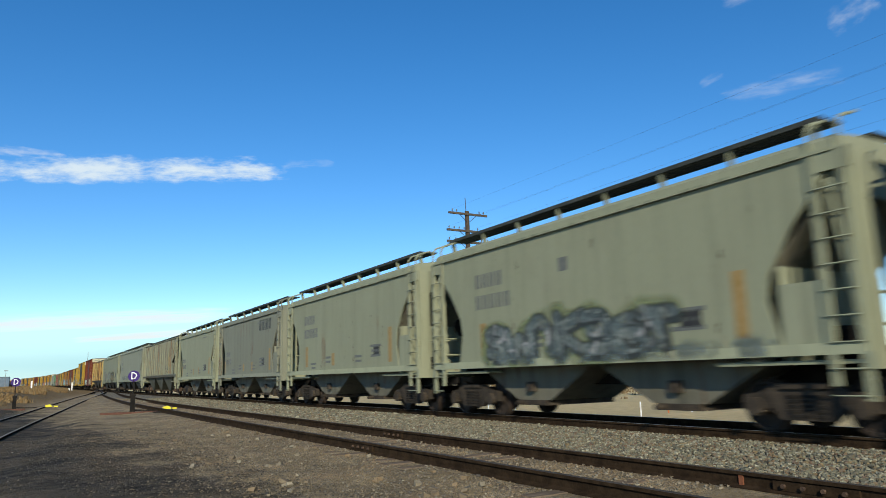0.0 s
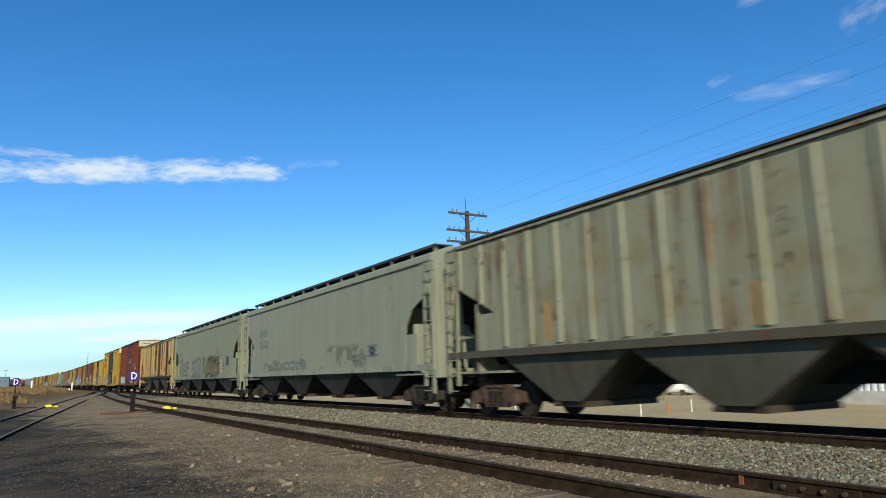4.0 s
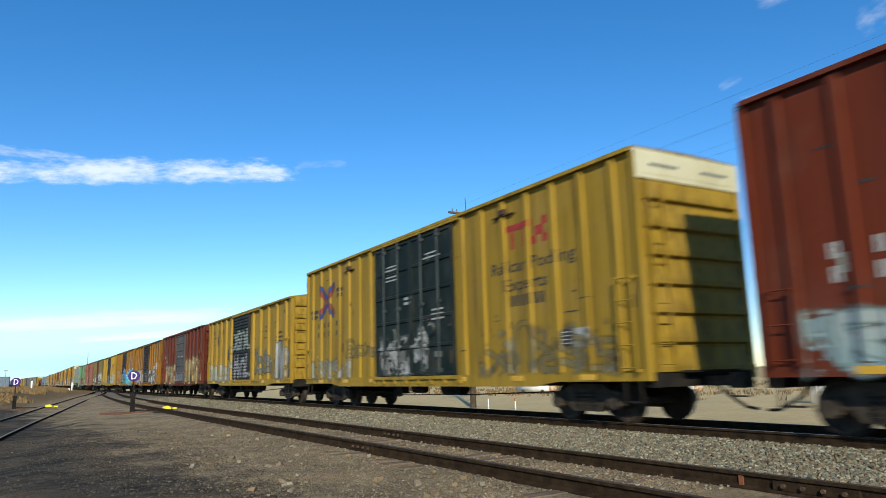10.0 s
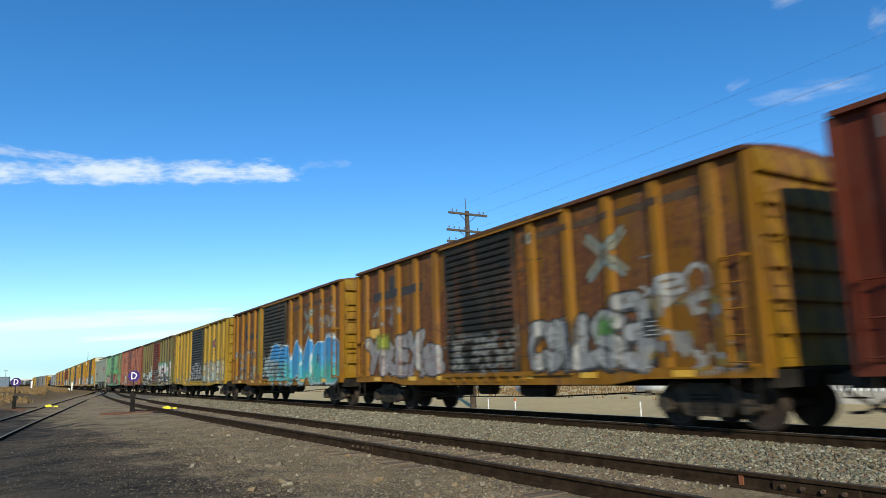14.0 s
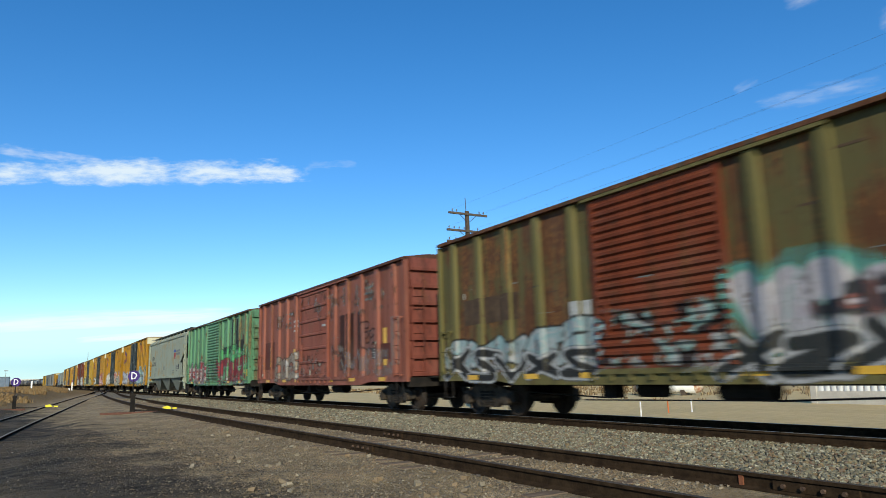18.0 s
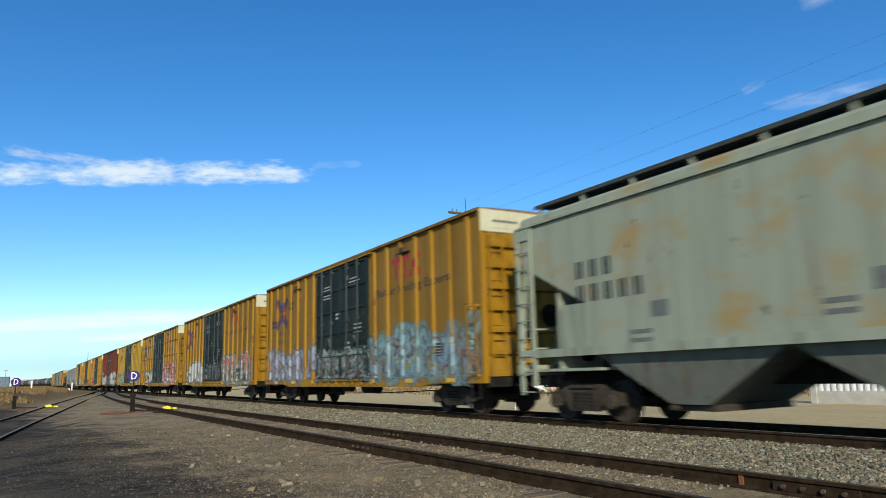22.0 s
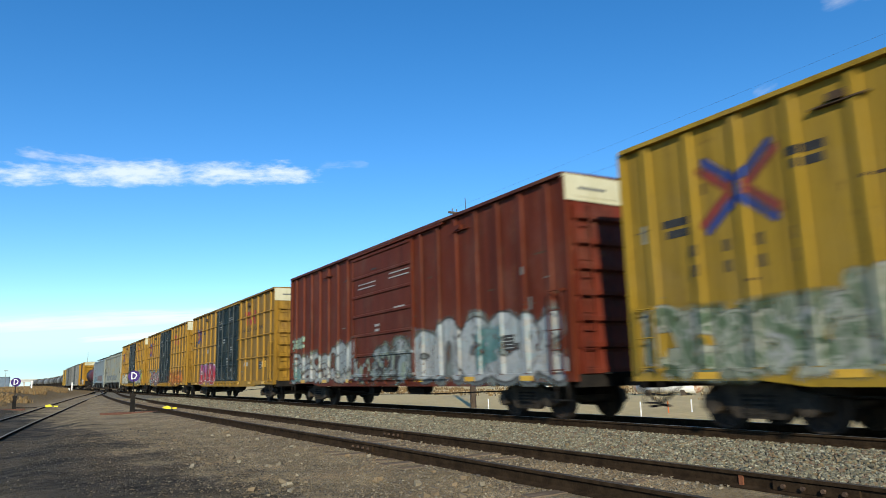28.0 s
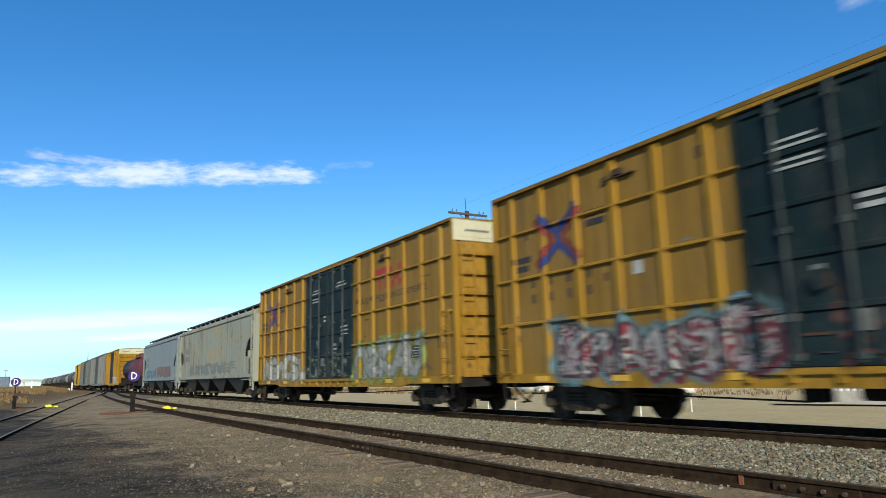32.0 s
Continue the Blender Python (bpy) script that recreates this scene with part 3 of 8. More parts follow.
def boxcar(s0, s1, high, rgb, door_rgb, door, label, style="ribs", rust=0.2, seed=1.0, art=(), marks=(), cream=False,
           belts=False, ribs=6, roof_rgb=None, sill_rgb=None, sill=0.88, rusty_trucks=False, end_rgb=None, patch=None, panel_tone=0.9):
    """One boxcar. door: y of its two sides; style: how the door is pressed."""
    ln = s1 - s0
    h = ln / 2
    car = new("boxcar")
    tagged(car, label, "boxcar", "cars of the freight train")
    TRAIN.append((car, (s0 + s1) / 2))
    side = paint("side paint", rgb, rust if rust < 0.8 else 0.35, seed)
    dmat = paint("door paint", door_rgb, rust * 0.5, seed + 2)
    # ends: tone cut and streaks deepened, shade between the cars put in colour
    emat = paint("end paint", tuple(0.9 * c for c in end_rgb or rgb), rust * 0.4 + 0.1, seed + 4, dirt=0.85)
    rmat = paint("roof paint", roof_rgb or tuple(0.6 * c for c in rgb), min(1, rust + 0.2), seed + 6)
    smat = side if sill_rgb is None else paint("sill paint", sill_rgb, rust, seed + 1)
    d0, d1 = door
    low, top = sill + 0.20, high - 0.10
    gauge = []                                           # where the posts stand along y
    for a, b in ((-h + 0.12, d0), (d1, h - 0.12)):
        for k in range(ribs):
            gauge.append(a + (b - a) * (k + 0.5) / ribs)
    flat = 0.07 if cream else 0.10
    posts = [(y - flat, y + flat) for y in gauge]
    # panel sheets: a darker, tan-greyed tone of the post colour, set per car
    worn = paint("panel paint", tuple((panel_tone if rust < 0.8 else 0.66) * c + 0.16 * max(0.0, 0.9 - panel_tone) * d for c, d in zip(rgb, (1.0, 0.85, 0.62))), rust, seed)

    deep = 0.07 if cream else 0.095

    def depth(y):
        if d0 < y < d1:
            return -W + 0.012
        for a, b in posts:
            if a < y < b:
                return -W
        return -W + deep

    rise = 0.05 if cream else 0.16
    made = []
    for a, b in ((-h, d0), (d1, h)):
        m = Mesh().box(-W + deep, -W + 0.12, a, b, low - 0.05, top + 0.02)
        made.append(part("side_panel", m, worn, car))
    for y in gauge:
        m = Mesh().prism([(-W + 0.10, y - flat - 0.025), (-W, y - flat), (-W, y + flat), (-W + 0.10, y + flat + 0.025)], 2, low - 0.02, top)
        made.append(part("post", m, side, car))
    # corner posts, top chord and side sill
    for y in (-h, h):
        made.append(part("corner_post", Mesh().box(-W, -W + 0.13, y - 0.06, y + 0.06, sill, top), side, car))
    m = Mesh().box(-W - 0.045, -W + 0.13, -h, h, top + 0.02, high)
    made.append(part("top_chord", m, rmat if roof_rgb else side, car))
    m = Mesh()
    drop = sill - 0.02
    m.prism([(-h, low), (h, low), (h, sill), (h - 2.6, sill), (h - 3.4, drop - 0.08), (-h + 3.4, drop - 0.08), (-h + 2.6, sill), (-h, sill)], 0, -W + 0.01, -W + 0.12)
    made.append(part("side_sill", m, smat, car))
    if belts:
        for z in (0.27, 0.52, 0.78):
            zz = low + (top - low) * z
            for a, b in ((-h + 0.05, d0), (d1, h - 0.05)):
                m = Mesh().prism([(-W - 0.005, zz - 0.02), (-W + 0.10, zz - 0.06), (-W + 0.10, zz + 0.06), (-W - 0.005, zz + 0.02)], 1, a, b)
                made.append(part("belt_rail", m, side, car))
    # doors
    leaves = [(d0, (d0 + d1) / 2 - 0.015), ((d0 + d1) / 2 + 0.015, d1)] if style == "plug" else [(d0, d1)]
    for a, b in leaves:
        m = Mesh().box(-W + 0.03, -W + 0.08, a, b, low - 0.02, top - 0.06)
        zl, zh = low + 0.05, top - 0.14
        made.append(part("door", m, dmat, car, "ribbed steel door"))
        dr = made[-1]
        if style == "corr":
            n = 20
            for k in range(n):
                z = zl + (zh - zl) * (k + 0.5) / n
                part("door_rib", Mesh().prism([(-W + 0.032, z - 0.075), (-W - 0.015, z - 0.03), (-W - 0.015, z + 0.03), (-W + 0.032, z + 0.075)], 1, a + 0.1, b - 0.1), dmat, dr)
        else:
            n = 5 if style == "plug" else 6
            for k in range(n + 1):
                z = zl + (zh - zl) * k / n
                part("door_rib", Mesh().prism([(-W + 0.032, z - 0.06), (-W - 0.01, z - 0.035), (-W - 0.01, z + 0.035), (-W + 0.032, z + 0.06)], 1, a + 0.1, b - 0.1), dmat, dr)
        for y in (a + 0.06, b - 0.06):
            part("door_stile", Mesh().box(-W - 0.006, -W + 0.033, y - 0.05, y + 0.05, zl - 0.03, zh + 0.03), dmat, dr)
        if style == "plug":
            for y in (a + (b - a) * 0.3, a + (b - a) * 0.7):
                r = Mesh().bar((-W - 0.05, y, zl), (-W - 0.05, y, zh + 0.1), 0.03, 6)
                for z in (zl + 0.1, (zl + zh) / 2, zh - 0.1):
                    r.box(-W - 0.08, -W + 0.02, y - 0.07, y + 0.07, z - 0.05, z + 0.05)
                part("lock_rod", r, MAT_ROD, dr)
            part("lock_wheel", Mesh().tube(((a + b) / 2, zl + 1.2), 0, 0.16, -W - 0.06, -W - 0.005, 10), dmat, dr)
        else:
            r = Mesh().box(-W - 0.04, -W + 0.0, b - 0.4, b - 0.32, zl + 0.6, zl + 1.3)
            part("door_latch", r, dmat, dr)
    t0, t1 = d0 - (1.9 if style != "plug" else 0.4), d1 + 0.2
    comb = [(t0, low - 0.05), (t0, low - 0.10)]
    for k in range(8):
        y = d0 - 0.25 + (d1 - d0 + 0.4) * k / 7
        comb += [(y - 0.05, low - 0.10), (y - 0.05, low - 0.22), (y + 0.05, low - 0.22), (y + 0.05, low - 0.10)]
    comb += [(t1, low - 0.10), (t1, low - 0.05)]
    made.append(part("door_track", Mesh().prism(comb, 0, -W - 0.045, -W + 0.05), smat, car))
    made.append(part("door_track", Mesh().box(-W - 0.045, -W + 0.05, t0, t1, top - 0.05, top + 0.01), smat, car))
    for y, z1 in ((-h + 0.38, low + 1.75), (h - 0.38, low + 1.1)):
        made.append(ladder(car, y, low + 0.05, z1, side))
    for y in (-h + 0.38, h - 0.38):                      # hanging steps below the sill
        m = Mesh()
        m.bar((-W + 0.02, y - 0.2, sill), (-W + 0.02, y - 0.2, 0.45), 0.02)
        m.bar((-W + 0.02, y + 0.2, sill), (-W + 0.02, y + 0.2, 0.45), 0.02)
        m.box(-W - 0.02, -W + 0.06, y - 0.22, y + 0.22, 0.44, 0.47)
        made.append(part("sill_step", m, MAT_UNDER, car))
    for y in (-h + 1.6, -h + 4.0, d0 - 0.3, d1 + 0.3, h - 4.0, h - 1.6):
        m = Mesh().box(-W - 0.004, -W + 0.012, y - 0.23, y + 0.23, low - 0.17, low - 0.055)
        made.append(part("reflector", m, MAT_REFLECT, car))
    for o in made:
        twin(o)
    y = -h + 2.3                                          # black data panel with white lines
    dp = part("data_panel", Mesh().box(depth(y) - 0.016, depth(y) + 0.004, y - 0.22, y + 0.22, low + 0.55, low + 0.91), MAT_BLACK, car, "black panel with white lines")
    m = Mesh()
    for q in range(4):
        m.box(depth(y) - 0.021, depth(y) - 0.015, y - 0.18, y + 0.18 - 0.1 * (q % 2), low + 0.59 + 0.08 * q, low + 0.612 + 0.08 * q)
    tagged(part("marking", m, MAT_WHITE, dp), kind="stuff")
    if cream:                                            # small bracket and grab rail under the eave
        for y in (h - 4.3, -h + 4.3):
            m = Mesh().box(-W - 0.05, -W + 0.09, y - 0.13, y + 0.13, high - 0.46, high - 0.34)
            m.box(-W - 0.02, -W + 0.09, y - 0.42, y + 0.42, high - 0.50, high - 0.475)
            part("eave_bracket", m, dmat if style == "panel" else MAT_OLIVE, car)
    rr = random.Random(int(seed * 31))                   # scrapes, torn stickers and knocks
    scuffs = []
    for _ in range(34):
        y = rr.uniform(-h + 0.2, h - 0.4)
        z = low + 0.1 + (top - low - 0.5) * rr.random() ** 1.7
        if rr.random() < 0.65:
            scuffs.append(("bar", y, y + rr.uniform(0.08, 0.5), z, z + rr.uniform(0.015, 0.05), rr.choice("oookg")))
        else:
            scuffs.append(("bar", y, y + rr.uniform(0.04, 0.16), z, z + rr.uniform(0.06, 0.35), rr.choice("ooopg")))
    stencil(car, [mk for mk in marks if mk[0] != "x"] + scuffs, depth)
    art = [cross(mk[1], mk[2], mk[3], len(mk) > 4) for mk in marks if mk[0] == "x"] + list(art)
    zl, zh = low + 0.05, top - 0.14
    levels = [zl + (zh - zl) * (q + 0.5) / 20 for q in range(20)] if style == "corr" else [zl + (zh - zl) * q / (5 if style == "plug" else 6) for q in range(7 if style == "panel" else 6)]
    rib = (0.03, 0.075, -W - 0.015) if style == "corr" else (0.035, 0.06, -W - 0.01)
    girts = [low + (top - low) * q for q in (0.27, 0.52, 0.78)] if belts else []

    def skin(y, z):
        x = np.full(y.shape, -W + deep)
        for p in gauge:
            x = np.minimum(x, ridge(abs(y - p), flat, flat + 0.025, -W, -W + 0.10))
        for p in girts:
            x = np.minimum(x, ridge(abs(z - p), 0.02, 0.06, -W - 0.005, -W + 0.10))
        panel = np.full(y.shape, -W + 0.03)
        for p in levels:
            panel = np.minimum(panel, ridge(abs(z - p), rib[0], rib[1], rib[2], -W + 0.032))
        x = np.where((y > d0) & (y < d1), panel, x)
        x = np.where(z < low + 0.002, -W + 0.01, x)
        return np.where((z < low - 0.048) & (z > low - 0.102) & (y > t0) & (y < t1), -W - 0.045, x)

    bends = ([p + q for p in gauge for q in (-flat - 0.025, -flat, flat, flat + 0.025)] + [p + q for p in (d0, d1, t0, t1) for q in (-0.002, 0.002)],
             [p + q for p in girts for q in (-0.06, -0.02, 0.02, 0.06)] + [p + q for p in levels for q in (-rib[1], -rib[0], rib[0], rib[1])] + [low - 0.103, low - 0.101, low - 0.049, low - 0.047, low, low + 0.003])
    graffiti(car, art, skin, bends, seed)
    if patch:
        for a, b, z0, z1, col in patch:
            pm = paint("patch paint", col, 0.3, seed + 11)
            mm = Mesh()
            k = max(1, int((b - a) / 0.06))
            for i in range(k):
                y0_, y1_ = a + (b - a) * i / k, a + (b - a) * (i + 1) / k
                dd = depth((y0_ + y1_) / 2)
                mm.box(dd - 0.006, dd + 0.002, y0_, y1_, z0, z1)
            tagged(part("paint_patch", mm, pm, car), kind="stuff")
    # ends
    for sy in (-1, 1):
        m = Mesh()
        cut = high - 0.62 if cream else high - 0.02
        y0, y1 = (h - 0.05, h) if sy > 0 else (-h, -h + 0.05)
        m.box(-W + 0.11, W - 0.11, y0, y1, sill, cut)
        e = part("end_wall", m, emat, car, "end wall with horizontal corrugations")
        n = 7
        for k in range(n):
            z = sill + 0.35 + (cut - sill - 0.55) * k / (n - 1)
            m = Mesh().prism([(sy * (h - 0.01), z - 0.23), (sy * (h + 0.11), z - 0.19), (sy * (h + 0.11), z - 0.10), (sy * (h + 0.02), z + 0.26), (sy * (h - 0.01), z + 0.26)], 0, -W + 0.2, W - 0.2)
            part("corrugation", m, emat, e)
        if cream:
            m = Mesh().box(-W + 0.005, W - 0.005, min(y0, sy * (h + 0.075)), max(y1, sy * (h + 0.075)), cut, high - 0.035)
            m.box(-W + 0.2, W - 0.2, min(sy * h, sy * (h + 0.085)), max(sy * h, sy * (h + 0.085)), cut + 0.1, high - 0.14)
            fa = part("end_fascia", m, MAT_CREAM, car, "cream upper end panel")
            m = Mesh()
            for a, b in ((-1.15, -0.35), (0.35, 1.15)):
                m.box(a, b, min(sy * (h + 0.084), sy * (h + 0.092)), max(sy * (h + 0.084), sy * (h + 0.092)), high - 0.36, high - 0.30)
            tagged(part("marking", m, MAT_GREY, fa), kind="stuff")
        m = Mesh()
        for x in (-W + 0.25, -W + 0.65):
            m.box(x - 0.02, x + 0.02, min(sy * (h + 0.07), sy * (h + 0.12)), max(sy * (h + 0.07), sy * (h + 0.12)), low, high - 0.7 if sy < 0 else low + 1.5)
        for k in range(9 if sy < 0 else 4):
            z = low + 0.1 + 0.38 * k
            if z < high - 0.7:
                m.bar((-W + 0.25, sy * (h + 0.10), z), (-W + 0.65, sy * (h + 0.10), z), 0.014)
        part("end_ladder", m, emat, car)
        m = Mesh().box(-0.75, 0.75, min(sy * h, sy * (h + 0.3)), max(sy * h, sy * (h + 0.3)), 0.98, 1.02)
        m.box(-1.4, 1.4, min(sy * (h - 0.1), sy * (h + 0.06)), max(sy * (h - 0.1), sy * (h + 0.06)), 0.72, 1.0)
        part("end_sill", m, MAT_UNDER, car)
        coupler(car, sy * h, 1.0)
        if sy > 0:
            m = Mesh().tube((0.55, 2.3), 1, 0.28, h + 0.10, h + 0.14, 12)
            m.box(0.3, 0.8, h + 0.02, h + 0.12, 1.9, 2.7)
            part("brake_wheel", m, MAT_UNDER, car)
    # roof
    m = Mesh()
    n = max(8, int(ln / 1.25))
    prof = [(-W + 0.01, high - 0.03), (-W + 0.01, high + 0.01), (-0.7, high + 0.8 * rise), (0, high + rise), (0.7, high + 0.8 * rise), (W - 0.01, high + 0.01), (W - 0.01, high - 0.03)]
    m.prism(prof, 1, -h - 0.03, h + 0.03)
    for k in range(1, n):
        y = -h + ln * k / n
        m.prism([(-W + 0.05, high + 0.01), (-0.7, high + 0.8 * rise + 0.03), (0, high + rise + 0.03), (0.7, high + 0.8 * rise + 0.03), (W - 0.05, high + 0.01)], 1, y - 0.04, y + 0.04)
    part("roof", m, rmat, car, "seamed steel roof")
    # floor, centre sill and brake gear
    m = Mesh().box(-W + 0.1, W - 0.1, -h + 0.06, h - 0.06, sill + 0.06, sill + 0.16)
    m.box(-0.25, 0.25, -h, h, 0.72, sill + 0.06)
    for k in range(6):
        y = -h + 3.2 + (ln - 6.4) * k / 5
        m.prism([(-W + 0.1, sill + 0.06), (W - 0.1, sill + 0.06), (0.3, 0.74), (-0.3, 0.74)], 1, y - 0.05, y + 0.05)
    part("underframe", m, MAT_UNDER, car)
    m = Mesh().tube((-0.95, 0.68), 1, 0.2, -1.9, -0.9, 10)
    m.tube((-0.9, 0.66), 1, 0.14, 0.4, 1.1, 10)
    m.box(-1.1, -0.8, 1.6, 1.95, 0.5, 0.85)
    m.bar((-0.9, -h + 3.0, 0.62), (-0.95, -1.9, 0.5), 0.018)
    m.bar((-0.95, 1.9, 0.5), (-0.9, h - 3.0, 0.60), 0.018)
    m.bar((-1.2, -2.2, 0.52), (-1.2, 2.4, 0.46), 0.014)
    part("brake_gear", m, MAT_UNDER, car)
    set_in = 2.2 if ln > 17 else 1.55
    for y in (-h + set_in, h - set_in):
        truck(car, y, rusty_trucks)
    return car


# ---- covered hoppers ----
def hopper(s0, s1, eave, rgb, label, bays=2, ribbed=False, rust=0.1, seed=1.0, art=(), marks=(), board=True, sill=1.32, stripe=None, bay_rgb=None,
           trucks_rusty=False, round_cut=True, streaks=(), stain=None):
    """One covered hopper between the couplings s0 and s1."""
    short = round_cut and s1 < 60                        # these stand further apart at their couplings
    ln = s1 - s0 - (0.8 if short else 0.6)
    h = ln / 2
    car = new("covered_hopper")
    tagged(car, label, "hopper car", "cars of the freight train")
    TRAIN.append((car, (s0 + s1) / 2 + (0.05 if short else 0.0)))
    side = paint("hopper paint", rgb, rust, seed, 0.2, runs=streaks, dirt=0.14 + 0.5 * rust, stain=stain)
    # bays and slope sheets darker than the body: their shade is in the colour
    shaded_mat = paint("shaded hopper bay paint", bay_rgb or ((0.34, 0.32, 0.25) if short else tuple(0.66 * c for c in rgb)), min(0.3, rust + 0.1), seed + 3)
    trim = paint("hopper trim", tuple(min(1, 1.05 * c) for c in rgb), rust * 0.8, seed + 5)
    edge = paint("hopper sill", stripe or tuple(1.3 * c for c in rgb), rust * 0.5, seed + 8, 0.2, dirt=0.2) if stripe or short else trim
    w = W
    cut = 1.4 if short else (1.9 if round_cut else min(2.3, 0.13 * ln + 0.3))
    mid = sill + 0.95
    # the side sheet, with its ends cut away above the trucks
    if round_cut:
        arc = [(h - cut, mid - 0.2), (h - cut + 0.1, mid + 0.25), (h - cut + 0.45, mid + 0.7), (h - 0.55, mid + 1.1)]
        if short:
            arc = [(h - 1.55, 2.05), (h - 1.48, 2.45), (h - 1.05, 3.1), (h - 0.45, 3.78)]
    else:
        arc = [(h - cut, mid), (h - 0.25, eave - 0.9)]
    right = [(h - cut + 0.02, sill)] + arc + ([] if short else [(h - 0.22, eave - 0.5)]) + [(h - 0.22, eave)]
    poly = right + [(-y, z) for y, z in reversed(right)]
    made = [part("side_sheet", Mesh().prism(poly, 0, -w + 0.05, -w + 0.09), side, car)]
    ribs = []
    if ribbed:
        n = int((ln - 1.2) / 0.92)
        for k in range(n):
            y = -h + 0.75 + (ln - 1.5) * k / (n - 1)
            z0 = sill + 0.1
            if abs(y) > h - cut:
                z0 = mid + (eave - 0.9 - mid) * (abs(y) - (h - cut)) / (cut - 0.25)
            ribs.append(y)
            m = Mesh().prism([(-w + 0.055, y - 0.12), (-w, y - 0.06), (-w, y + 0.06), (-w + 0.055, y + 0.12)], 2, z0, eave - 0.08)
            made.append(part("post", m, side, car))

    def depth(y):
        for r in ribs:
            if abs(y - r) < 0.06:
                return -w
        return -w + 0.05

    m = Mesh().box(-w - 0.015, -w + 0.11, -h + 0.2, h - 0.2, eave - 0.02, eave + 0.03)
    made.append(part("eave_rail", m, trim, car))
    m = Mesh().box(-w, -w + 0.1, -h + 0.1, h - 0.1, sill - 0.13, sill + 0.04)
    made.append(part("side_sill", m, edge, car))
    # lower end plates, ladder frames and steps
    for sy in (-1, 1):
        m = Mesh()
        ya, yb = sorted((sy * (h - cut + 0.05), sy * (h - cut + 0.75)))
        m.box(-w + 0.06, -w + 0.08, ya, yb, sill + 0.04, mid)
        if not (short and sy > 0):
            made.append(part("end_plate", m, trim, car))
        m = Mesh()
        for y in (h - 0.12, h - 0.58):
            m.box(-w, -w + 0.07, min(sy * (y - 0.05), sy * (y + 0.05)), max(sy * (y - 0.05), sy * (y + 0.05)), 0.55 if y > h - 0.2 else 0.75, eave + 0.02)
        for k in range(9):
            z = 0.62 + k * (eave - 0.8) / 9
            m.bar((-w - 0.02, sy * (h - 0.1), z), (-w - 0.02, sy * (h - 0.6), z), 0.015)
        if short:
            for y in (h - 0.12, h - 0.58):
                m.bar((-w + 0.03, sy * y, eave), (-w + 0.03, sy * y, eave + 0.36), 0.025, 6)
                m.bar((-w + 0.03, sy * y, eave + 0.36), (-w + 0.14, sy * y, eave + 0.50), 0.025, 6)
                m.bar((-w + 0.14, sy * y, eave + 0.50), (-0.98, sy * y, eave + 0.62), 0.025, 6)
        made.append(part("ladder", m, trim, car))
        m = Mesh().box(-w + 0.01, -w + 0.06, min(sy * (h - 0.65), sy * (h - 0.02)), max(sy * (h - 0.65), sy * (h - 0.02)), eave - 0.3, eave)
        made.append(part("corner_gusset", m, trim, car))
        if round_cut:
            ya, yb = sorted((sy * (h - 0.11), sy * (h - 0.02)))
            m = Mesh().prism([(-w + 0.075, 1.12), (-w + 0.42, 1.12), (-w + 0.42, eave - 0.7), (-w + 0.75, eave), (-w + 0.075, eave)], 1, ya, yb)
            made.append(part("corner_post", m, trim, car))
    for o in made:
        twin(o)
    stencil(car, marks, depth)

    def skin(y, z):
        x = np.full(y.shape, -w + 0.05)
        for p in ribs:
            x = np.minimum(x, ridge(abs(y - p), 0.06, 0.12, -w, -w + 0.055))
        return np.where((z < sill + 0.042) & (z > sill - 0.132), -w, x)

    graffiti(car, art, skin, ([p + q for p in ribs for q in (-0.12, -0.06, 0.06, 0.12)], [sill + 0.040, sill + 0.044]), seed)
    # slope sheets, end frames and platforms
    for sy in (-1, 1):
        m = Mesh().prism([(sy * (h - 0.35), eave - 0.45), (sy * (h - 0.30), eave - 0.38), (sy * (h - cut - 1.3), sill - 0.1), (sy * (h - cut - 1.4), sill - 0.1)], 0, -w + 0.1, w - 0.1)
        part("slope_sheet", m, shaded_mat, car)
        y = sy * (h - min(cut, 1.46) + 0.06)
        if not (short and sy > 0):
            part("end_web", Mesh().box(-w + 0.1, w - 0.1, y - 0.02, y + 0.02, 1.12, mid + 0.3), trim, car)
        m = Mesh().box(-w + 0.09, w - 0.09, min(sy * (h - 0.34), sy * (h - 0.28)), max(sy * (h - 0.34), sy * (h - 0.28)), eave - 0.6, eave)
        part("end_header", m, side, car)
        m = Mesh().box(-w, w, min(sy * (h - 0.1), sy * h), max(sy * (h - 0.1), sy * h), 0.98, 1.22)
        m.box(-w + 0.1, w - 0.1, min(sy * (h - 2.6), sy * (h - 0.1)), max(sy * (h - 2.6), sy * (h - 0.1)), 1.06, 1.12)
        for x in (-w + 0.08, -0.45, 0.45, w - 0.08):
            m.bar((x, sy * (h - 0.1), 1.2), (x, sy * (h - 0.4), eave - 0.4), 0.045, 6)
        for z in (1.6, 2.05):
            m.bar((-w + 0.05, sy * (h - 0.06), z), (w - 0.05, sy * (h - 0.06), z), 0.025, 5)
        part("end_frame", m, trim, car)
        m = Mesh().prism([(sy * (h - 0.5), 1.12), (sy * (h - 2.2), 1.12), (sy * (h - 2.2), 1.9), (sy * (h - 1.7), 1.9)], 0, -0.2, 0.2)
        m.tube((-0.7, 1.45), 1, 0.19, sy * (h - 1.5), sy * (h - 0.7), 10)
        if short and sy > 0:
            m = Mesh().bar((0.2, h - 0.25, 1.1), (0.2, h - 0.25, 2.3), 0.03).bar((-0.6, h - 0.3, 1.15), (0.9, h - 0.3, 1.15), 0.05)
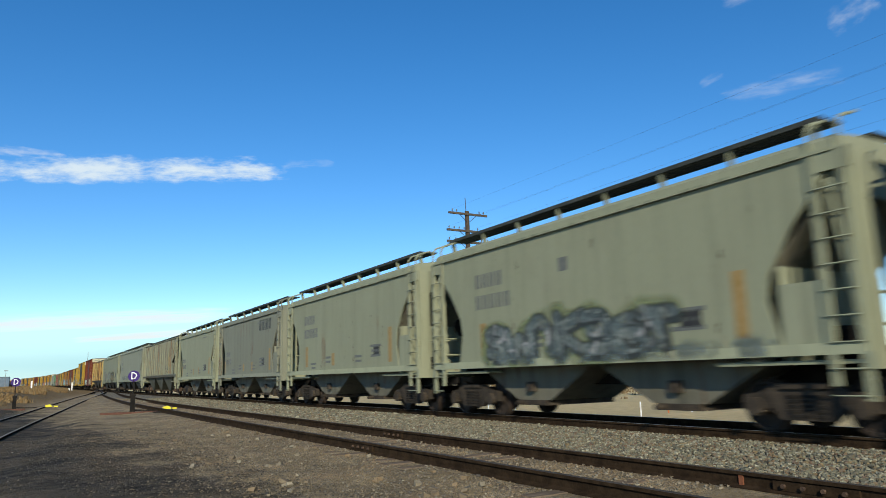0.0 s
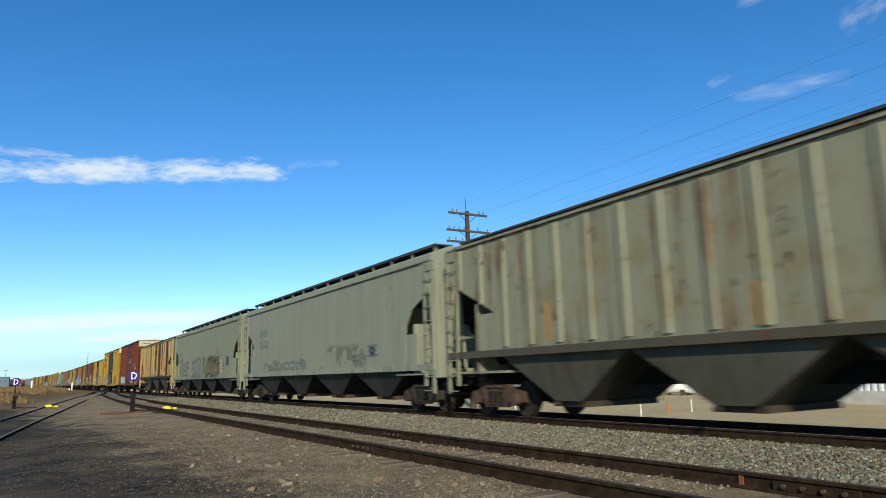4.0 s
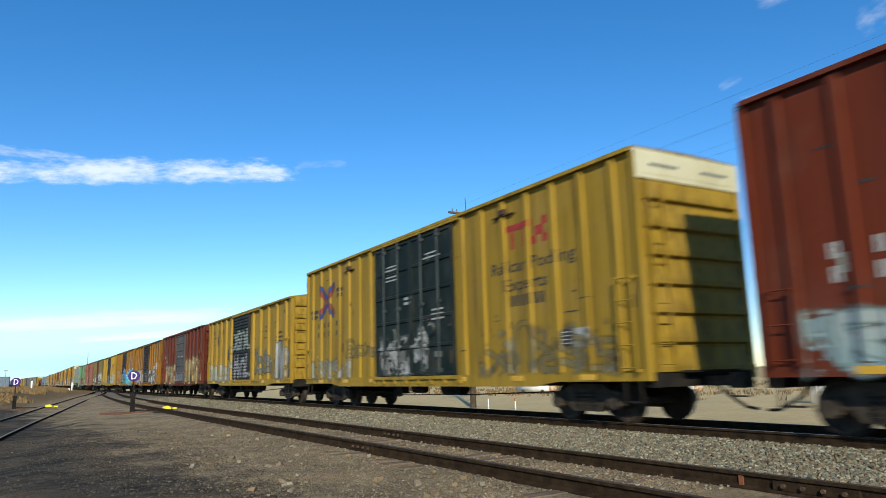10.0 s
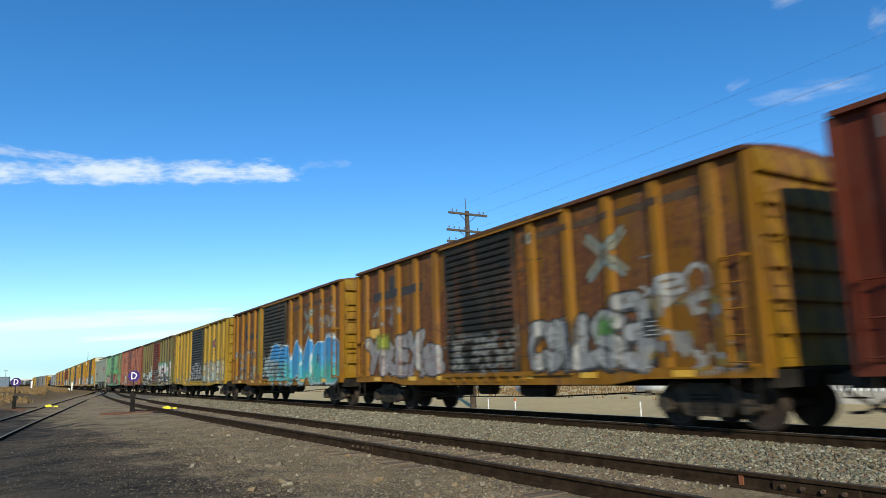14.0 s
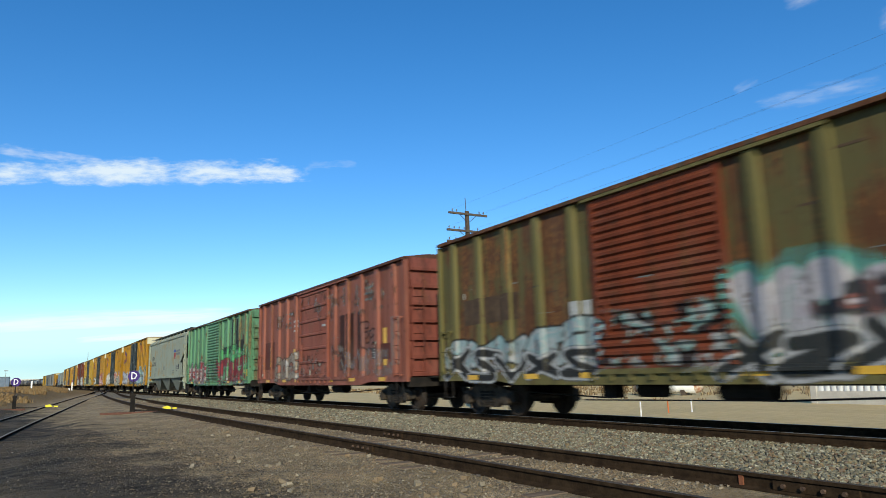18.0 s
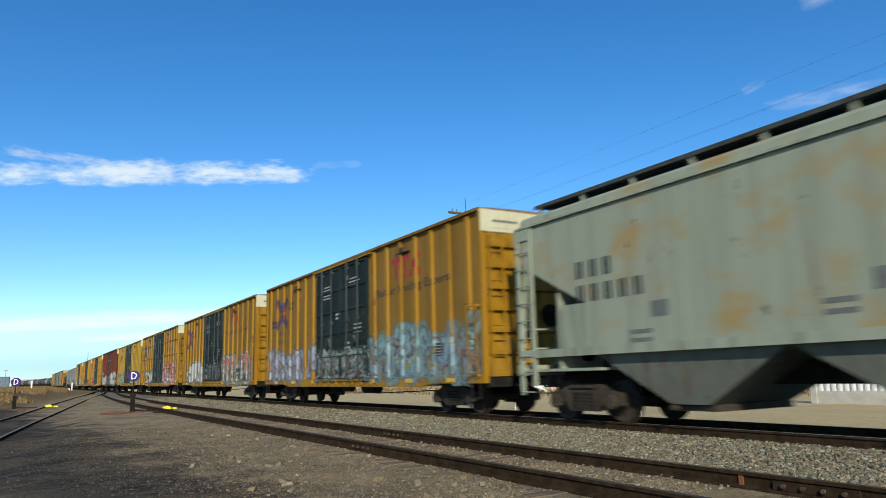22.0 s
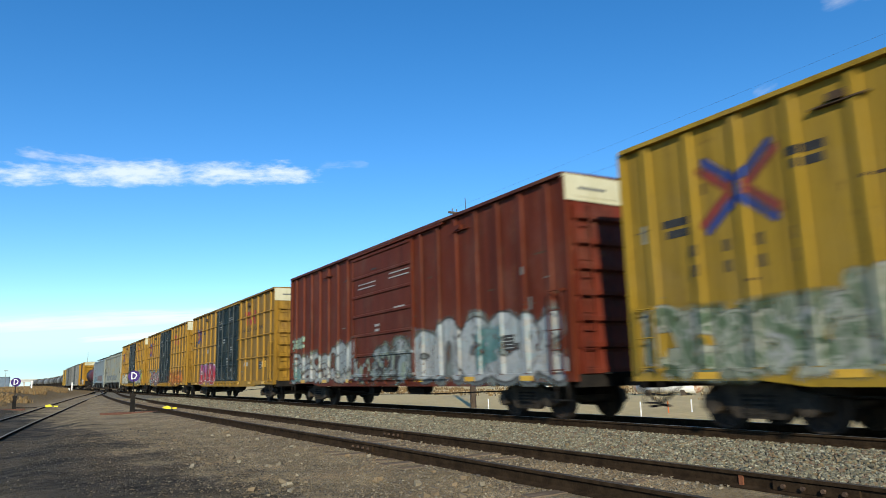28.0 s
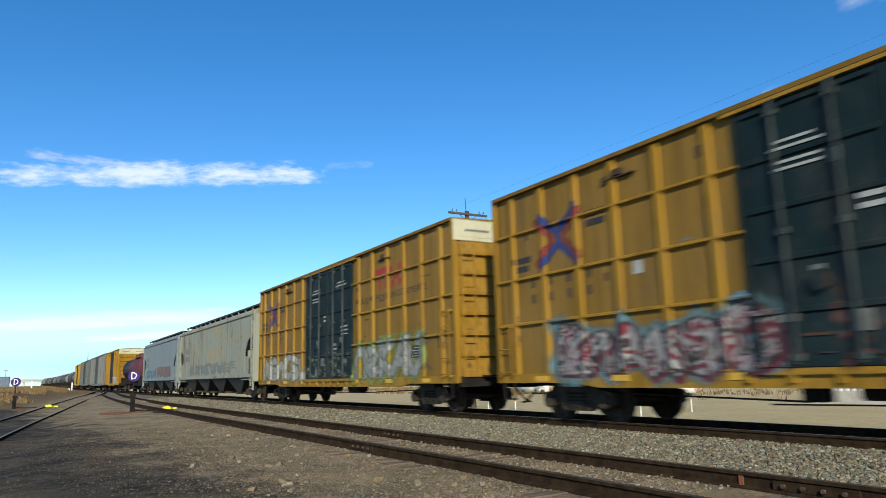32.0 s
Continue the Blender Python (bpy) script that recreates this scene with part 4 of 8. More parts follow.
        part("brake_gear", m, MAT_UNDER, car)
        coupler(car, sy * h, 0.43 if short else 0.33)
        if sy > 0:
            m = Mesh().tube((-0.5, 2.4), 1, 0.28, h - 0.02, h + 0.03, 12)
            part("brake_wheel", m, MAT_UNDER, car)
    # roof, hatch and running boards
    lip = 0.17 if board else 0.03
    crown = (0.32 if short else 0.46) if board else 0.16
    m = Mesh().prism([(-w + 0.04, eave - 0.02), (-w + 0.06, eave + lip), (-w + 0.16, eave + lip + 0.08), (-0.8, eave + crown), (0, eave + crown + 0.02), (0.8, eave + crown), (w - 0.16, eave + lip + 0.08), (w - 0.06, eave + lip), (w - 0.04, eave - 0.02)], 1, -h + 0.24, h - 0.24)
    part("roof", m, side if board else edge, car)
    if board:
        m = Mesh().box(-0.32, 0.32, -h + 0.9, h - 0.9, eave + 0.2, eave + 0.46)
        for k in range(int(ln / 1.2)):
            y = -h + 1.2 + (ln - 2.4) * k / (int(ln / 1.2) - 1)
            m.box(-0.36, 0.36, y - 0.05, y + 0.05, eave + 0.2, eave + 0.5)
        part("hatch", m, MAT_GRATE, car, "long trough hatch cover")
        lift = eave + (0.66 if short else 0.54)
        y0, y1 = -h + 0.6, h - 0.3
        n = int((y1 - y0) / 1.45)
        stay = solid("board_bracket", Mesh().prism([(-1.07, lift), (-0.98, lift), (-0.86, eave + 0.2), (-0.96, eave + 0.14)], 1, -0.035, 0.035), trim)
        for sx in (-1, 1):
            rb = part("running_board", Mesh().box(min(sx * 1.04, sx * 1.08), max(sx * 1.04, sx * 1.08), y0, y1, lift - 0.03, lift + 0.05), MAT_GRATE, car, "dark grated running board")
            for k in range(5):
                x = sx * (0.52 + 0.12 * k)
                part("plank", Mesh().box(x - 0.05, x + 0.05, y0, y1, lift, lift + 0.04), MAT_GRATE, rb)
            for k in range(n + 1):
                o = new("board_bracket", stay)
                o.parent, o.matrix_basis = car, pose(0, (y0 + 0.15 + (y1 - y0 - 0.3) * k / n) * -sx, 0, 0, 0, 0 if sx < 0 else 180)
    else:
        m = Mesh()
        for k in range(6):
            y = -h + 1.6 + (ln - 3.2) * k / 5
            m.box(-0.4, 0.4, y - 0.9, y + 0.9, eave + 0.26, eave + 0.36)
        part("hatch", m, MAT_GRATE, car)
        for sx in (-1, 1):
            part("running_board", Mesh().box(min(sx * 0.6, sx), max(sx * 0.6, sx), -h, h, eave + 0.28, eave + 0.33), MAT_GRATE, car)
    # discharge bays
    lap = 1.6 if short else cut
    span = (ln - 2 * lap - 0.2) / bays
    for k in range(bays):
        c = -h + lap + 0.1 + span * (k + 0.5)
        m = Mesh()
        t, n = span * 0.52, 0.62 if short else 0.42
        top_x, low_x = (w - 0.5, 1.0) if short else (w - 0.14, 1.16)
        a, b = len(m.v), [(c - t, sill - 0.05, top_x), (c + t, sill - 0.05, top_x), (c + n, 0.42, low_x), (c - n, 0.42, low_x)]
        m.v += [(-x, y, z) for y, z, x in b] + [(x, y, z) for y, z, x in b]
        m.f += [(0, 1, 2, 3), (7, 6, 5, 4), (0, 4, 5, 1), (1, 5, 6, 2), (2, 6, 7, 3), (3, 7, 4, 0)]
        bay = part("discharge_bay", m, shaded_mat, car)
        m = Mesh().box(-1.05, 1.05, c - 0.5, c + 0.5, 0.30, 0.42)
        m.tube((c + 0.35, 0.36), 0, 0.05, -1.25, 1.25, 8)
        m.box(-1.12, -1.0, c - 0.12, c + 0.12, 0.62, 0.84)
        part("outlet_gate", m, MAT_TRUCK, bay)
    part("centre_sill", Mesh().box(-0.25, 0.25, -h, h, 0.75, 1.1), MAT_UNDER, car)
    inset = 1.35 if short else 1.65
    for y in (-h + inset, h - inset):
        truck(car, y, trucks_rusty)
    return car


# ---- tank cars ----
def tank_car(s0, s1, rgb, label, r=1.35, seed=3.0):
    ln = s1 - s0 - 1.0
    h = ln / 2
    car = new("tank_car")
    tagged(car, label, "tank car", "cars of the freight train")
    TRAIN.append((car, (s0 + s1) / 2))
    mat = paint("tank paint", rgb, 0.25, seed)
    m = Mesh()
    rings = [(-h + 0.55, 0.35), (-h + 0.6, 0.7), (-h + 0.8, 0.92), (-h + 1.05, 1.0), (h - 1.05, 1.0), (h - 0.8, 0.92), (h - 0.6, 0.7), (h - 0.55, 0.35)]
    for (a, ra), (b, rb) in zip(rings, rings[1:]):
        m.tube((0, 2.55), 1, r * ra, a, b, 24, r * rb)
    part("tank", m, mat, car, smooth=True)
    part("dome", Mesh().tube((0, 0), 2, 0.6, 2.5 + r, 2.95 + r, 16), mat, car)
    m = Mesh()
    for sx in (-0.75, 0.75):
        m.bar((sx, -1.2, 2.75 + r), (sx, 1.2, 2.75 + r), 0.03)
        for y in (-1.2, 0, 1.2):
            m.bar((sx, y, 2.3 + r), (sx, y, 2.75 + r), 0.025)
    m.box(-0.9, 0.9, -1.2, 1.2, 2.42 + r, 2.47 + r)
    part("railing", m, MAT_UNDER, car)
    m = Mesh().box(-0.3, 0.3, -h, h, 0.75, 1.1)
    for sy in (-1, 1):
        m.box(-1.5, 1.5, min(sy * (h - 2.2), sy * (h - 1.6)), max(sy * (h - 2.2), sy * (h - 1.6)), 0.95, 1.7)
        m.box(-1.5, 1.5, min(sy * (h - 0.2), sy * h), max(sy * (h - 0.2), sy * h), 0.9, 1.1)
    part("underframe", m, MAT_UNDER, car)
    for y in (-h + 1.8, h - 1.8):
        truck(car, y)
    for sy in (-1, 1):
        coupler(car, sy * h, 0.5)
    return car


# ---- the train, from its head ----
GREY = (0.58, 0.60, 0.43)
OCHRE, YELLOW, BOXYEL = (0.64, 0.35, 0.06), (0.655, 0.43, 0.095), (0.67, 0.44, 0.10)
DOORBLACK = (0.015, 0.031, 0.029)
STEELBLUE = (0.011, 0.034, 0.040)
PALEBLUE, LILAC, CHALK, LEAF = (0.40, 0.55, 0.62), (0.50, 0.43, 0.52), (0.68, 0.69, 0.68), (0.10, 0.16, 0.09)


def numbers(y, z, hue="g", n=4, size=0.36):
    """Reporting mark and number, two rows of blocks."""
    return glyphs(y, z + size * 1.5, n, size, hue) + glyphs(y, z, n + 1, size, hue)


def small_print(h, hue="g", low=1.55):
    return lines(-h + 3.2, low + 0.55, 3, 0.9, hue) + lines(-h + 4.6, low + 0.25, 2, 0.7, hue) + lines(h - 3.4, low + 0.1, 3, 0.6, hue) + lines(1.2, low + 0.3, 2, 0.6, hue)


GT = lambda h: numbers(h - 2.35, 2.65, "g") + small_print(h) + [("bar", -h + 2.9, -h + 3.35, 1.75, 2.05, "k"), ("bar", -h + 2.0, -h + 2.25, 1.5, 2.6, "t"),
    ("bar", 0.6, 0.85, 1.5, 1.95, "t"), ("bar", h - 2.75, h - 2.5, 1.5, 2.3, "t")]
GL = lambda h: numbers(h - 1.72, 1.95, "g", 4, 0.27) + small_print(h) + lines(-2.6, 3.85, 1, 1.2, "g", 0.1, 0.05) + [("bar", -h + 2.75, -h + 3.15, 1.75, 2.1, "k"), ("bar", -h + 1.75, -h + 1.98, 1.5, 2.5, "t"),
    ("bar", 0.4, 0.62, 1.5, 1.9, "t"), ("bar", -1.2, -0.98, 1.5, 1.95, "t"), ("bar", h - 1.62, h - 1.45, 1.5, 2.1, "t")]
hopper(-8.05, 4.75, 4.13, GREY, "grey-green covered hopper car with round-cut ends", seed=1.3, marks=GT(6.1))
hopper(4.75, 17.55, 4.13, GREY, "grey-green covered hopper car with dark sprayed letters along its side", seed=2.1, marks=GT(6.1) + lines(0.3, 3.5, 1, 0.35, "g", 0.3, 0.3),
       art=[word("smnkest", 3.3, -2.7, 1.36, 2.28, [(0.10, 0.13, 0.14), (0.20, 0.26, 0.27), (0.40, 0.45, 0.42), (0.16, 0.22, 0.23)], (0.05, 0.06, 0.058), 0.17, 0.045, (0.06, 0.08, 0.085), (0.40, 0.47, 0.22), 0.12, 0.12, 0.0, 0.85, 0.3, 0.5),
            smear(3.4, -4.6, 1.2, 1.5, [(0.32, 0.40, 0.40), (0.20, 0.26, 0.27)], 0.6, 0.3, 0.5)])
hopper(17.55, 30.42, 4.13, GREY, "plain grey-green covered hopper car with stencilled numbers", seed=3.7, marks=GT(6.2))
hopper(30.42, 43.1, 4.13, (0.45, 0.46, 0.36), "grey covered hopper car with dark stains and faded black lettering", seed=4.4, rust=0.25,
       marks=GL(5.95) + glyphs(-2.3, 3.42, 4, 0.52, "k", 0.52))
hopper(43.1, 55.95, 4.13, GREY, "grey-green covered hopper car with tan patches", seed=5.2, marks=GL(6.0))
hopper(55.95, 73.95, 4.38, (0.52, 0.52, 0.37), "grey ribbed covered hopper car streaked with rust", 3, True, 0.5, 6.1, board=False, sill=1.58, round_cut=False,
       marks=[("bar", -5.0, -4.6, 2.0, 2.4, "k"), ("bar", -4.1, -3.75, 2.0, 2.4, "k"), ("bar", -5.4, -5.1, 1.7, 3.0, "t"), ("bar", 4.2, 4.5, 1.75, 2.6, "t"), ("bar", -1.0, -0.7, 1.7, 2.4, "t")],
       bay_rgb=(0.17, 0.165, 0.125), trucks_rusty=True, stripe=(0.16, 0.145, 0.105), stain=(0.20, 0.16, 0.085))
hopper(73.95, 94.65, 4.33, (0.54, 0.56, 0.43), "long pale grey covered hopper car with faded tags", 4, seed=7.7, marks=numbers(7.3, 2.5) + small_print(9) + [("bar", -6.0, -5.6, 1.7, 2.05, "k")],
       art=[word("nrekooas", 6.5, 0.6, 1.40, 1.80, [(0.36, 0.37, 0.33), (0.30, 0.30, 0.28)], (0.40, 0.41, 0.37), 0.12, 0.02, None, None, 0.1, 0.2, 0.0, 0.6, 0.0),
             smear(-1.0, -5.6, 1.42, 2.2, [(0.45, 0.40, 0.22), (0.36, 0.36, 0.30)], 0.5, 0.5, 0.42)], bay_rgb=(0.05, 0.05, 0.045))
hopper(94.65, 114.9, 4.33, (0.50, 0.52, 0.37), "long grey-green covered hopper car with sprayed outlines and ochre letters", 4, seed=8.3,
       marks=numbers(7.6, 2.4, "g", 4, 0.3) + small_print(9) + lines(4.4, 2.4, 3, 0.9, "r", 0.2) + lines(-4.4, 2.9, 2, 0.5, "r", 0.2) + [("bar", 7.8, 8.05, 1.5, 2.3, "y"), ("bar", 2.9, 3.1, 1.5, 2.0, "y"),
              ("bar", -5.5, -5.25, 1.5, 2.3, "y"), ("bar", -7.1, -6.5, 1.9, 2.4, "k")],
       art=[word("cb", 7.2, 4.7, 1.40, 2.30, [(0.46, 0.48, 0.41), (0.42, 0.44, 0.38)], (0.05, 0.055, 0.055), 0.2, 0.035, None, None, 0.1, 0.15, 0.1, 0.75, 0.0),
             word("cas", 3.0, 0.6, 1.42, 2.42, [(0.47, 0.50, 0.44), (0.40, 0.43, 0.38)], (0.05, 0.055, 0.055), 0.2, 0.035, None, (0.40, 0.42, 0.38), 0.06, 0.12, 0.08, 0.8, 0.0),
             smear(-0.4, -4.9, 1.5, 2.55, [(0.24, 0.20, 0.08), (0.10, 0.10, 0.06), (0.30, 0.25, 0.10)], 0.55, 0.9, 0.62),
             word("oske", -1.2, -4.6, 1.45, 2.42, [(0.40, 0.27, 0.08), (0.12, 0.11, 0.06), (0.44, 0.32, 0.12)], (0.16, 0.14, 0.07), 0.26, 0.06, None, (0.22, 0.19, 0.09), 0.2, 0.3, 0.0, 0.7, 0.0, 0.6),
             smear(6.0, -3.0, 1.22, 1.45, [(0.22, 0.24, 0.22), (0.38, 0.40, 0.34)], 0.5, 0.3, 0.4)], bay_rgb=(0.05, 0.05, 0.045))
hopper(114.9, 133.4, 4.38, (0.84, 0.62, 0.27), "yellow ribbed covered hopper car with rust-brown streaks", 3, True, 0.32, 9.4, board=False, sill=1.52, round_cut=False,
       marks=[b for y in (5.2, 4.48, 3.57, 2.74, 1.07, 0.1, -0.87, -1.89, -2.72, -3.4, -4.26) for b in glyphs(y, 3.42, 1, 0.42, "k") + [("bar", y - 0.2, y - 0.05, 3.52, 3.74, "y")][:0]]
       + [("bar", -0.40, 0.34, 1.75, 2.25, "w"), ("bar", -4.56, -4.07, 1.85, 2.25, "k"), ("bar", -5.5, -4.95, 1.85, 2.25, "k"), ("bar", 6.9, 7.2, 1.8, 2.4, "g"), ("bar", 6.2, 6.45, 1.8, 2.4, "g"), ("bar", 4.3, 4.6, 2.2, 2.35, "k"),
          ("bar", 3.3, 3.6, 2.2, 2.35, "k"), ("bar", 0.4, 0.9, 1.62, 1.75, "k"), ("bar", -4.03, -3.75, 1.7, 2.1, "y"), ("bar", -0.9, -0.7, 1.65, 2.1, "y")],
       stripe=(0.045, 0.036, 0.026), stain=(0.34, 0.16, 0.045), streaks=[(-0.75, -0.30), (-2.95, -1.75), (-4.2, -3.55), (-6.5, -5.6), (2.2, 2.35)],
       bay_rgb=(0.11, 0.095, 0.07), trucks_rusty=True)

boxcar(134.73, 149.85, 5.33, (0.235, 0.054, 0.027), (0.235, 0.054, 0.027), (-1.89, 1.77), "tall red-brown boxcar with cream end top and sprayed letters", "panel", 0.22, 10.2,
       [word("vanes", -2.0, -7.3, 0.98, 2.25, [(0.56, 0.54, 0.42), (0.50, 0.46, 0.32), (0.44, 0.40, 0.26)], (0.06, 0.055, 0.05), 0.2, 0.05, (0.10, 0.12, 0.11), None, 0.1, 0.12, 0.03, 0.95, 0.2, 0.3),
        smear(-4.6, -7.4, 0.95, 1.75, [(0.22, 0.38, 0.34), (0.10, 0.13, 0.12), (0.48, 0.42, 0.28), (0.40, 0.46, 0.42)], 0.85, 0.35, 0.5),
        smear(6.9, 2.5, 0.92, 1.85, [PALEBLUE, (0.42, 0.60, 0.60), (0.55, 0.66, 0.66), (0.30, 0.42, 0.42)], 0.9, 0.22, 0.6), word("rnxe", 6.5, 2.9, 0.96, 1.7, [(0.60, 0.68, 0.68), (0.40, 0.60, 0.60)], (0.34, 0.46, 0.46), 0.16, 0.03, None, None, 0.1, 0.2, 0.0, 0.8, 0.2),
        smear(0.3, -1.4, 1.1, 1.9, [(0.45, 0.44, 0.42), (0.10, 0.05, 0.04)], 0.6, 0.2, 0.45)], cream=True, ribs=6,
       marks=glyphs(6.4, 2.55, 2, 0.24, "w", 0.65) + glyphs(6.4, 2.2, 2, 0.24, "w", 0.65) + lines(4.2, 2.6, 2, 0.35, "w") + lines(1.9, 3.1, 1, 0.5, "w", 0.2, 0.15) + lines(-1.2, 3.6, 3, 1.1, "w", 0.18)
       + lines(-4.1, 3.05, 4, 0.7, "w", 0.16) + lines(-5.6, 3.1, 5, 1.0, "w", 0.14) + lines(0.9, 2.0, 2, 0.4, "w"), panel_tone=1.0)
TT = lambda: [("x", 7.0, 3.95, 0.72)] + lines(8.3, 3.7, 2, 0.7, "k", 0.2, 0.14) + lines(5.8, 4.35, 2, 0.7, "k", 0.2, 0.14) + glyphs(8.0, 2.95, 4, 0.2, "k", 0.62) + glyphs(8.0, 2.6, 4, 0.2, "k", 0.62)
TX = lambda y, z, k: [("bar", y - 0.62 * k, y + 0.62 * k, z + 0.42 * k, z + 0.6 * k, "r"), ("bar", y + 0.2 * k, y + 0.36 * k, z - 0.1 * k, z + 0.42 * k, "r"),
    ("bar", y - 0.34 * k, y - 0.18 * k, z - 0.1 * k, z + 0.42 * k, "r"), ("bar", y - 1.1 * k, y - 0.76 * k, z + 0.12 * k, z + 0.38 * k, "r"), ("bar", y - 1.28 * k, y - 1.06 * k, z + 0.38 * k, z + 0.6 * k, "r"),
    ("bar", y - 0.8 * k, y - 0.58 * k, z - 0.1 * k, z + 0.12 * k, "r"), ("bar", y - 1.28 * k, y - 1.06 * k, z - 0.1 * k, z + 0.12 * k, "r")]
DR = lambda: [("bar", y, y + w, z, z + t, "g") for y, w, z, t in ((1.6, 0.35, 1.7, 0.2), (0.5, 0.3, 1.5, 0.3), (-0.7, 0.25, 1.75, 0.25), (-1.7, 0.4, 1.55, 0.15), (1.1, 0.2, 2.2, 0.3), (-1.3, 0.2, 2.3, 0.2))] + lines(1.35, 4.5, 5, 0.9, "w", 0.11, 0.045) + lines(-1.2, 4.55, 3, 1.0, "w", 0.12, 0.045) + lines(0.3, 3.4, 2, 0.5, "w", 0.15) + lines(-1.5, 2.9, 3, 0.9, "w", 0.13, 0.05) + lines(-0.6, 2.3, 2, 0.5, "w")
boxcar(152.27, 170.47, 5.33, YELLOW, DOORBLACK, (-2.37, 2.54), "tall yellow boxcar with black doors and worn lettering", "plug", 0.2, 11.6,
       [word("xnrse", -4.0, -8.4, 1.0, 2.0, [(0.50, 0.36, 0.10), (0.42, 0.36, 0.18)], (0.16, 0.13, 0.06), 0.09, 0.02, None, None, 0.1, 0.3, 0.0, 0.55, 0.0), smear(-3.4, -8.4, 0.95, 2.1, [(0.30, 0.24, 0.12), (0.45, 0.42, 0.28), (0.22, 0.20, 0.14)], 0.55, 0.4, 0.42),
        smear(2.2, -0.9, 1.05, 2.25, [CHALK, (0.50, 0.52, 0.50), (0.30, 0.32, 0.30)], 0.9, 0.28, 0.55), smear(-0.3, -1.6, 2.2, 2.75, [(0.5, 0.53, 0.5)], 0.7, 0.3, 0.45),
        word("nsmoxa", 5.2, 2.7, 1.7, 2.35, [(0.42, 0.33, 0.12)], (0.18, 0.14, 0.06), 0.1, 0.02, None, None, 0.1, 0.3, 0.0, 0.6, 0.0), smear(8.7, 4.6, 0.95, 1.75, [(0.44, 0.42, 0.30), (0.30, 0.32, 0.26), (0.50, 0.50, 0.44)], 0.75, 0.35, 0.5)], cream=True, ribs=7, sill=0.84,
       marks=TT() + DR() + TX(-5.3, 4.05, 0.85) + [("text", "Railcar Pooling", -5.7, 3.55, 0.42, "k", 1.25), ("text", "Experts", -5.5, 3.1, 0.42, "k", 1.25)] + glyphs(-4.9, 2.6, 6, 0.26, "k", 0.22)
       + [("bar", -7.6, -7.0, 1.55, 1.95, "w")], panel_tone=0.86)
boxcar(172.6, 188.4, 4.62, BOXYEL, (0.03, 0.033, 0.03), (-1.25, 1.92), "yellow boxcar with a black corrugated door and worn lettering", "corr", 0.18, 12.1,
       [word("ksna", 1.85, -1.2, 2.55, 3.62, [(0.60, 0.68, 0.62), (0.45, 0.52, 0.48)], (0.05, 0.06, 0.055), 0.17, 0.04, None, None, 0.1, 0.12, 0.1, 0.85, 0.2, 0.3), word("avnl", 1.85, -1.25, 1.12, 2.4, [(0.62, 0.60, 0.64), (0.52, 0.52, 0.55)], (0.04, 0.045, 0.045), 0.16, 0.04, None, None, 0.1, 0.12, 0.1, 0.9, 0.2, 0.2),
        word("eoneskl", 7.7, 2.2, 0.95, 1.95, [(0.56, 0.55, 0.45), (0.46, 0.48, 0.42), (0.38, 0.42, 0.40)], (0.42, 0.36, 0.18), 0.2, 0.04, None, None, 0.1, 0.15, 0.0, 0.8, 0.2, 0.4), smear(3.4, 2.1, 1.6, 2.9, [(0.42, 0.45, 0.45), (0.50, 0.46, 0.32)], 0.6, 0.4, 0.5),
        word("kose", -2.2, -5.0, 1.25, 2.45, [(0.34, 0.33, 0.26), (0.26, 0.26, 0.22)], (0.14, 0.13, 0.10), 0.17, 0.04, None, None, 0.1, 0.25, 0.0, 0.7, 0.0, 0.3), word("lvs", -5.4, -7.4, 1.05, 2.55, [(0.55, 0.57, 0.55), (0.40, 0.42, 0.40)], (0.22, 0.24, 0.24), 0.2, 0.05, (0.2, 0.2, 0.18), None, 0.1, 0.15, 0.0, 0.9, 0.3)], ribs=5, sill=0.87, roof_rgb=(0.50, 0.33, 0.06),
       marks=glyphs(7.0, 3.75, 5, 0.26, "k", 0.75) + glyphs(6.3, 3.45, 2, 0.22, "k", 0.9) + [("bar", 5.5, 6.8, 3.55, 3.62, "k"), ("bar", 5.6, 5.85, 3.1, 3.5, "k")] + lines(-4.1, 3.6, 2, 0.6, "k", 0.2) + lines(-5.6, 3.7, 2, 0.6, "k", 0.2)
       + lines(-6.2, 3.2, 3, 0.7, "k", 0.2) + [("bar", 2.7, 3.4, 2.2, 2.75, "k")], panel_tone=0.88)
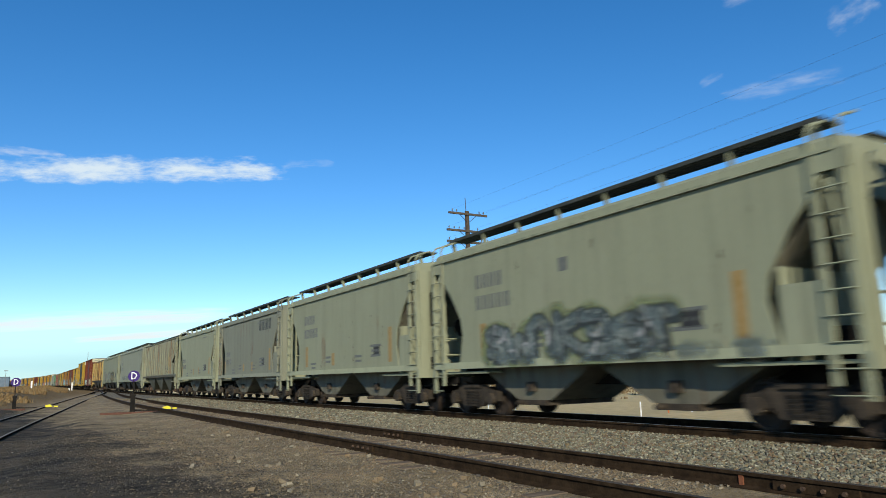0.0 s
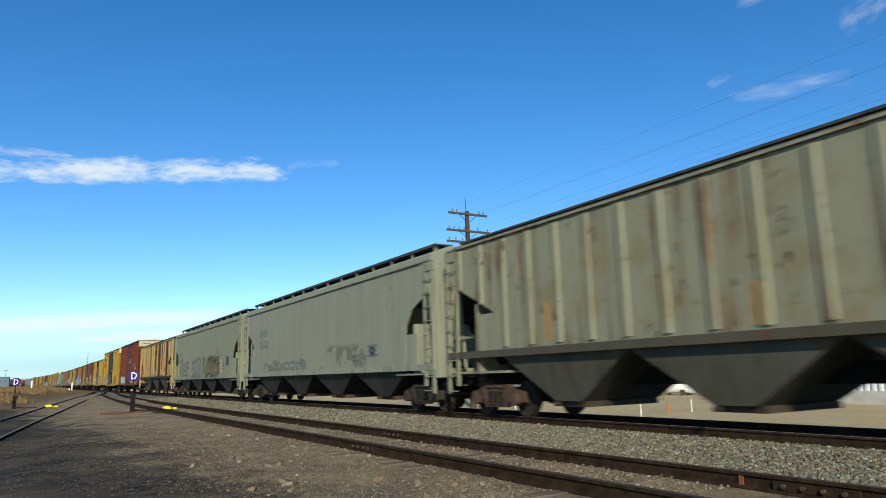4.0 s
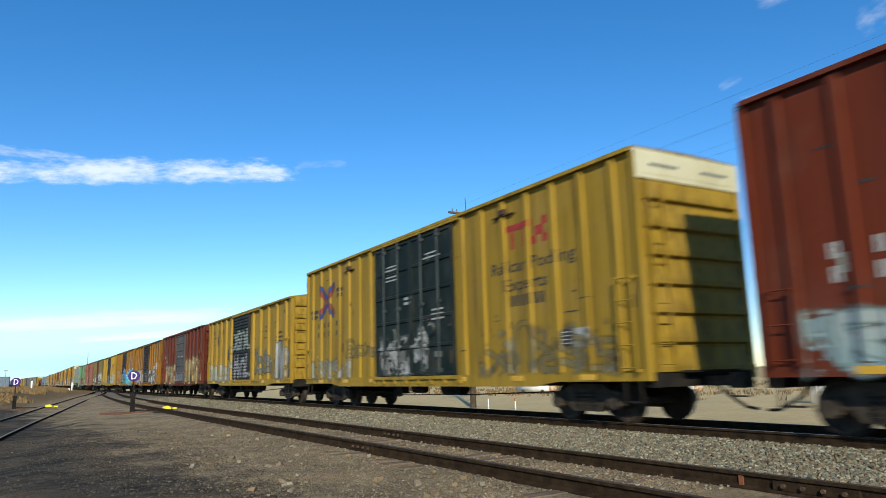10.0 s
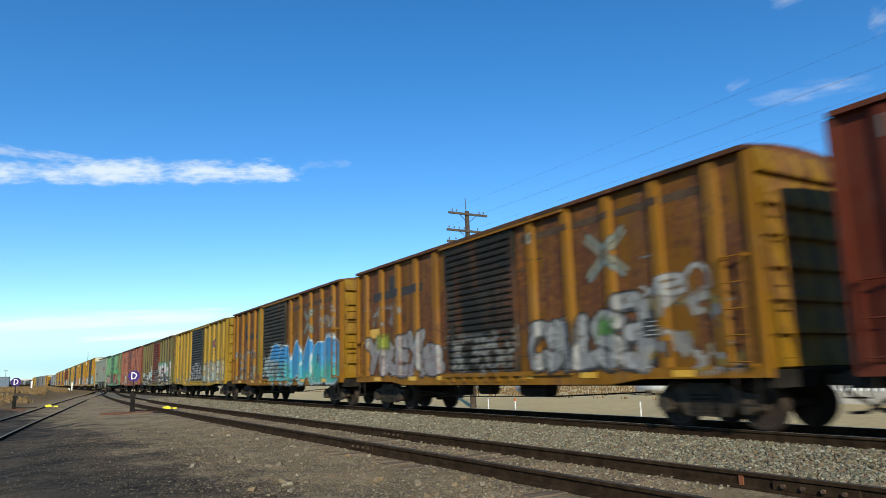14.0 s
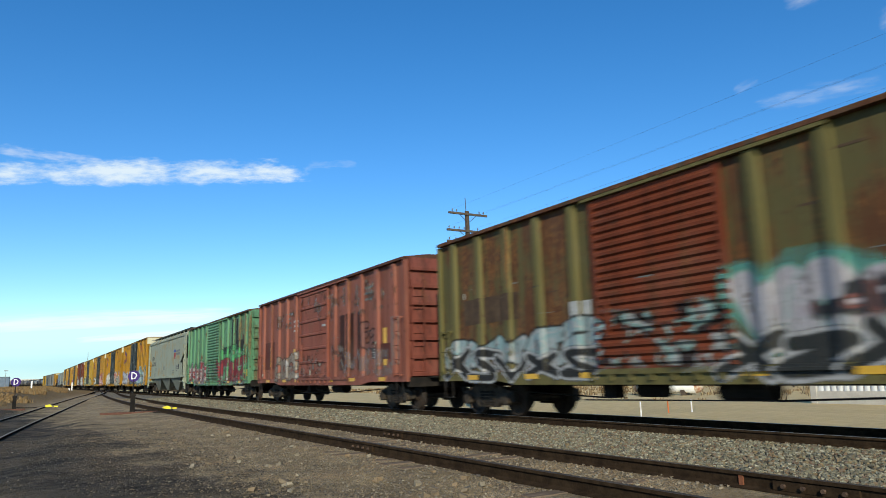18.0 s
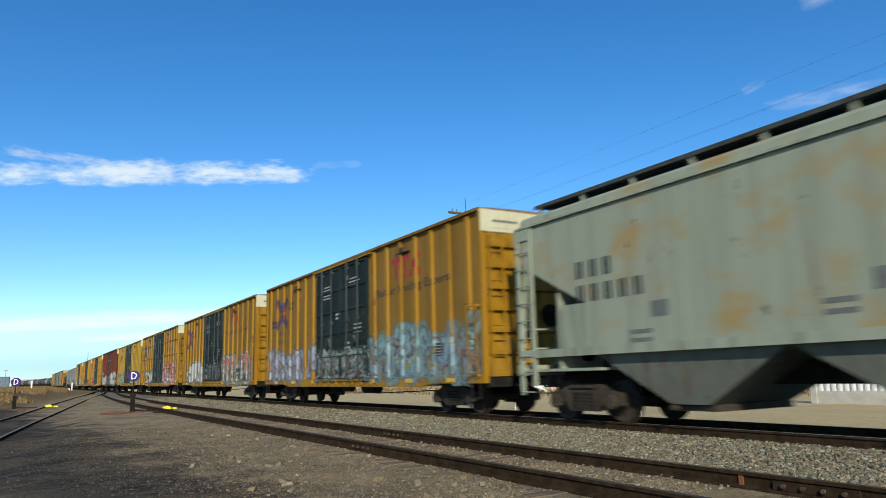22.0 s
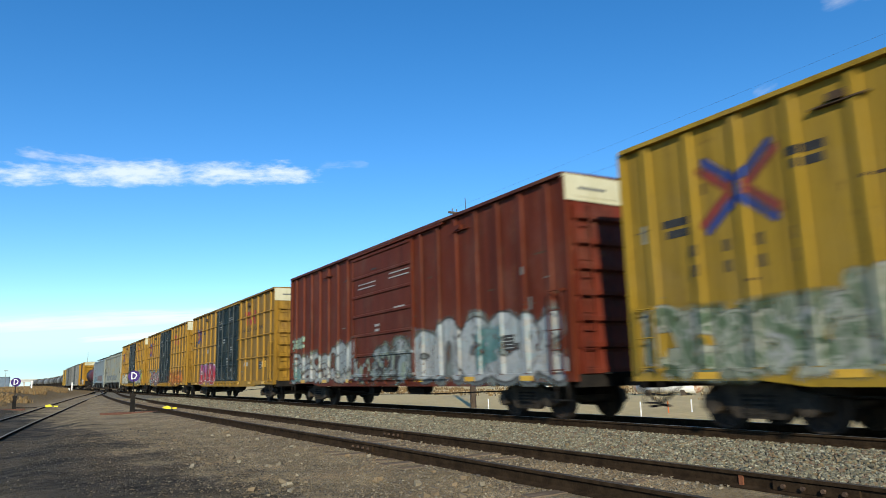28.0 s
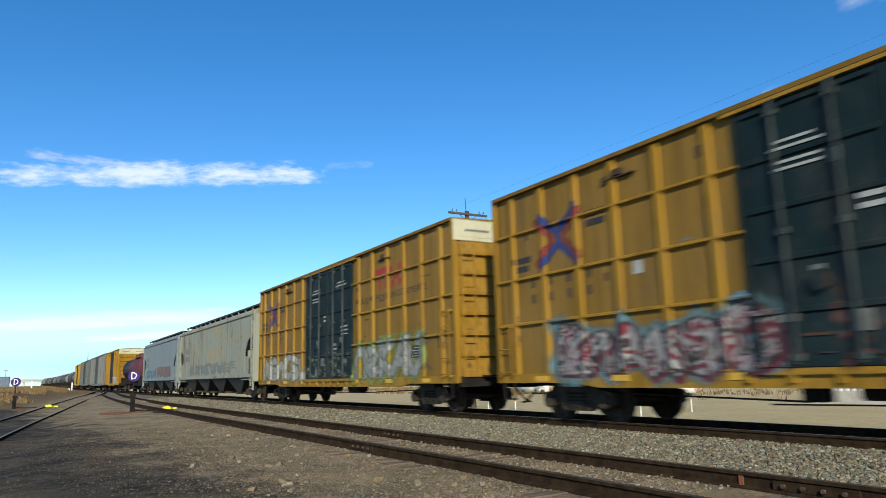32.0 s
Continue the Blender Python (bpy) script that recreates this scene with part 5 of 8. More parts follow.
boxcar(190.23, 205.62, 4.66, (0.20, 0.043, 0.018), (0.17, 0.15, 0.14), (-1.61, 1.68), "dark red boxcar with a grey door and sprayed sand-coloured letters", "panel", 0.25, 13.4,
       [word("nenokar", -1.7, -6.7, 0.95, 2.5, [(0.54, 0.40, 0.16), (0.52, 0.32, 0.11), (0.46, 0.36, 0.18), (0.28, 0.30, 0.15)], (0.34, 0.17, 0.06), 0.25, 0.045, None, (0.44, 0.32, 0.15), 0.1, 0.12, 0.0, 0.95, 0.1, 0.5), smear(-3.6, -4.4, 1.05, 1.5, [(0.03, 0.03, 0.03)], 0.9, 0.5, 0.75), smear(-6.0, -7.4, 1.0, 2.2, [(0.46, 0.32, 0.20), (0.40, 0.34, 0.24)], 0.7, 0.3, 0.5),
        smear(-5.4, -5.8, 1.6, 2.2, [(0.06, 0.07, 0.20), (0.10, 0.32, 0.05)], 0.9, 0.5, 0.8), smear(-6.2, -7.2, 2.9, 3.6, [(0.46, 0.22, 0.12)], 0.7, 0.3, 0.5),
        word("rnsek", 5.8, 1.6, 0.95, 2.3, [(0.50, 0.42, 0.22), (0.38, 0.34, 0.20), (0.46, 0.28, 0.10)], (0.14, 0.11, 0.08), 0.22, 0.05, None, (0.40, 0.36, 0.26), 0.05, 0.15, 0.0, 0.95, 0.2, 0.5), smear(1.6, -1.6, 1.05, 1.75, [(0.42, 0.42, 0.43), (0.50, 0.52, 0.53), (0.30, 0.30, 0.31)], 0.8, 0.5, 0.5)], ribs=5, roof_rgb=(0.24, 0.07, 0.04),
       marks=glyphs(6.9, 2.9, 2, 0.22, "w", 1.1) + glyphs(6.9, 2.5, 2, 0.22, "w", 1.1) + glyphs(6.9, 2.1, 2, 0.22, "w", 1.1) + lines(0.6, 2.95, 1, 0.5, "w") + lines(-0.6, 2.9, 1, 0.9, "w") + lines(-6.8, 2.4, 5, 0.7, "t", 0.16))
RUSTYEL = (0.46, 0.22, 0.03)
boxcar(207.05, 222.62, 4.62, RUSTYEL, (0.035, 0.034, 0.028), (-1.42, 1.80), "rusted yellow boxcar with a dark corrugated door and silver letters", "corr", 0.95, 14.8,
       [word("crlse", -1.7, -5.4, 1.0, 2.4, [(0.46, 0.47, 0.46), (0.60, 0.60, 0.59), (0.34, 0.35, 0.36)], (0.07, 0.07, 0.07), 0.21, 0.05, (0.05, 0.05, 0.05), None, 0.1, 0.15, 0.0, 0.92, 0.4, 0.3), smear(-5.0, -7.4, 0.95, 2.4, [(0.55, 0.54, 0.50), (0.50, 0.36, 0.10), (0.42, 0.42, 0.44)], 0.8, 0.4, 0.5), word("xsn", -5.2, -6.8, 2.35, 2.75, [(0.55, 0.55, 0.53)], (0.50, 0.50, 0.48), 0.1, 0.02, None, None, 0.1, 0.3, 0.0, 0.8, 0.0),
        smear(-4.0, -4.6, 1.5, 2.1, [(0.16, 0.40, 0.10)], 0.8, 0.3, 0.5), word("yrexs", 6.9, 2.2, 0.98, 2.25, [(0.50, 0.50, 0.48), (0.42, 0.40, 0.40), (0.40, 0.30, 0.33)], (0.08, 0.075, 0.075), 0.19, 0.05, None, None, 0.1, 0.2, 0.0, 0.9, 0.3, 0.4), smear(6.4, 5.4, 1.9, 2.4, [(0.40, 0.46, 0.06)], 0.85, 0.5, 0.75), smear(1.8, -1.4, 1.05, 2.1, [(0.34, 0.33, 0.30), (0.42, 0.42, 0.40)], 0.7, 0.3, 0.4), smear(6.7, 4.5, 2.6, 3.3, [(0.45, 0.44, 0.42)], 0.55, 0.3, 0.4)], ribs=5, roof_rgb=(0.09, 0.06, 0.045), end_rgb=(0.52, 0.29, 0.04),
       marks=[("bar", 3.2, 6.6, 3.5, 3.75, "k"), ("bar", 4.9, 5.4, 3.7, 4.2, "k"), ("bar", -6.8, -1.6, 4.05, 4.2, "o"), ("bar", 6.1, 6.9, 2.3, 2.6, "y"), ("x", -4.4, 3.35, 0.55, "p")])
boxcar(224.2, 239.63, 4.64, RUSTYEL, (0.055, 0.05, 0.038), (-1.39, 1.91), "rusted yellow boxcar with big blue and teal sprayed letters", "corr", 0.9, 15.3,
       [word("nnaaeb", 0.75, -7.5, 0.82, 2.5, [(0.05, 0.36, 0.80), (0.06, 0.40, 0.82), (0.07, 0.46, 0.80), (0.08, 0.56, 0.52), (0.10, 0.54, 0.46)], (0.66, 0.78, 0.82), 0.30, 0.06, (0.07, 0.06, 0.05), (0.62, 0.74, 0.78), 0.05, 0.07, 0.0, 1.0, 0.25), word("xk", 1.9, 0.3, 1.1, 2.05, [(0.45, 0.56, 0.58), (0.30, 0.50, 0.55)], (0.62, 0.70, 0.70), 0.2, 0.04, None, None, 0.1, 0.2, 0.0, 0.85, 0.2),
        smear(-5.6, -7.2, 2.9, 3.9, [(0.48, 0.42, 0.34)], 0.6, 0.3, 0.45), smear(1.9, -1.3, 1.05, 1.8, [(0.36, 0.44, 0.42), (0.42, 0.40, 0.34)], 0.7, 0.3, 0.5), smear(7.6, 3.4, 1.0, 2.6, [(0.44, 0.45, 0.46), (0.20, 0.16, 0.14), (0.40, 0.44, 0.34)], 0.6, 0.4, 0.42)], ribs=5, roof_rgb=(0.08, 0.06, 0.05), end_rgb=(0.54, 0.31, 0.04),
       patch=[(2.0, 3.1, 1.3, 4.5, (0.52, 0.40, 0.07))], marks=[("bar", 3.2, 5.4, 3.1, 3.35, "k"), ("bar", 5.1, 5.5, 3.3, 4.0, "k"), ("bar", -7.0, -2.0, 3.95, 4.1, "o"), ("x", -4.2, 3.35, 0.55, "p")])
boxcar(241.39, 256.88, 4.62, BOXYEL, (0.06, 0.066, 0.06), (-1.59, 1.71), "yellow boxcar with a grey corrugated door and sprayed tags", "corr", 0.12, 16.9,
       [word("onesek", -1.7, -7.4, 0.95, 2.15, [(0.52, 0.44, 0.20), (0.60, 0.58, 0.48), (0.32, 0.48, 0.54)], (0.16, 0.15, 0.11), 0.19, 0.04, None, (0.48, 0.54, 0.52), 0.08, 0.15, 0.0, 0.92, 0.2, 0.55), smear(7.4, 2.0, 0.95, 1.6, [(0.50, 0.46, 0.26), (0.40, 0.45, 0.42)], 0.6, 0.35, 0.45), word("snekr", 1.7, -1.55, 1.1, 2.2, [CHALK, (0.5, 0.5, 0.5)], (0.10, 0.10, 0.10), 0.14, 0.03, None, None, 0.1, 0.2, 0.0, 0.85, 0.0, 0.4)], ribs=5, roof_rgb=(0.40, 0.25, 0.05),
       marks=glyphs(6.8, 3.5, 5, 0.22, "k", 0.8) + glyphs(6.3, 3.2, 2, 0.2, "k", 0.8) + lines(-4.6, 3.1, 3, 1.0, "k", 0.18) + [("x", -4.6, 3.3, 0.35)], panel_tone=0.88)
boxcar(258.66, 274.13, 4.66, (0.26, 0.23, 0.10), (0.30, 0.085, 0.045), (-1.63, 1.56), "olive-green rusted boxcar with a red door and silver and black letters", "corr", 0.85, 17.2,
       [word("annxae", -1.7, -7.2, 1.35, 2.55, [(0.60, 0.54, 0.60), (0.66, 0.62, 0.66), (0.58, 0.56, 0.60)], (0.30, 0.50, 0.44), 0.28, 0.04, None, (0.16, 0.50, 0.42), 0.18, 0.14, 0.0, 0.95, 0.2, 0.3), word("xzxvzx", -1.2, -7.5, 0.85, 1.75, [(0.03, 0.035, 0.035), (0.04, 0.045, 0.045)], (0.62, 0.62, 0.62), 0.17, 0.07, None, None, 0.1, 0.2, 0.15, 1.0, 0.0), smear(-2.9, -4.6, 1.7, 2.3, [(0.30, 0.12, 0.10), (0.05, 0.05, 0.06)], 0.85, 0.3, 0.5),
        smear(-5.6, -7.3, 1.2, 2.1, [(0.28, 0.52, 0.46), (0.10, 0.45, 0.12), (0.55, 0.55, 0.55)], 0.8, 0.35, 0.5), word("nyxes", 7.7, 1.6, 1.15, 2.15, [(0.36, 0.58, 0.60), (0.45, 0.60, 0.62), (0.60, 0.62, 0.62)], (0.05, 0.055, 0.055), 0.2, 0.05, None, None, 0.1, 0.2, 0.0, 0.95, 0.3, 0.4), word("xzvxz", 7.6, 1.6, 0.85, 1.6, [(0.03, 0.03, 0.03)], (0.60, 0.61, 0.61), 0.16, 0.06, None, None, 0.1, 0.2, 0.1, 1.0, 0.0), smear(1.6, -1.6, 1.05, 2.2, [(0.34, 0.54, 0.50), (0.05, 0.04, 0.04), (0.50, 0.52, 0.50)], 0.85, 0.3, 0.5)], ribs=5, roof_rgb=(0.10, 0.09, 0.06), end_rgb=(0.30, 0.29, 0.15),
       marks=[("bar", 4.2, 6.6, 2.3, 2.95, "o"), ("bar", 1.75, 2.3, 2.1, 2.5, "w"), ("bar", -7.2, -6.6, 2.0, 2.35, "r")], panel_tone=0.80)
boxcar(276.29, 291.78, 4.68, (0.50, 0.20, 0.15), (0.48, 0.17, 0.12), (-1.41, 1.80), "faded pink-red boxcar with brown paint patches", "panel", 0.4, 18.5,
       [word("coos", 5.4, 1.8, 0.95, 2.05, [(0.44, 0.34, 0.27), (0.50, 0.45, 0.36)], (0.06, 0.05, 0.045), 0.16, 0.035, None, None, 0.1, 0.15, 0.1, 0.8, 0.0, 0.4), smear(5.2, 1.8, 0.92, 1.6, [(0.48, 0.42, 0.36), (0.42, 0.32, 0.26)], 0.75, 0.4, 0.5), smear(1.7, -1.4, 1.05, 2.0, [(0.46, 0.36, 0.31), (0.10, 0.06, 0.05), (0.38, 0.14, 0.11)], 0.7, 0.25, 0.45), smear(-1.6, -2.9, 1.1, 2.3, [(0.42, 0.36, 0.33), (0.12, 0.06, 0.05)], 0.6, 0.3, 0.45),
        word("es", -4.6, -5.5, 1.9, 2.75, [(0.40, 0.17, 0.14)], (0.05, 0.04, 0.04), 0.2, 0.05, None, None, 0.1, 0.2, 0.0, 0.7, 0.0), smear(-2.8, -6.8, 1.05, 2.0, [(0.42, 0.34, 0.32), (0.46, 0.38, 0.36)], 0.5, 0.35, 0.42), smear(5.0, -7.2, 3.2, 4.4, [(0.10, 0.085, 0.07), (0.42, 0.38, 0.34)], 0.5, 0.4, 0.33)], ribs=5, roof_rgb=(0.15, 0.07, 0.05), end_rgb=(0.36, 0.12, 0.09),
       patch=[(-2.9, -2.45, 1.3, 3.3, (0.085, 0.03, 0.02)), (-3.7, -3.25, 1.3, 3.3, (0.085, 0.03, 0.02)), (-4.5, -4.05, 1.3, 3.3, (0.085, 0.03, 0.02)), (5.4, 6.9, 1.5, 2.75, (0.20, 0.06, 0.04)), (-6.6, -5.7, 1.6, 2.1, (0.16, 0.05, 0.04))],
       marks=lines(3.3, 3.9, 4, 0.5, "g", 0.2) + lines(2.4, 3.5, 3, 0.4, "w", 0.2) + lines(-1.0, 3.1, 1, 0.4, "w") + lines(-5.0, 4.1, 3, 0.7, "g", 0.2) + lines(-5.3, 2.6, 4, 0.8, "k", 0.13, 0.05) + [("bar", -6.35, -6.1, 1.4, 2.6, "y"), ("bar", 5.75, 6.0, 1.6, 2.5, "y"), ("bar", 2.3, 2.5, 1.6, 2.3, "y"), ("bar", -3.05, -2.95, 1.4, 2.1, "y"), ("bar", -7.2, -6.8, 1.4, 2.9, "g")])
boxcar(293.69, 309.32, 4.67, (0.24, 0.51, 0.30), (0.24, 0.50, 0.30), (-1.37, 1.74), "weathered green boxcar with crimson sprayed letters", "corr", 0.55, 19.4,
       [word("neossa", -1.3, -7.1, 1.6, 2.85, [(0.10, 0.50, 0.16), (0.08, 0.42, 0.20)], (0.10, 0.28, 0.15), 0.15, 0.05, None, (0.12, 0.46, 0.16), 0.06, 0.2, 0.0, 0.85, 0.1, 0.3), word("atorz", -1.2, -6.9, 0.92, 2.25, [(0.30, 0.02, 0.035), (0.36, 0.03, 0.05), (0.20, 0.015, 0.03)], (0.10, 0.03, 0.035), 0.2, 0.045, (0.42, 0.46, 0.44), None, 0.1, 0.12, 0.0, 1.0, 0.1, 0.2), smear(-1.3, -7.2, 0.85, 1.35, [(0.46, 0.48, 0.46), (0.36, 0.06, 0.07), (0.12, 0.44, 0.22)], 0.8, 0.3, 0.45),
        word("xykzx", 7.7, 1.7, 0.9, 2.1, [(0.30, 0.02, 0.04), (0.22, 0.015, 0.03), (0.44, 0.44, 0.43)], (0.40, 0.40, 0.39), 0.22, 0.05, (0.36, 0.38, 0.36), (0.06, 0.26, 0.13), 0.16, 0.2, 0.1, 1.0, 0.1, 0.6), smear(7.5, 1.8, 0.9, 1.6, [(0.55, 0.55, 0.54), (0.36, 0.05, 0.07)], 0.6, 0.3, 0.4), smear(1.7, -1.3, 1.05, 2.3, [(0.10, 0.44, 0.20), (0.36, 0.40, 0.36), (0.28, 0.04, 0.05), (0.08, 0.12, 0.07)], 0.8, 0.25, 0.5)], ribs=5, roof_rgb=(0.13, 0.08, 0.05),
       patch=[(-4.7, -4.0, 2.7, 4.4, (0.02, 0.02, 0.02)), (-5.6, -4.95, 2.7, 4.4, (0.02, 0.02, 0.02)), (-3.9, -2.2, 2.55, 2.95, (0.02, 0.025, 0.02)), (-6.6, -5.6, 2.6, 3.2, (0.02, 0.025, 0.02))],
       marks=[("bar", -7.4, -6.9, 1.25, 1.6, "y"), ("bar", 6.9, 7.4, 1.3, 1.55, "y"), ("bar", -6.9, -6.4, 3.2, 3.45, "o")], panel_tone=1.0)
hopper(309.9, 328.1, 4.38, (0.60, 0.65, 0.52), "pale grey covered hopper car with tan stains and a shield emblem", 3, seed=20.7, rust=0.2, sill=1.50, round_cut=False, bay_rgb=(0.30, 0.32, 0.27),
       stain=(0.30, 0.20, 0.07),
       marks=glyphs(6.7, 2.95, 3, 0.36, "k", 0.4) + glyphs(6.7, 2.45, 5, 0.36, "k", 0.4) + [("bar", -4.7, -3.9, 3.3, 3.5, "b"), ("bar", -4.65, -3.95, 2.95, 3.26, "r"), ("bar", -4.5, -4.1, 2.82, 2.95, "r")]
       + lines(-5.6, 3.45, 2, 1.5, "g", 0.22, 0.16, 0.1) + [("bar", -6.1, -5.7, 2.0, 2.35, "k"), ("bar", -5.2, -4.9, 2.0, 2.3, "g"), ("bar", 4.3, 4.7, 2.0, 2.3, "g"), ("bar", 0.2, 0.7, 2.05, 2.35, "g")] + small_print(8.4, "g", 1.7)
       + [("bar", y, y + 0.6, 1.42, 1.53, "y") for y in (-7.0, -3.0, 0.0, 3.0, 5.6)])
EXP = lambda: TX(-4.7, 4.12, 1.0) + [("text", "Railcar Pooling Experts", -5.35, 3.72, 0.36, "k", 1.45)]
boxcar(329.25, 347.75, 5.30, OCHRE, DOORBLACK, (-2.34, 2.50), "tall ochre boxcar with black doors and pale blue sprayed letters", "plug", 0.06, 21.3,
       [word("nesokbrxosenavk", -2.4, -9.0, 0.95, 2.4, [(0.34, 0.60, 0.56), (0.45, 0.66, 0.70), (0.36, 0.54, 0.66), (0.26, 0.46, 0.60)], (0.06, 0.08, 0.08), 0.2, 0.035, None, (0.32, 0.52, 0.54), 0.14, 0.2, 0.05, 0.95, 0.2, 0.5), smear(-2.4, -9.0, 0.9, 2.2, [(0.44, 0.66, 0.68), (0.08, 0.10, 0.10), (0.50, 0.22, 0.18), (0.30, 0.48, 0.62), (0.52, 0.42, 0.20)], 0.85, 0.28, 0.42),
        smear(2.45, -2.3, 0.95, 2.1, [(0.36, 0.54, 0.50), (0.55, 0.48, 0.38), (0.06, 0.07, 0.07), (0.24, 0.42, 0.42)], 0.95, 0.3, 0.72), word("xnesvokz", 2.4, -2.3, 0.95, 2.0, [(0.40, 0.56, 0.54), (0.06, 0.07, 0.07), (0.50, 0.36, 0.30)], (0.05, 0.06, 0.06), 0.15, 0.04, None, None, 0.1, 0.25, 0.0, 0.95, 0.1, 0.8), word("nesxkrola", 9.1, 2.5, 0.95, 2.15, [(0.46, 0.56, 0.66), (0.56, 0.58, 0.66), (0.40, 0.40, 0.54)], (0.09, 0.09, 0.11), 0.17, 0.035, None, (0.42, 0.46, 0.56), 0.08, 0.2, 0.0, 0.92, 0.3, 0.5)], cream=True, ribs=7, sill=0.82, marks=TT() + DR() + EXP(), roof_rgb=(0.40, 0.22, 0.06), panel_tone=0.62)
boxcar(349.69, 368.24, 5.30, OCHRE, DOORBLACK, (-2.27, 2.59), "tall ochre boxcar with black doors, white and salmon sprayed letters", "plug", 0.06, 22.6,
       [word("nbnana", -2.4, -8.2, 0.9, 2.3, [(0.46, 0.06, 0.06), (0.60, 0.25, 0.16), (0.56, 0.55, 0.44), (0.12, 0.14, 0.14)], (0.60, 0.64, 0.58), 0.26, 0.05, None, (0.30, 0.40, 0.50), 0.16, 0.16, 0.0, 0.97, 0.1, 0.4),
        word("xvskzxe", -2.5, -8.3, 0.88, 1.6, [(0.045, 0.055, 0.055), (0.09, 0.11, 0.11)], (0.54, 0.57, 0.47), 0.22, 0.07, None, None, 0.1, 0.3, 0.1, 0.97, 0.0, 0.25), smear(-2.5, -7.0, 0.95, 1.7, [(0.62, 0.36, 0.04), (0.60, 0.62, 0.50)], 0.9, 0.45, 0.36),
        smear(-7.6, -8.9, 0.95, 2.2, [(0.44, 0.38, 0.46), (0.40, 0.42, 0.48)], 0.6, 0.45, 0.5), smear(-8.2, -9.0, 2.6, 3.3, [(0.55, 0.22, 0.10)], 0.6, 0.3, 0.5),
        word("crue", 7.3, 2.7, 0.95, 2.2, [(0.68, 0.68, 0.65), (0.60, 0.61, 0.58)], (0.06, 0.065, 0.065), 0.24, 0.035, (0.20, 0.21, 0.20), (0.60, 0.60, 0.56), 0.1, 0.1, 0.0, 1.0, 0.2), word("xs", 8.2, 7.3, 1.0, 1.8, [(0.55, 0.56, 0.53)], (0.10, 0.12, 0.12), 0.16, 0.05, None, None, 0.1, 0.2, 0.0, 0.9, 0.0), word("seronax", 2.5, -2.2, 1.1, 2.1, [(0.22, 0.25, 0.24), (0.10, 0.12, 0.12), (0.34, 0.37, 0.35)], (0.035, 0.04, 0.04), 0.19, 0.05, None, None, 0.1, 0.18, 0.0, 0.9, 0.3, 0.5), smear(2.4, 1.0, 0.75, 1.0, [(0.42, 0.36, 0.18)], 0.5, 0.3, 0.4)], cream=True, ribs=7, sill=0.82, marks=TT() + DR() + EXP(), roof_rgb=(0.40, 0.22, 0.06), panel_tone=0.62)
NEWX = lambda: TX(-4.7, 3.95, 1.0) + [("text", "RAILCAR POOLING EXPERTS", -5.0, 3.6, 0.27, "o", 1.5)]
boxcar(370.73, 389.11, 5.31, (0.64, 0.37, 0.085), STEELBLUE, (-2.46, 2.37), "tall ochre boxcar with blue-black doors and red-edged sprayed letters", "plug", 0.05, 23.5,
       [word("vakuso", -2.9, -8.9, 1.15, 2.7, [(0.52, 0.10, 0.12), (0.56, 0.36, 0.35), (0.56, 0.50, 0.48), (0.50, 0.34, 0.32)], (0.50, 0.05, 0.075), 0.2, 0.06, (0.34, 0.03, 0.05), None, 0.1, 0.12, 0.0, 1.0, 0.2, 0.3), word("nnnnnn", -2.7, -9.1, 0.84, 1.35, [(0.70, 0.67, 0.67), (0.64, 0.60, 0.60)], (0.50, 0.05, 0.075), 0.36, 0.06, None, None, 0.1, 0.2, 0.0, 1.0, 0.0), smear(-8.6, -9.1, 1.5, 2.6, [(0.20, 0.20, 0.20)], 0.5, 0.3, 0.5),
        word("senkr", 7.2, 2.5, 0.95, 2.0, [(0.62, 0.63, 0.60), (0.44, 0.47, 0.42)], (0.05, 0.055, 0.055), 0.18, 0.045, (0.10, 0.12, 0.11), (0.36, 0.44, 0.30), 0.08, 0.18, 0.0, 0.95, 0.2, 0.3), smear(2.3, -2.4, 1.05, 1.95, [(0.16, 0.19, 0.19), (0.30, 0.36, 0.36)], 0.6, 0.25, 0.4)], cream=True, belts=True, ribs=6, sill=0.82, marks=TT() + DR() + NEWX(), roof_rgb=(0.38, 0.22, 0.06), panel_tone=0.62)
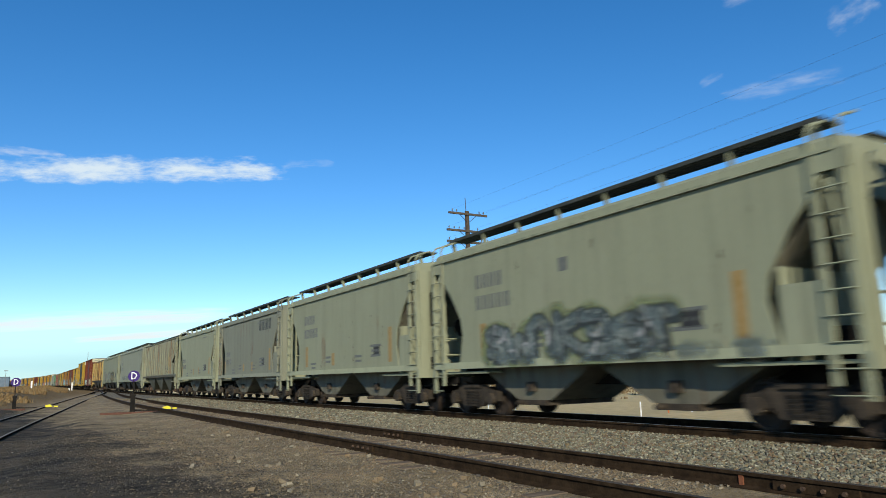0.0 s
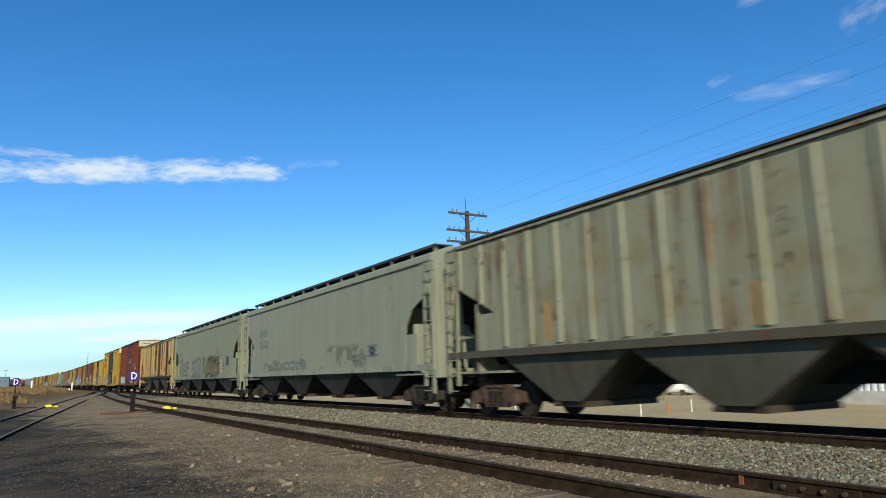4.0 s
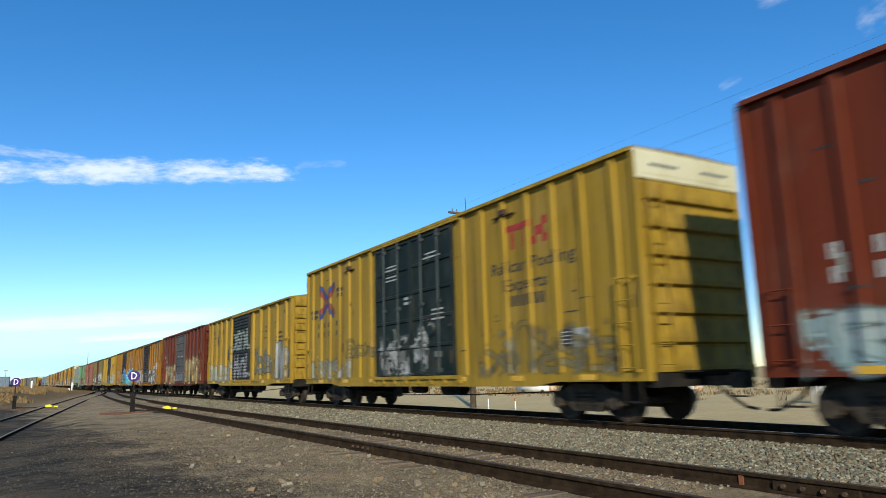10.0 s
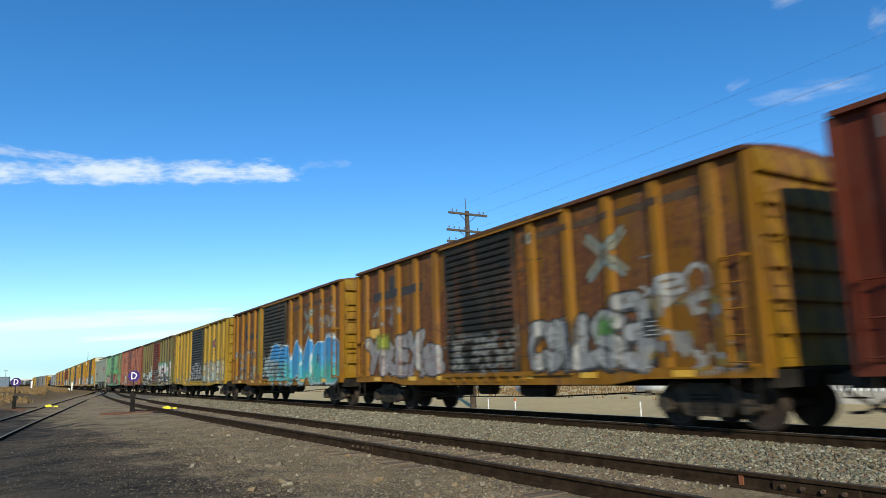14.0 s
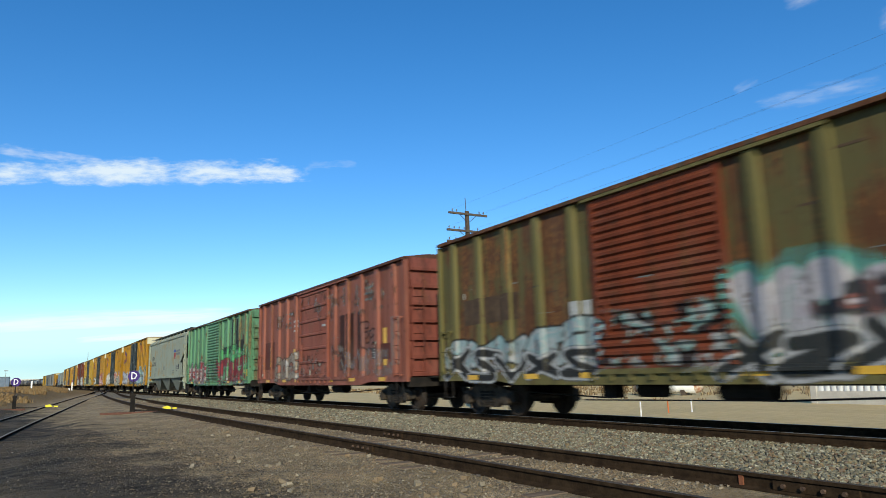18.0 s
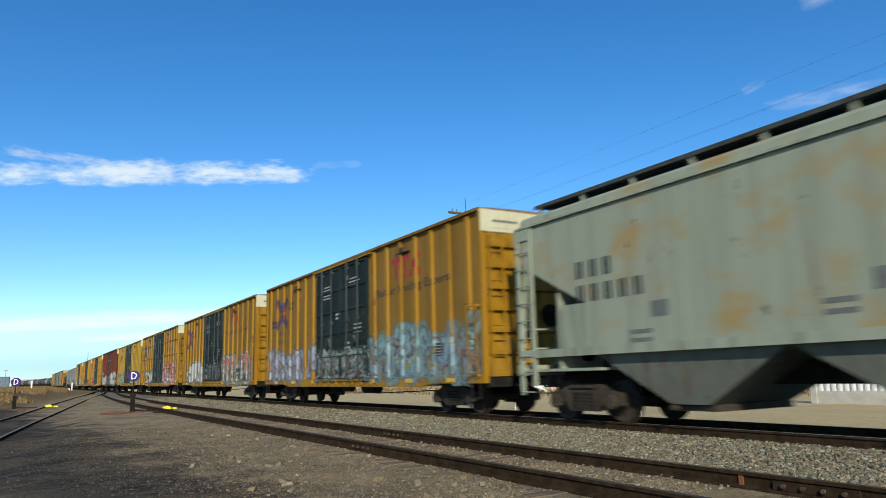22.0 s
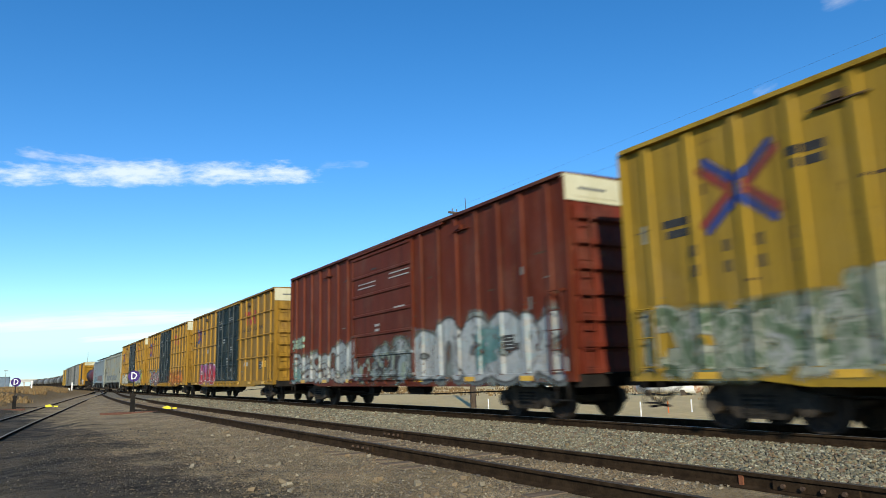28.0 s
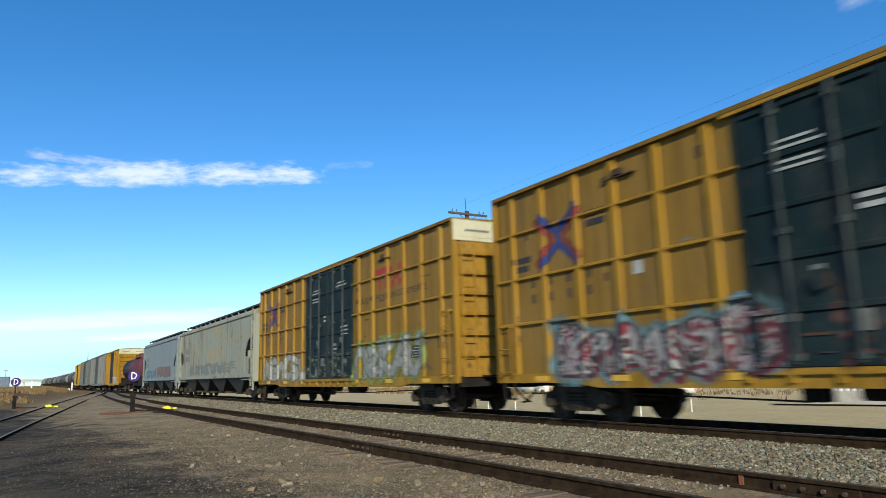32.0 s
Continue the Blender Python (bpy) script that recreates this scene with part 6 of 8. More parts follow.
boxcar(390.97, 409.96, 5.28, YELLOW, (0.03, 0.033, 0.032), (-2.29, 2.53), "tall yellow boxcar with black doors and dark green sprayed letters", "plug", 0.08, 24.2,
       [smear(9.3, 3.2, 0.85, 2.1, [LEAF, (0.46, 0.50, 0.38), (0.14, 0.20, 0.11), (0.54, 0.55, 0.44)], 0.95, 0.42, 0.62), word("nosxeka", 9.2, 3.4, 0.95, 1.95, [(0.12, 0.19, 0.10), (0.16, 0.24, 0.14), (0.50, 0.53, 0.43)], (0.50, 0.52, 0.42), 0.2, 0.05, None, None, 0.1, 0.2, 0.0, 0.95, 0.0, 0.7), word("xka", 5.2, 3.3, 1.4, 2.45, [(0.18, 0.26, 0.15), (0.44, 0.48, 0.36)], (0.46, 0.47, 0.34), 0.22, 0.05, None, None, 0.1, 0.25, 0.0, 0.9, 0.0, 0.6),
        word("snekra", -2.4, -8.8, 0.95, 2.05, [(0.50, 0.52, 0.46), (0.26, 0.32, 0.22), (0.36, 0.44, 0.20)], (0.14, 0.14, 0.09), 0.2, 0.045, None, (0.44, 0.44, 0.30), 0.08, 0.18, 0.0, 0.95, 0.2, 0.5), smear(2.5, -2.2, 1.1, 1.7, [(0.10, 0.11, 0.10), (0.24, 0.25, 0.22)], 0.6, 0.3, 0.4), smear(2.4, 1.5, 3.9, 4.5, [(0.42, 0.10, 0.08)], 0.7, 0.5, 0.6)], cream=True, ribs=7, sill=0.84, marks=TT() + DR() + lines(-5.2, 4.4, 4, 1.8, "k", 0.25, 0.16), panel_tone=0.84)
boxcar(411.72, 429.93, 5.36, (0.205, 0.047, 0.023), (0.205, 0.047, 0.023), (-2.09, 2.48), "tall red-brown boxcar with a run of pale sprayed letters", "panel", 0.2, 25.9,
       [word("oncck", -1.9, -8.6, 0.84, 2.45, [(0.60, 0.64, 0.66), (0.52, 0.62, 0.64), (0.62, 0.60, 0.56), (0.50, 0.54, 0.56)], (0.05, 0.05, 0.05), 0.24, 0.045, (0.18, 0.20, 0.20), (0.36, 0.42, 0.40), 0.10, 0.08, 0.0, 1.0, 0.3, 0.35), smear(-5.4, -6.6, 1.1, 2.2, [(0.14, 0.40, 0.40), (0.26, 0.50, 0.50)], 0.7, 0.5, 0.6), word("scek", 0.9, -1.9, 0.95, 2.25, [(0.36, 0.44, 0.46), (0.18, 0.24, 0.24), (0.46, 0.50, 0.46)], (0.05, 0.05, 0.05), 0.18, 0.05, None, (0.26, 0.34, 0.28), 0.08, 0.2, 0.0, 0.95, 0.3, 0.5),
        word("eskosnre", 9.0, 2.3, 1.35, 2.05, [(0.46, 0.55, 0.57), (0.60, 0.60, 0.54), (0.42, 0.50, 0.50)], (0.15, 0.12, 0.11), 0.15, 0.05, None, (0.34, 0.48, 0.38), 0.06, 0.2, 0.08, 0.95, 0.3, 0.4),
        word("nesbkemsra", 9.0, 2.0, 0.86, 1.5, [(0.54, 0.60, 0.62), (0.62, 0.58, 0.48), (0.40, 0.50, 0.54)], (0.18, 0.15, 0.14), 0.15, 0.05, None, None, 0.05, 0.25, 0.08, 0.95, 0.3, 0.4), smear(9.0, 7.9, 0.9, 1.9, [(0.24, 0.50, 0.48), (0.30, 0.52, 0.50)], 0.8, 0.3, 0.5), word("sk", 3.9, 2.4, 1.2, 2.35, [(0.52, 0.58, 0.60), (0.40, 0.46, 0.48)], (0.12, 0.12, 0.12), 0.2, 0.05, None, (0.36, 0.44, 0.42), 0.06, 0.15, 0.1, 0.95, 0.3), word("esz", 9.0, 7.6, 2.25, 2.75, [(0.42, 0.58, 0.44)], (0.36, 0.50, 0.38), 0.14, 0.02, None, None, 0.1, 0.2, 0.0, 0.85, 0.0), smear(2.1, -1.9, 0.85, 1.75, [(0.46, 0.55, 0.42), (0.42, 0.52, 0.55), (0.08, 0.07, 0.07)], 0.85, 0.4, 0.5)], cream=True, ribs=7, sill=0.84, roof_rgb=(0.16, 0.05, 0.035), end_rgb=(0.29, 0.06, 0.035),
       marks=lines(1.2, 4.2, 2, 1.4, "w", 0.14, 0.035, 0.05) + lines(-1.2, 4.3, 2, 1.4, "w", 0.14, 0.035, 0.05) + lines(-1.2, 3.2, 1, 0.8, "w") + lines(0.4, 2.75, 2, 0.4, "w") + [("bar", -7.9, -7.3, 1.3, 1.5, "y"), ("bar", 3.2, 3.7, 1.3, 1.5, "y"), ("bar", 8.0, 8.5, 2.3, 2.75, "g")], panel_tone=1.0)
boxcar(432.4, 450.91, 5.31, (0.64, 0.37, 0.085), STEELBLUE, (-2.70, 2.13), "tall ochre boxcar with blue-black doors and a red and white tag", "plug", 0.05, 26.4,
       [word("crue", 6.8, 2.7, 1.0, 2.1, [(0.30, 0.10, 0.30), (0.40, 0.03, 0.06), (0.50, 0.03, 0.05)], (0.66, 0.63, 0.64), 0.24, 0.06, (0.16, 0.02, 0.05), None, 0.1, 0.12, 0.0, 1.0, 0.2), word("nnnn", 6.9, 2.6, 0.82, 1.2, [(0.48, 0.03, 0.05)], (0.62, 0.60, 0.60), 0.3, 0.04, None, None, 0.1, 0.2, 0.0, 1.0, 0.0), smear(2.0, -2.6, 1.0, 1.7, [(0.16, 0.19, 0.20), (0.34, 0.37, 0.36)], 0.5, 0.2, 0.4)], cream=True, belts=True, ribs=6, sill=0.82, marks=TT() + DR() + NEWX() + [("bar", -7.9, -7.2, 1.65, 1.95, "y"), ("bar", -4.7, -4.2, 1.75, 1.95, "w"), ("bar", 4.6, 4.85, 2.75, 3.0, "w")], roof_rgb=(0.38, 0.22, 0.06), panel_tone=0.62)
boxcar(452.93, 471.56, 5.31, (0.64, 0.37, 0.085), STEELBLUE, (-2.43, 2.36), "tall ochre boxcar with blue-black doors, orange overspray and a crimson tag", "plug", 0.05, 27.7,
       [word("bnakso", 7.2, 2.1, 0.9, 2.0, [(0.56, 0.55, 0.55), (0.28, 0.03, 0.055), (0.46, 0.46, 0.47), (0.05, 0.045, 0.05)], (0.05, 0.035, 0.04), 0.2, 0.045, (0.22, 0.03, 0.05), (0.22, 0.42, 0.48), 0.16, 0.18, 0.0, 1.0, 0.2, 0.7), word("knexa", -2.4, -7.8, 0.9, 1.7, [(0.60, 0.15, 0.03), (0.58, 0.22, 0.04)], (0.60, 0.16, 0.03), 0.12, 0.02, None, (0.58, 0.24, 0.05), 0.12, 0.25, 0.0, 0.6, 0.0), smear(-2.4, -8.0, 0.9, 1.9, [(0.60, 0.16, 0.03), (0.58, 0.26, 0.05)], 0.6, 0.35, 0.5), smear(2.3, -2.4, 1.0, 1.8, [(0.16, 0.19, 0.20), (0.40, 0.10, 0.08)], 0.5, 0.2, 0.38)], cream=True, belts=True, ribs=6, sill=0.82, marks=TT() + DR() + NEWX() + [("bar", -6.3, -5.5, 1.65, 2.0, "k"), ("bar", 4.6, 4.85, 2.85, 3.1, "w")], roof_rgb=(0.38, 0.22, 0.06), panel_tone=0.62)
boxcar(473.59, 491.83, 5.31, (0.64, 0.37, 0.085), STEELBLUE, (-2.21, 2.52), "tall ochre boxcar with blue-black doors and grey and lime tags", "plug", 0.05, 28.1,
       [word("nskan", -2.3, -7.2, 0.95, 2.1, [(0.42, 0.44, 0.42), (0.56, 0.57, 0.53), (0.28, 0.30, 0.29)], (0.12, 0.13, 0.12), 0.18, 0.045, None, (0.42, 0.52, 0.14), 0.16, 0.2, 0.0, 0.95, 0.2, 0.4), word("kenosl", 8.4, 2.6, 0.95, 2.0, [(0.60, 0.60, 0.56), (0.50, 0.52, 0.45)], (0.20, 0.19, 0.12), 0.18, 0.04, None, (0.48, 0.46, 0.30), 0.06, 0.2, 0.0, 0.9, 0.2, 0.4), smear(2.5, -2.2, 1.05, 2.0, [(0.30, 0.40, 0.14), (0.35, 0.4, 0.36), (0.14, 0.18, 0.17)], 0.7, 0.25, 0.42), smear(-7.0, -8.6, 1.2, 2.6, [(0.20, 0.22, 0.20)], 0.4, 0.5, 0.4)], cream=True, belts=True, ribs=6, sill=0.82, marks=TT() + DR() + NEWX(), roof_rgb=(0.38, 0.22, 0.06), panel_tone=0.62)
hopper(492.6, 513.3, 4.38, (0.60, 0.62, 0.52), "long pale covered hopper car with ochre stains", 4, seed=29.9, rust=0.4, stain=(0.36, 0.27, 0.11), marks=numbers(7.6, 2.4) + small_print(9), bay_rgb=(0.06, 0.06, 0.055),
       art=[smear(6, -6, 1.45, 2.1, [(0.42, 0.47, 0.52), (0.50, 0.52, 0.48), (0.46, 0.50, 0.50)], 0.6, 0.5, 0.5)])
hopper(513.3, 531.7, 4.33, (0.46, 0.53, 0.56), "pale blue-grey covered hopper car with a faded red panel", 3, seed=30.4, rust=0.08, marks=numbers(6.6, 2.4),
       art=[smear(1.5, -6, 1.45, 2.3, [(0.40, 0.22, 0.22), (0.44, 0.30, 0.28)], 0.75, 0.8, 0.62), smear(6.5, 1.8, 1.45, 2.1, [(0.20, 0.42, 0.52), (0.26, 0.46, 0.55)], 0.75, 0.8, 0.62)], bay_rgb=(0.08, 0.08, 0.08))
tank_car(532.0, 551.5, (0.20, 0.07, 0.09), "maroon tank car with a rounded shell", 1.3, 31.0)
boxcar(552.6, 568.0, 5.25, OCHRE, (0.05, 0.05, 0.04), (-1.5, 1.6), "ochre boxcar with a dark door", "corr", 0.1, 32.0, [word("nesk", -1.6, -7, 0.95, 1.9, [CHALK, LILAC, PALEBLUE], (0.3, 0.3, 0.3), 0.2)], cream=True, ribs=5)
for i, (a, b, col) in enumerate(((570.2, 595.5, (0.33, 0.34, 0.34)), (597.7, 621.0, (0.24, 0.25, 0.25)))):
    boxcar(a, b, 5.35, col, tuple(0.7 * c for c in col), (-2.2, 2.4), "long grey boxcar with a dark door, far down the train", "plug", 0.15, 33.0 + i, (), ribs=8)
boxcar(623.0, 638.6, 5.2, YELLOW, (0.06, 0.05, 0.03), (-1.5, 1.6), "yellow boxcar with a dark door, far down the train", "corr", 0.2, 35.0, (), ribs=5)
FAR = [((0.40, 0.39, 0.36), 1.3), ((0.16, 0.15, 0.14), 1.35), ((0.60, 0.60, 0.57), 1.3), ((0.22, 0.21, 0.19), 1.35)]
far_tanks = []
for i, (col, r) in enumerate(FAR):
    a = 640.6 + i * 17.6
    far_tanks.append(tank_car(a, a + 17.6, col, ("grey", "black", "white", "dark grey")[i] + " tank car far down the train", r, 36.0 + i))
for i in range(8):
    o = copy_thing(far_tanks[(i * 3 + 1) % 4], Matrix())
    TRAIN.append((o, 640.6 + (i + 4) * 17.6 + 8.8))
    SPUN.extend(c for c in o.children_recursive if c.name.startswith("wheelset"))


# ---- ground ----
def lead(y):
    """The middle of the lead track on the camera's other hand, as x at y."""
    pts = [(-60, -3.6), (-5, -3.3), (12, -2.2), (22.5, -1.2), (29, -0.53), (34.5, 0.08), (43, 1.1), (51, 2.05), (62, 3.4), (72, 4.65), (86, 6.5), (102, 8.35), (116, 9.8), (130, 10.85), (142, XT)]
    return ease(pts, y)


def lead_z(y):
    """The lead track lies lower than the main line and climbs to it."""
    return -0.27 * max(0.0, min(1.0, (105 - y) / 67))


def siding(y):
    pts = [(-500, 5.68), (20, 5.68), (32, 5.72), (45, 5.95), (58, 6.5), (72, 7.25), (88, 8.4), (105, 9.8), (120, 10.8), (135, 11.3), (142, XT)]
    return ease(pts, y)


def ease(pts, y):
    """A smooth line through the points."""
    n = len(pts)
    for i in range(n - 1):
        if y <= pts[i + 1][0] or i == n - 2:
            (y0, x0), (y1, x1) = pts[i], pts[i + 1]
            t = (y - y0) / (y1 - y0)
            m0 = (pts[i + 1][1] - pts[i - 1][1]) / (pts[i + 1][0] - pts[i - 1][0]) if i else (x1 - x0) / (y1 - y0)
            m1 = (pts[i + 2][1] - pts[i][1]) / (pts[i + 2][0] - pts[i][0]) if i < n - 2 else (x1 - x0) / (y1 - y0)
            d = y1 - y0
            return (2 * t ** 3 - 3 * t * t + 1) * x0 + (t ** 3 - 2 * t * t + t) * d * m0 + (3 * t * t - 2 * t ** 3) * x1 + (t ** 3 - t * t) * d * m1
    return pts[-1][1]


PROFILE = [(-4000, -0.9), (-300, -0.6), (-40, -0.35), (-8, -0.24), (-3, -0.2), (0, -0.22), (3.6, -0.21), (4.4, -0.165), (6.9, -0.165), (7.5, -0.22), (8.3, -0.24), (9.2, -0.19), (9.9, -0.165), (12.8, -0.165),
           (13.6, -0.28), (16.0, -0.75), (20, -0.85), (300, -0.85), (4000, -1.1)]


def ground_z(x, y):
    for (x0, z0), (x1, z1) in zip(PROFILE, PROFILE[1:]):
        if x <= x1:
            z = z0 + (z1 - z0) * (x - x0) / (x1 - x0)
            break
    if -6 < x < 9.6 and -3 < y < 70:
        z += 0.013 * noise.noise((x * 0.9, y * 0.6, 0)) + 0.010 * noise.noise((x * 4, y * 3, 2))
    if y > 48:
        rise = max(0.0, min(1.0, (lead(min(y, 138)) - 2.6 - x) / 5.0)) * min(1.0, (y - 48) / 18) * max(0.0, min(1.0, (420 - y) / 150))
        z += 0.75 * rise * rise * (3 - 2 * rise)
    if -60 < y < 100 and x < 5:
        w = max(0.0, min(1.0, (2.6 - abs(x - lead(y))) / 1.1)) * max(0.0, min(1.0, (4.9 - x) / 0.6))
        w = w * w * (3 - 2 * w)
        z += (lead_z(y) - 0.07 + 0.012 * noise.noise((x * 3, y * 2, 5)) - z) * w
    return z


def make_ground():
    xs = sorted(set([-4000, -2000, -900, -400, -200, -100, -60, -40, -25, -16, -11, -8] + [round(-6 + 0.22 * i, 2) for i in range(90)] + [14.2, 15, 15.5, 17, 20, 26, 34, 45, 60, 90, 150, 300, 700, 1500, 4000]))
    ys = sorted(set([-4000, -1500, -600, -250, -120, -60, -30, -15, -8, -3] + [round(-1 + 0.25 * i, 2) for i in range(100)] + [25 + 0.8 * i for i in range(60)] + [73 + 2 * i for i in range(37)] + [150, 170, 190, 250, 350, 500, 800, 1400, 2500, 4500]))
    v = [(x, y, ground_z(x, y)) for y in ys for x in xs]
    n = len(xs)
    f = [(j * n + i, j * n + i + 1, (j + 1) * n + i + 1, (j + 1) * n + i) for j in range(len(ys) - 1) for i in range(n - 1)]
    me = bpy.data.meshes.new("ground")
    me.from_pydata(v, [], f)
    for p in me.polygons:
        p.use_smooth = True
    m, nt, bsdf, co = start_mat("bare railway ground")
    sep = node(nt, "ShaderNodeSeparateXYZ", Vector=co)
    x, y = sep.outputs[0], sep.outputs[1]
    big, mid_, fine = noise_of(nt, co, 0.28, 4.0), noise_of(nt, co, 2.2, 5.0, 0.65), noise_of(nt, co, 17.0, 7.0, 0.78)
    grit = node(nt, "ShaderNodeTexVoronoi", Vector=co, Scale=38.0)
    gritv = node(nt, "ShaderNodeSeparateColor", Color=grit.outputs["Color"]).outputs[0]
    dirt = blend(nt, step(nt, mid_, 0.35, 0.68), (0.262, 0.194, 0.107), (0.41, 0.31, 0.178))
    dirt = blend(nt, calc(nt, "MULTIPLY", step(nt, fine, 0.46, 0.62), 0.55), dirt, (0.10, 0.076, 0.05))
    cloudy = noise_of(nt, scaled(nt, co, 1.0, 0.6, 0.0, 11.0), 1.1, 5.0, 0.6)
    dirt = blend(nt, calc(nt, "MULTIPLY", step(nt, cloudy, 0.46, 0.58), 0.62), dirt, (0.14, 0.104, 0.062))
    ruddy = noise_of(nt, scaled(nt, co, 0.7, 0.7, 0.0, 21.0), 1.3, 6.0, 0.7)
    dirt = blend(nt, calc(nt, "MULTIPLY", step(nt, ruddy, 0.5, 0.62), 0.4), dirt, (0.36, 0.235, 0.125))
    # oil-darkened earth where engines stand
    spill = noise_of(nt, scaled(nt, co, 1.0, 0.85, 0.0, 4.0), 1.0, 8.0, 0.72)
    where = calc(nt, "ADD", calc(nt, "ADD", x, calc(nt, "MULTIPLY", y, 0.07)), calc(nt, "MULTIPLY", calc(nt, "SUBTRACT", spill, 0.5), 7.5))
    oil = calc(nt, "MULTIPLY", step(nt, where, 3.9, 2.5), calc(nt, "ADD", 0.80, calc(nt, "MULTIPLY", step(nt, big, 0.4, 0.6), 0.18)))
    dirt = blend(nt, oil, dirt, blend(nt, step(nt, mid_, 0.4, 0.62), (0.017, 0.0145, 0.011), (0.066, 0.053, 0.038)))
    dirt = blend(nt, calc(nt, "MULTIPLY", step(nt, gritv, 0.86, 0.92), step(nt, x, 1.2, 3.6)), dirt, (0.27, 0.225, 0.17))
    stone = blend(nt, gritv, (0.10, 0.09, 0.075), (0.24, 0.22, 0.18))
    stone = blend(nt, step(nt, mid_, 0.5, 0.75), stone, (0.17, 0.135, 0.095))
    wob = calc(nt, "MULTIPLY", calc(nt, "SUBTRACT", mid_, 0.5), 1.6)
    xw = calc(nt, "ADD", x, wob)
    col = blend(nt, step(nt, xw, 6.6, 7.5), dirt, stone)
    sand = blend(nt, step(nt, mid_, 0.3, 0.7), (0.50, 0.375, 0.185), (0.60, 0.46, 0.24))
    sand = blend(nt, calc(nt, "MULTIPLY", step(nt, big, 0.45, 0.7), 0.4), sand, (0.42, 0.33, 0.17))
    col = blend(nt, step(nt, xw, 13.4, 14.6), col, sand)
    straw = blend(nt, step(nt, mid_, 0.35, 0.7), (0.22, 0.145, 0.065), (0.13, 0.09, 0.045))
    edge = calc(nt, "SUBTRACT", calc(nt, "MULTIPLY", y, 0.14), x)
    col = blend(nt, calc(nt, "MULTIPLY", step(nt, calc(nt, "ADD", edge, wob), 6.0, 8.5), step(nt, y, 42.0, 52.0)), col, straw)
    nt.links.new(col, bsdf.inputs["Base Color"])
    bsdf.inputs["Roughness"].default_value = 0.95
    bsdf.inputs["Specular IOR Level"].default_value = 0.15
    bumped(nt, bsdf, calc(nt, "ADD", calc(nt, "MULTIPLY", mid_, 0.5), calc(nt, "ADD", calc(nt, "MULTIPLY", fine, 0.75), calc(nt, "MULTIPLY", grit.outputs["Distance"], 0.25))), 1.0, 0.06)
    me.materials.append(m)
    tagged(new("ground", me), "bare brown dirt, gravel and sand beside the tracks", "ground", kind="structure")


make_ground()


def stone_mat(name, tones):
    m, nt, bsdf, co = start_mat(name)
    g = nt.nodes.new("ShaderNodeNewGeometry").outputs["Random Per Island"]
    ramp = node(nt, "ShaderNodeValToRGB", Fac=g)
    while len(ramp.color_ramp.elements) < len(tones):
        ramp.color_ramp.elements.new(0.5)
    for i, t in enumerate(tones):
        ramp.color_ramp.elements[i].position, ramp.color_ramp.elements[i].color = i / (len(tones) - 1), (*t, 1)
    k = noise_of(nt, co, 45.0, 3.0)
    nt.links.new(blend(nt, calc(nt, "MULTIPLY", step(nt, k, 0.4, 0.7), 0.4), ramp.outputs[0], (0.11, 0.09, 0.07)), bsdf.inputs["Base Color"])
    bsdf.inputs["Roughness"].default_value = 0.92
    return m


def scatter(name, label, spots, sizes, mat, seed, flat=0.7):
    """Many broken stones as one mesh: squashed, knocked-about blocks."""
    r = np.random.default_rng(seed)
    n = len(spots)
    cube = np.array([(x, y, z) for x in (-1, 1) for y in (-1, 1) for z in (-1, 1)], float)
    faces = np.array([(0, 1, 3, 2), (4, 6, 7, 5), (0, 4, 5, 1), (2, 3, 7, 6), (0, 2, 6, 4), (1, 5, 7, 3)])
    v = cube[None] * (0.55 + 0.6 * r.random((n, 8, 3)))
    v[:, :, 2] *= flat
    a, b = r.random(n) * 6.283, (r.random(n) - 0.5) * 1.4
    ca, sa, cb, sb = np.cos(a), np.sin(a), np.cos(b), np.sin(b)
    x, z = v[:, :, 0] * cb[:, None] + v[:, :, 2] * sb[:, None], -v[:, :, 0] * sb[:, None] + v[:, :, 2] * cb[:, None]
    y = v[:, :, 1]
    v = np.stack([x * ca[:, None] - y * sa[:, None], x * sa[:, None] + y * ca[:, None], z], 2)
    v = v * sizes[:, None, None] * 0.62 + spots[:, None, :]
    f = faces[None] + 8 * np.arange(n)[:, None, None]
    me = bpy.data.meshes.new(name)
    me.from_pydata(v.reshape(-1, 3), [], f.reshape(-1, 4))
    me.materials.append(mat)
    return tagged(new(name, me), label, "stones", kind="stuff")


BALLAST = stone_mat("broken ballast stone", [(0.034, 0.033, 0.024), (0.14, 0.134, 0.090), (0.20, 0.188, 0.125), (0.070, 0.074, 0.058), (0.19, 0.138, 0.070), (0.105, 0.060, 0.038), (0.34, 0.325, 0.235), (0.11, 0.105, 0.075)])
PEBBLE = stone_mat("pebbles", [(0.125, 0.095, 0.058), (0.175, 0.135, 0.085), (0.27, 0.23, 0.16), (0.09, 0.073, 0.05), (0.21, 0.145, 0.078)])


def strew(x0, x1, y0, y1, n, smin, smax, seed, lift=0.0, bias=1.0, xb=1.0):
    r = np.random.default_rng(seed)
    x = x0 + (x1 - x0) * r.random(n) ** xb
    y = y0 + (y1 - y0) * r.random(n) ** bias
    s = smin + (smax - smin) * r.random(n) ** 2
    z = np.array([ground_z(a, b) for a, b in zip(x, y)]) + s * 0.25 + lift * r.random(n)
    return np.stack([x, y, z], 1), s


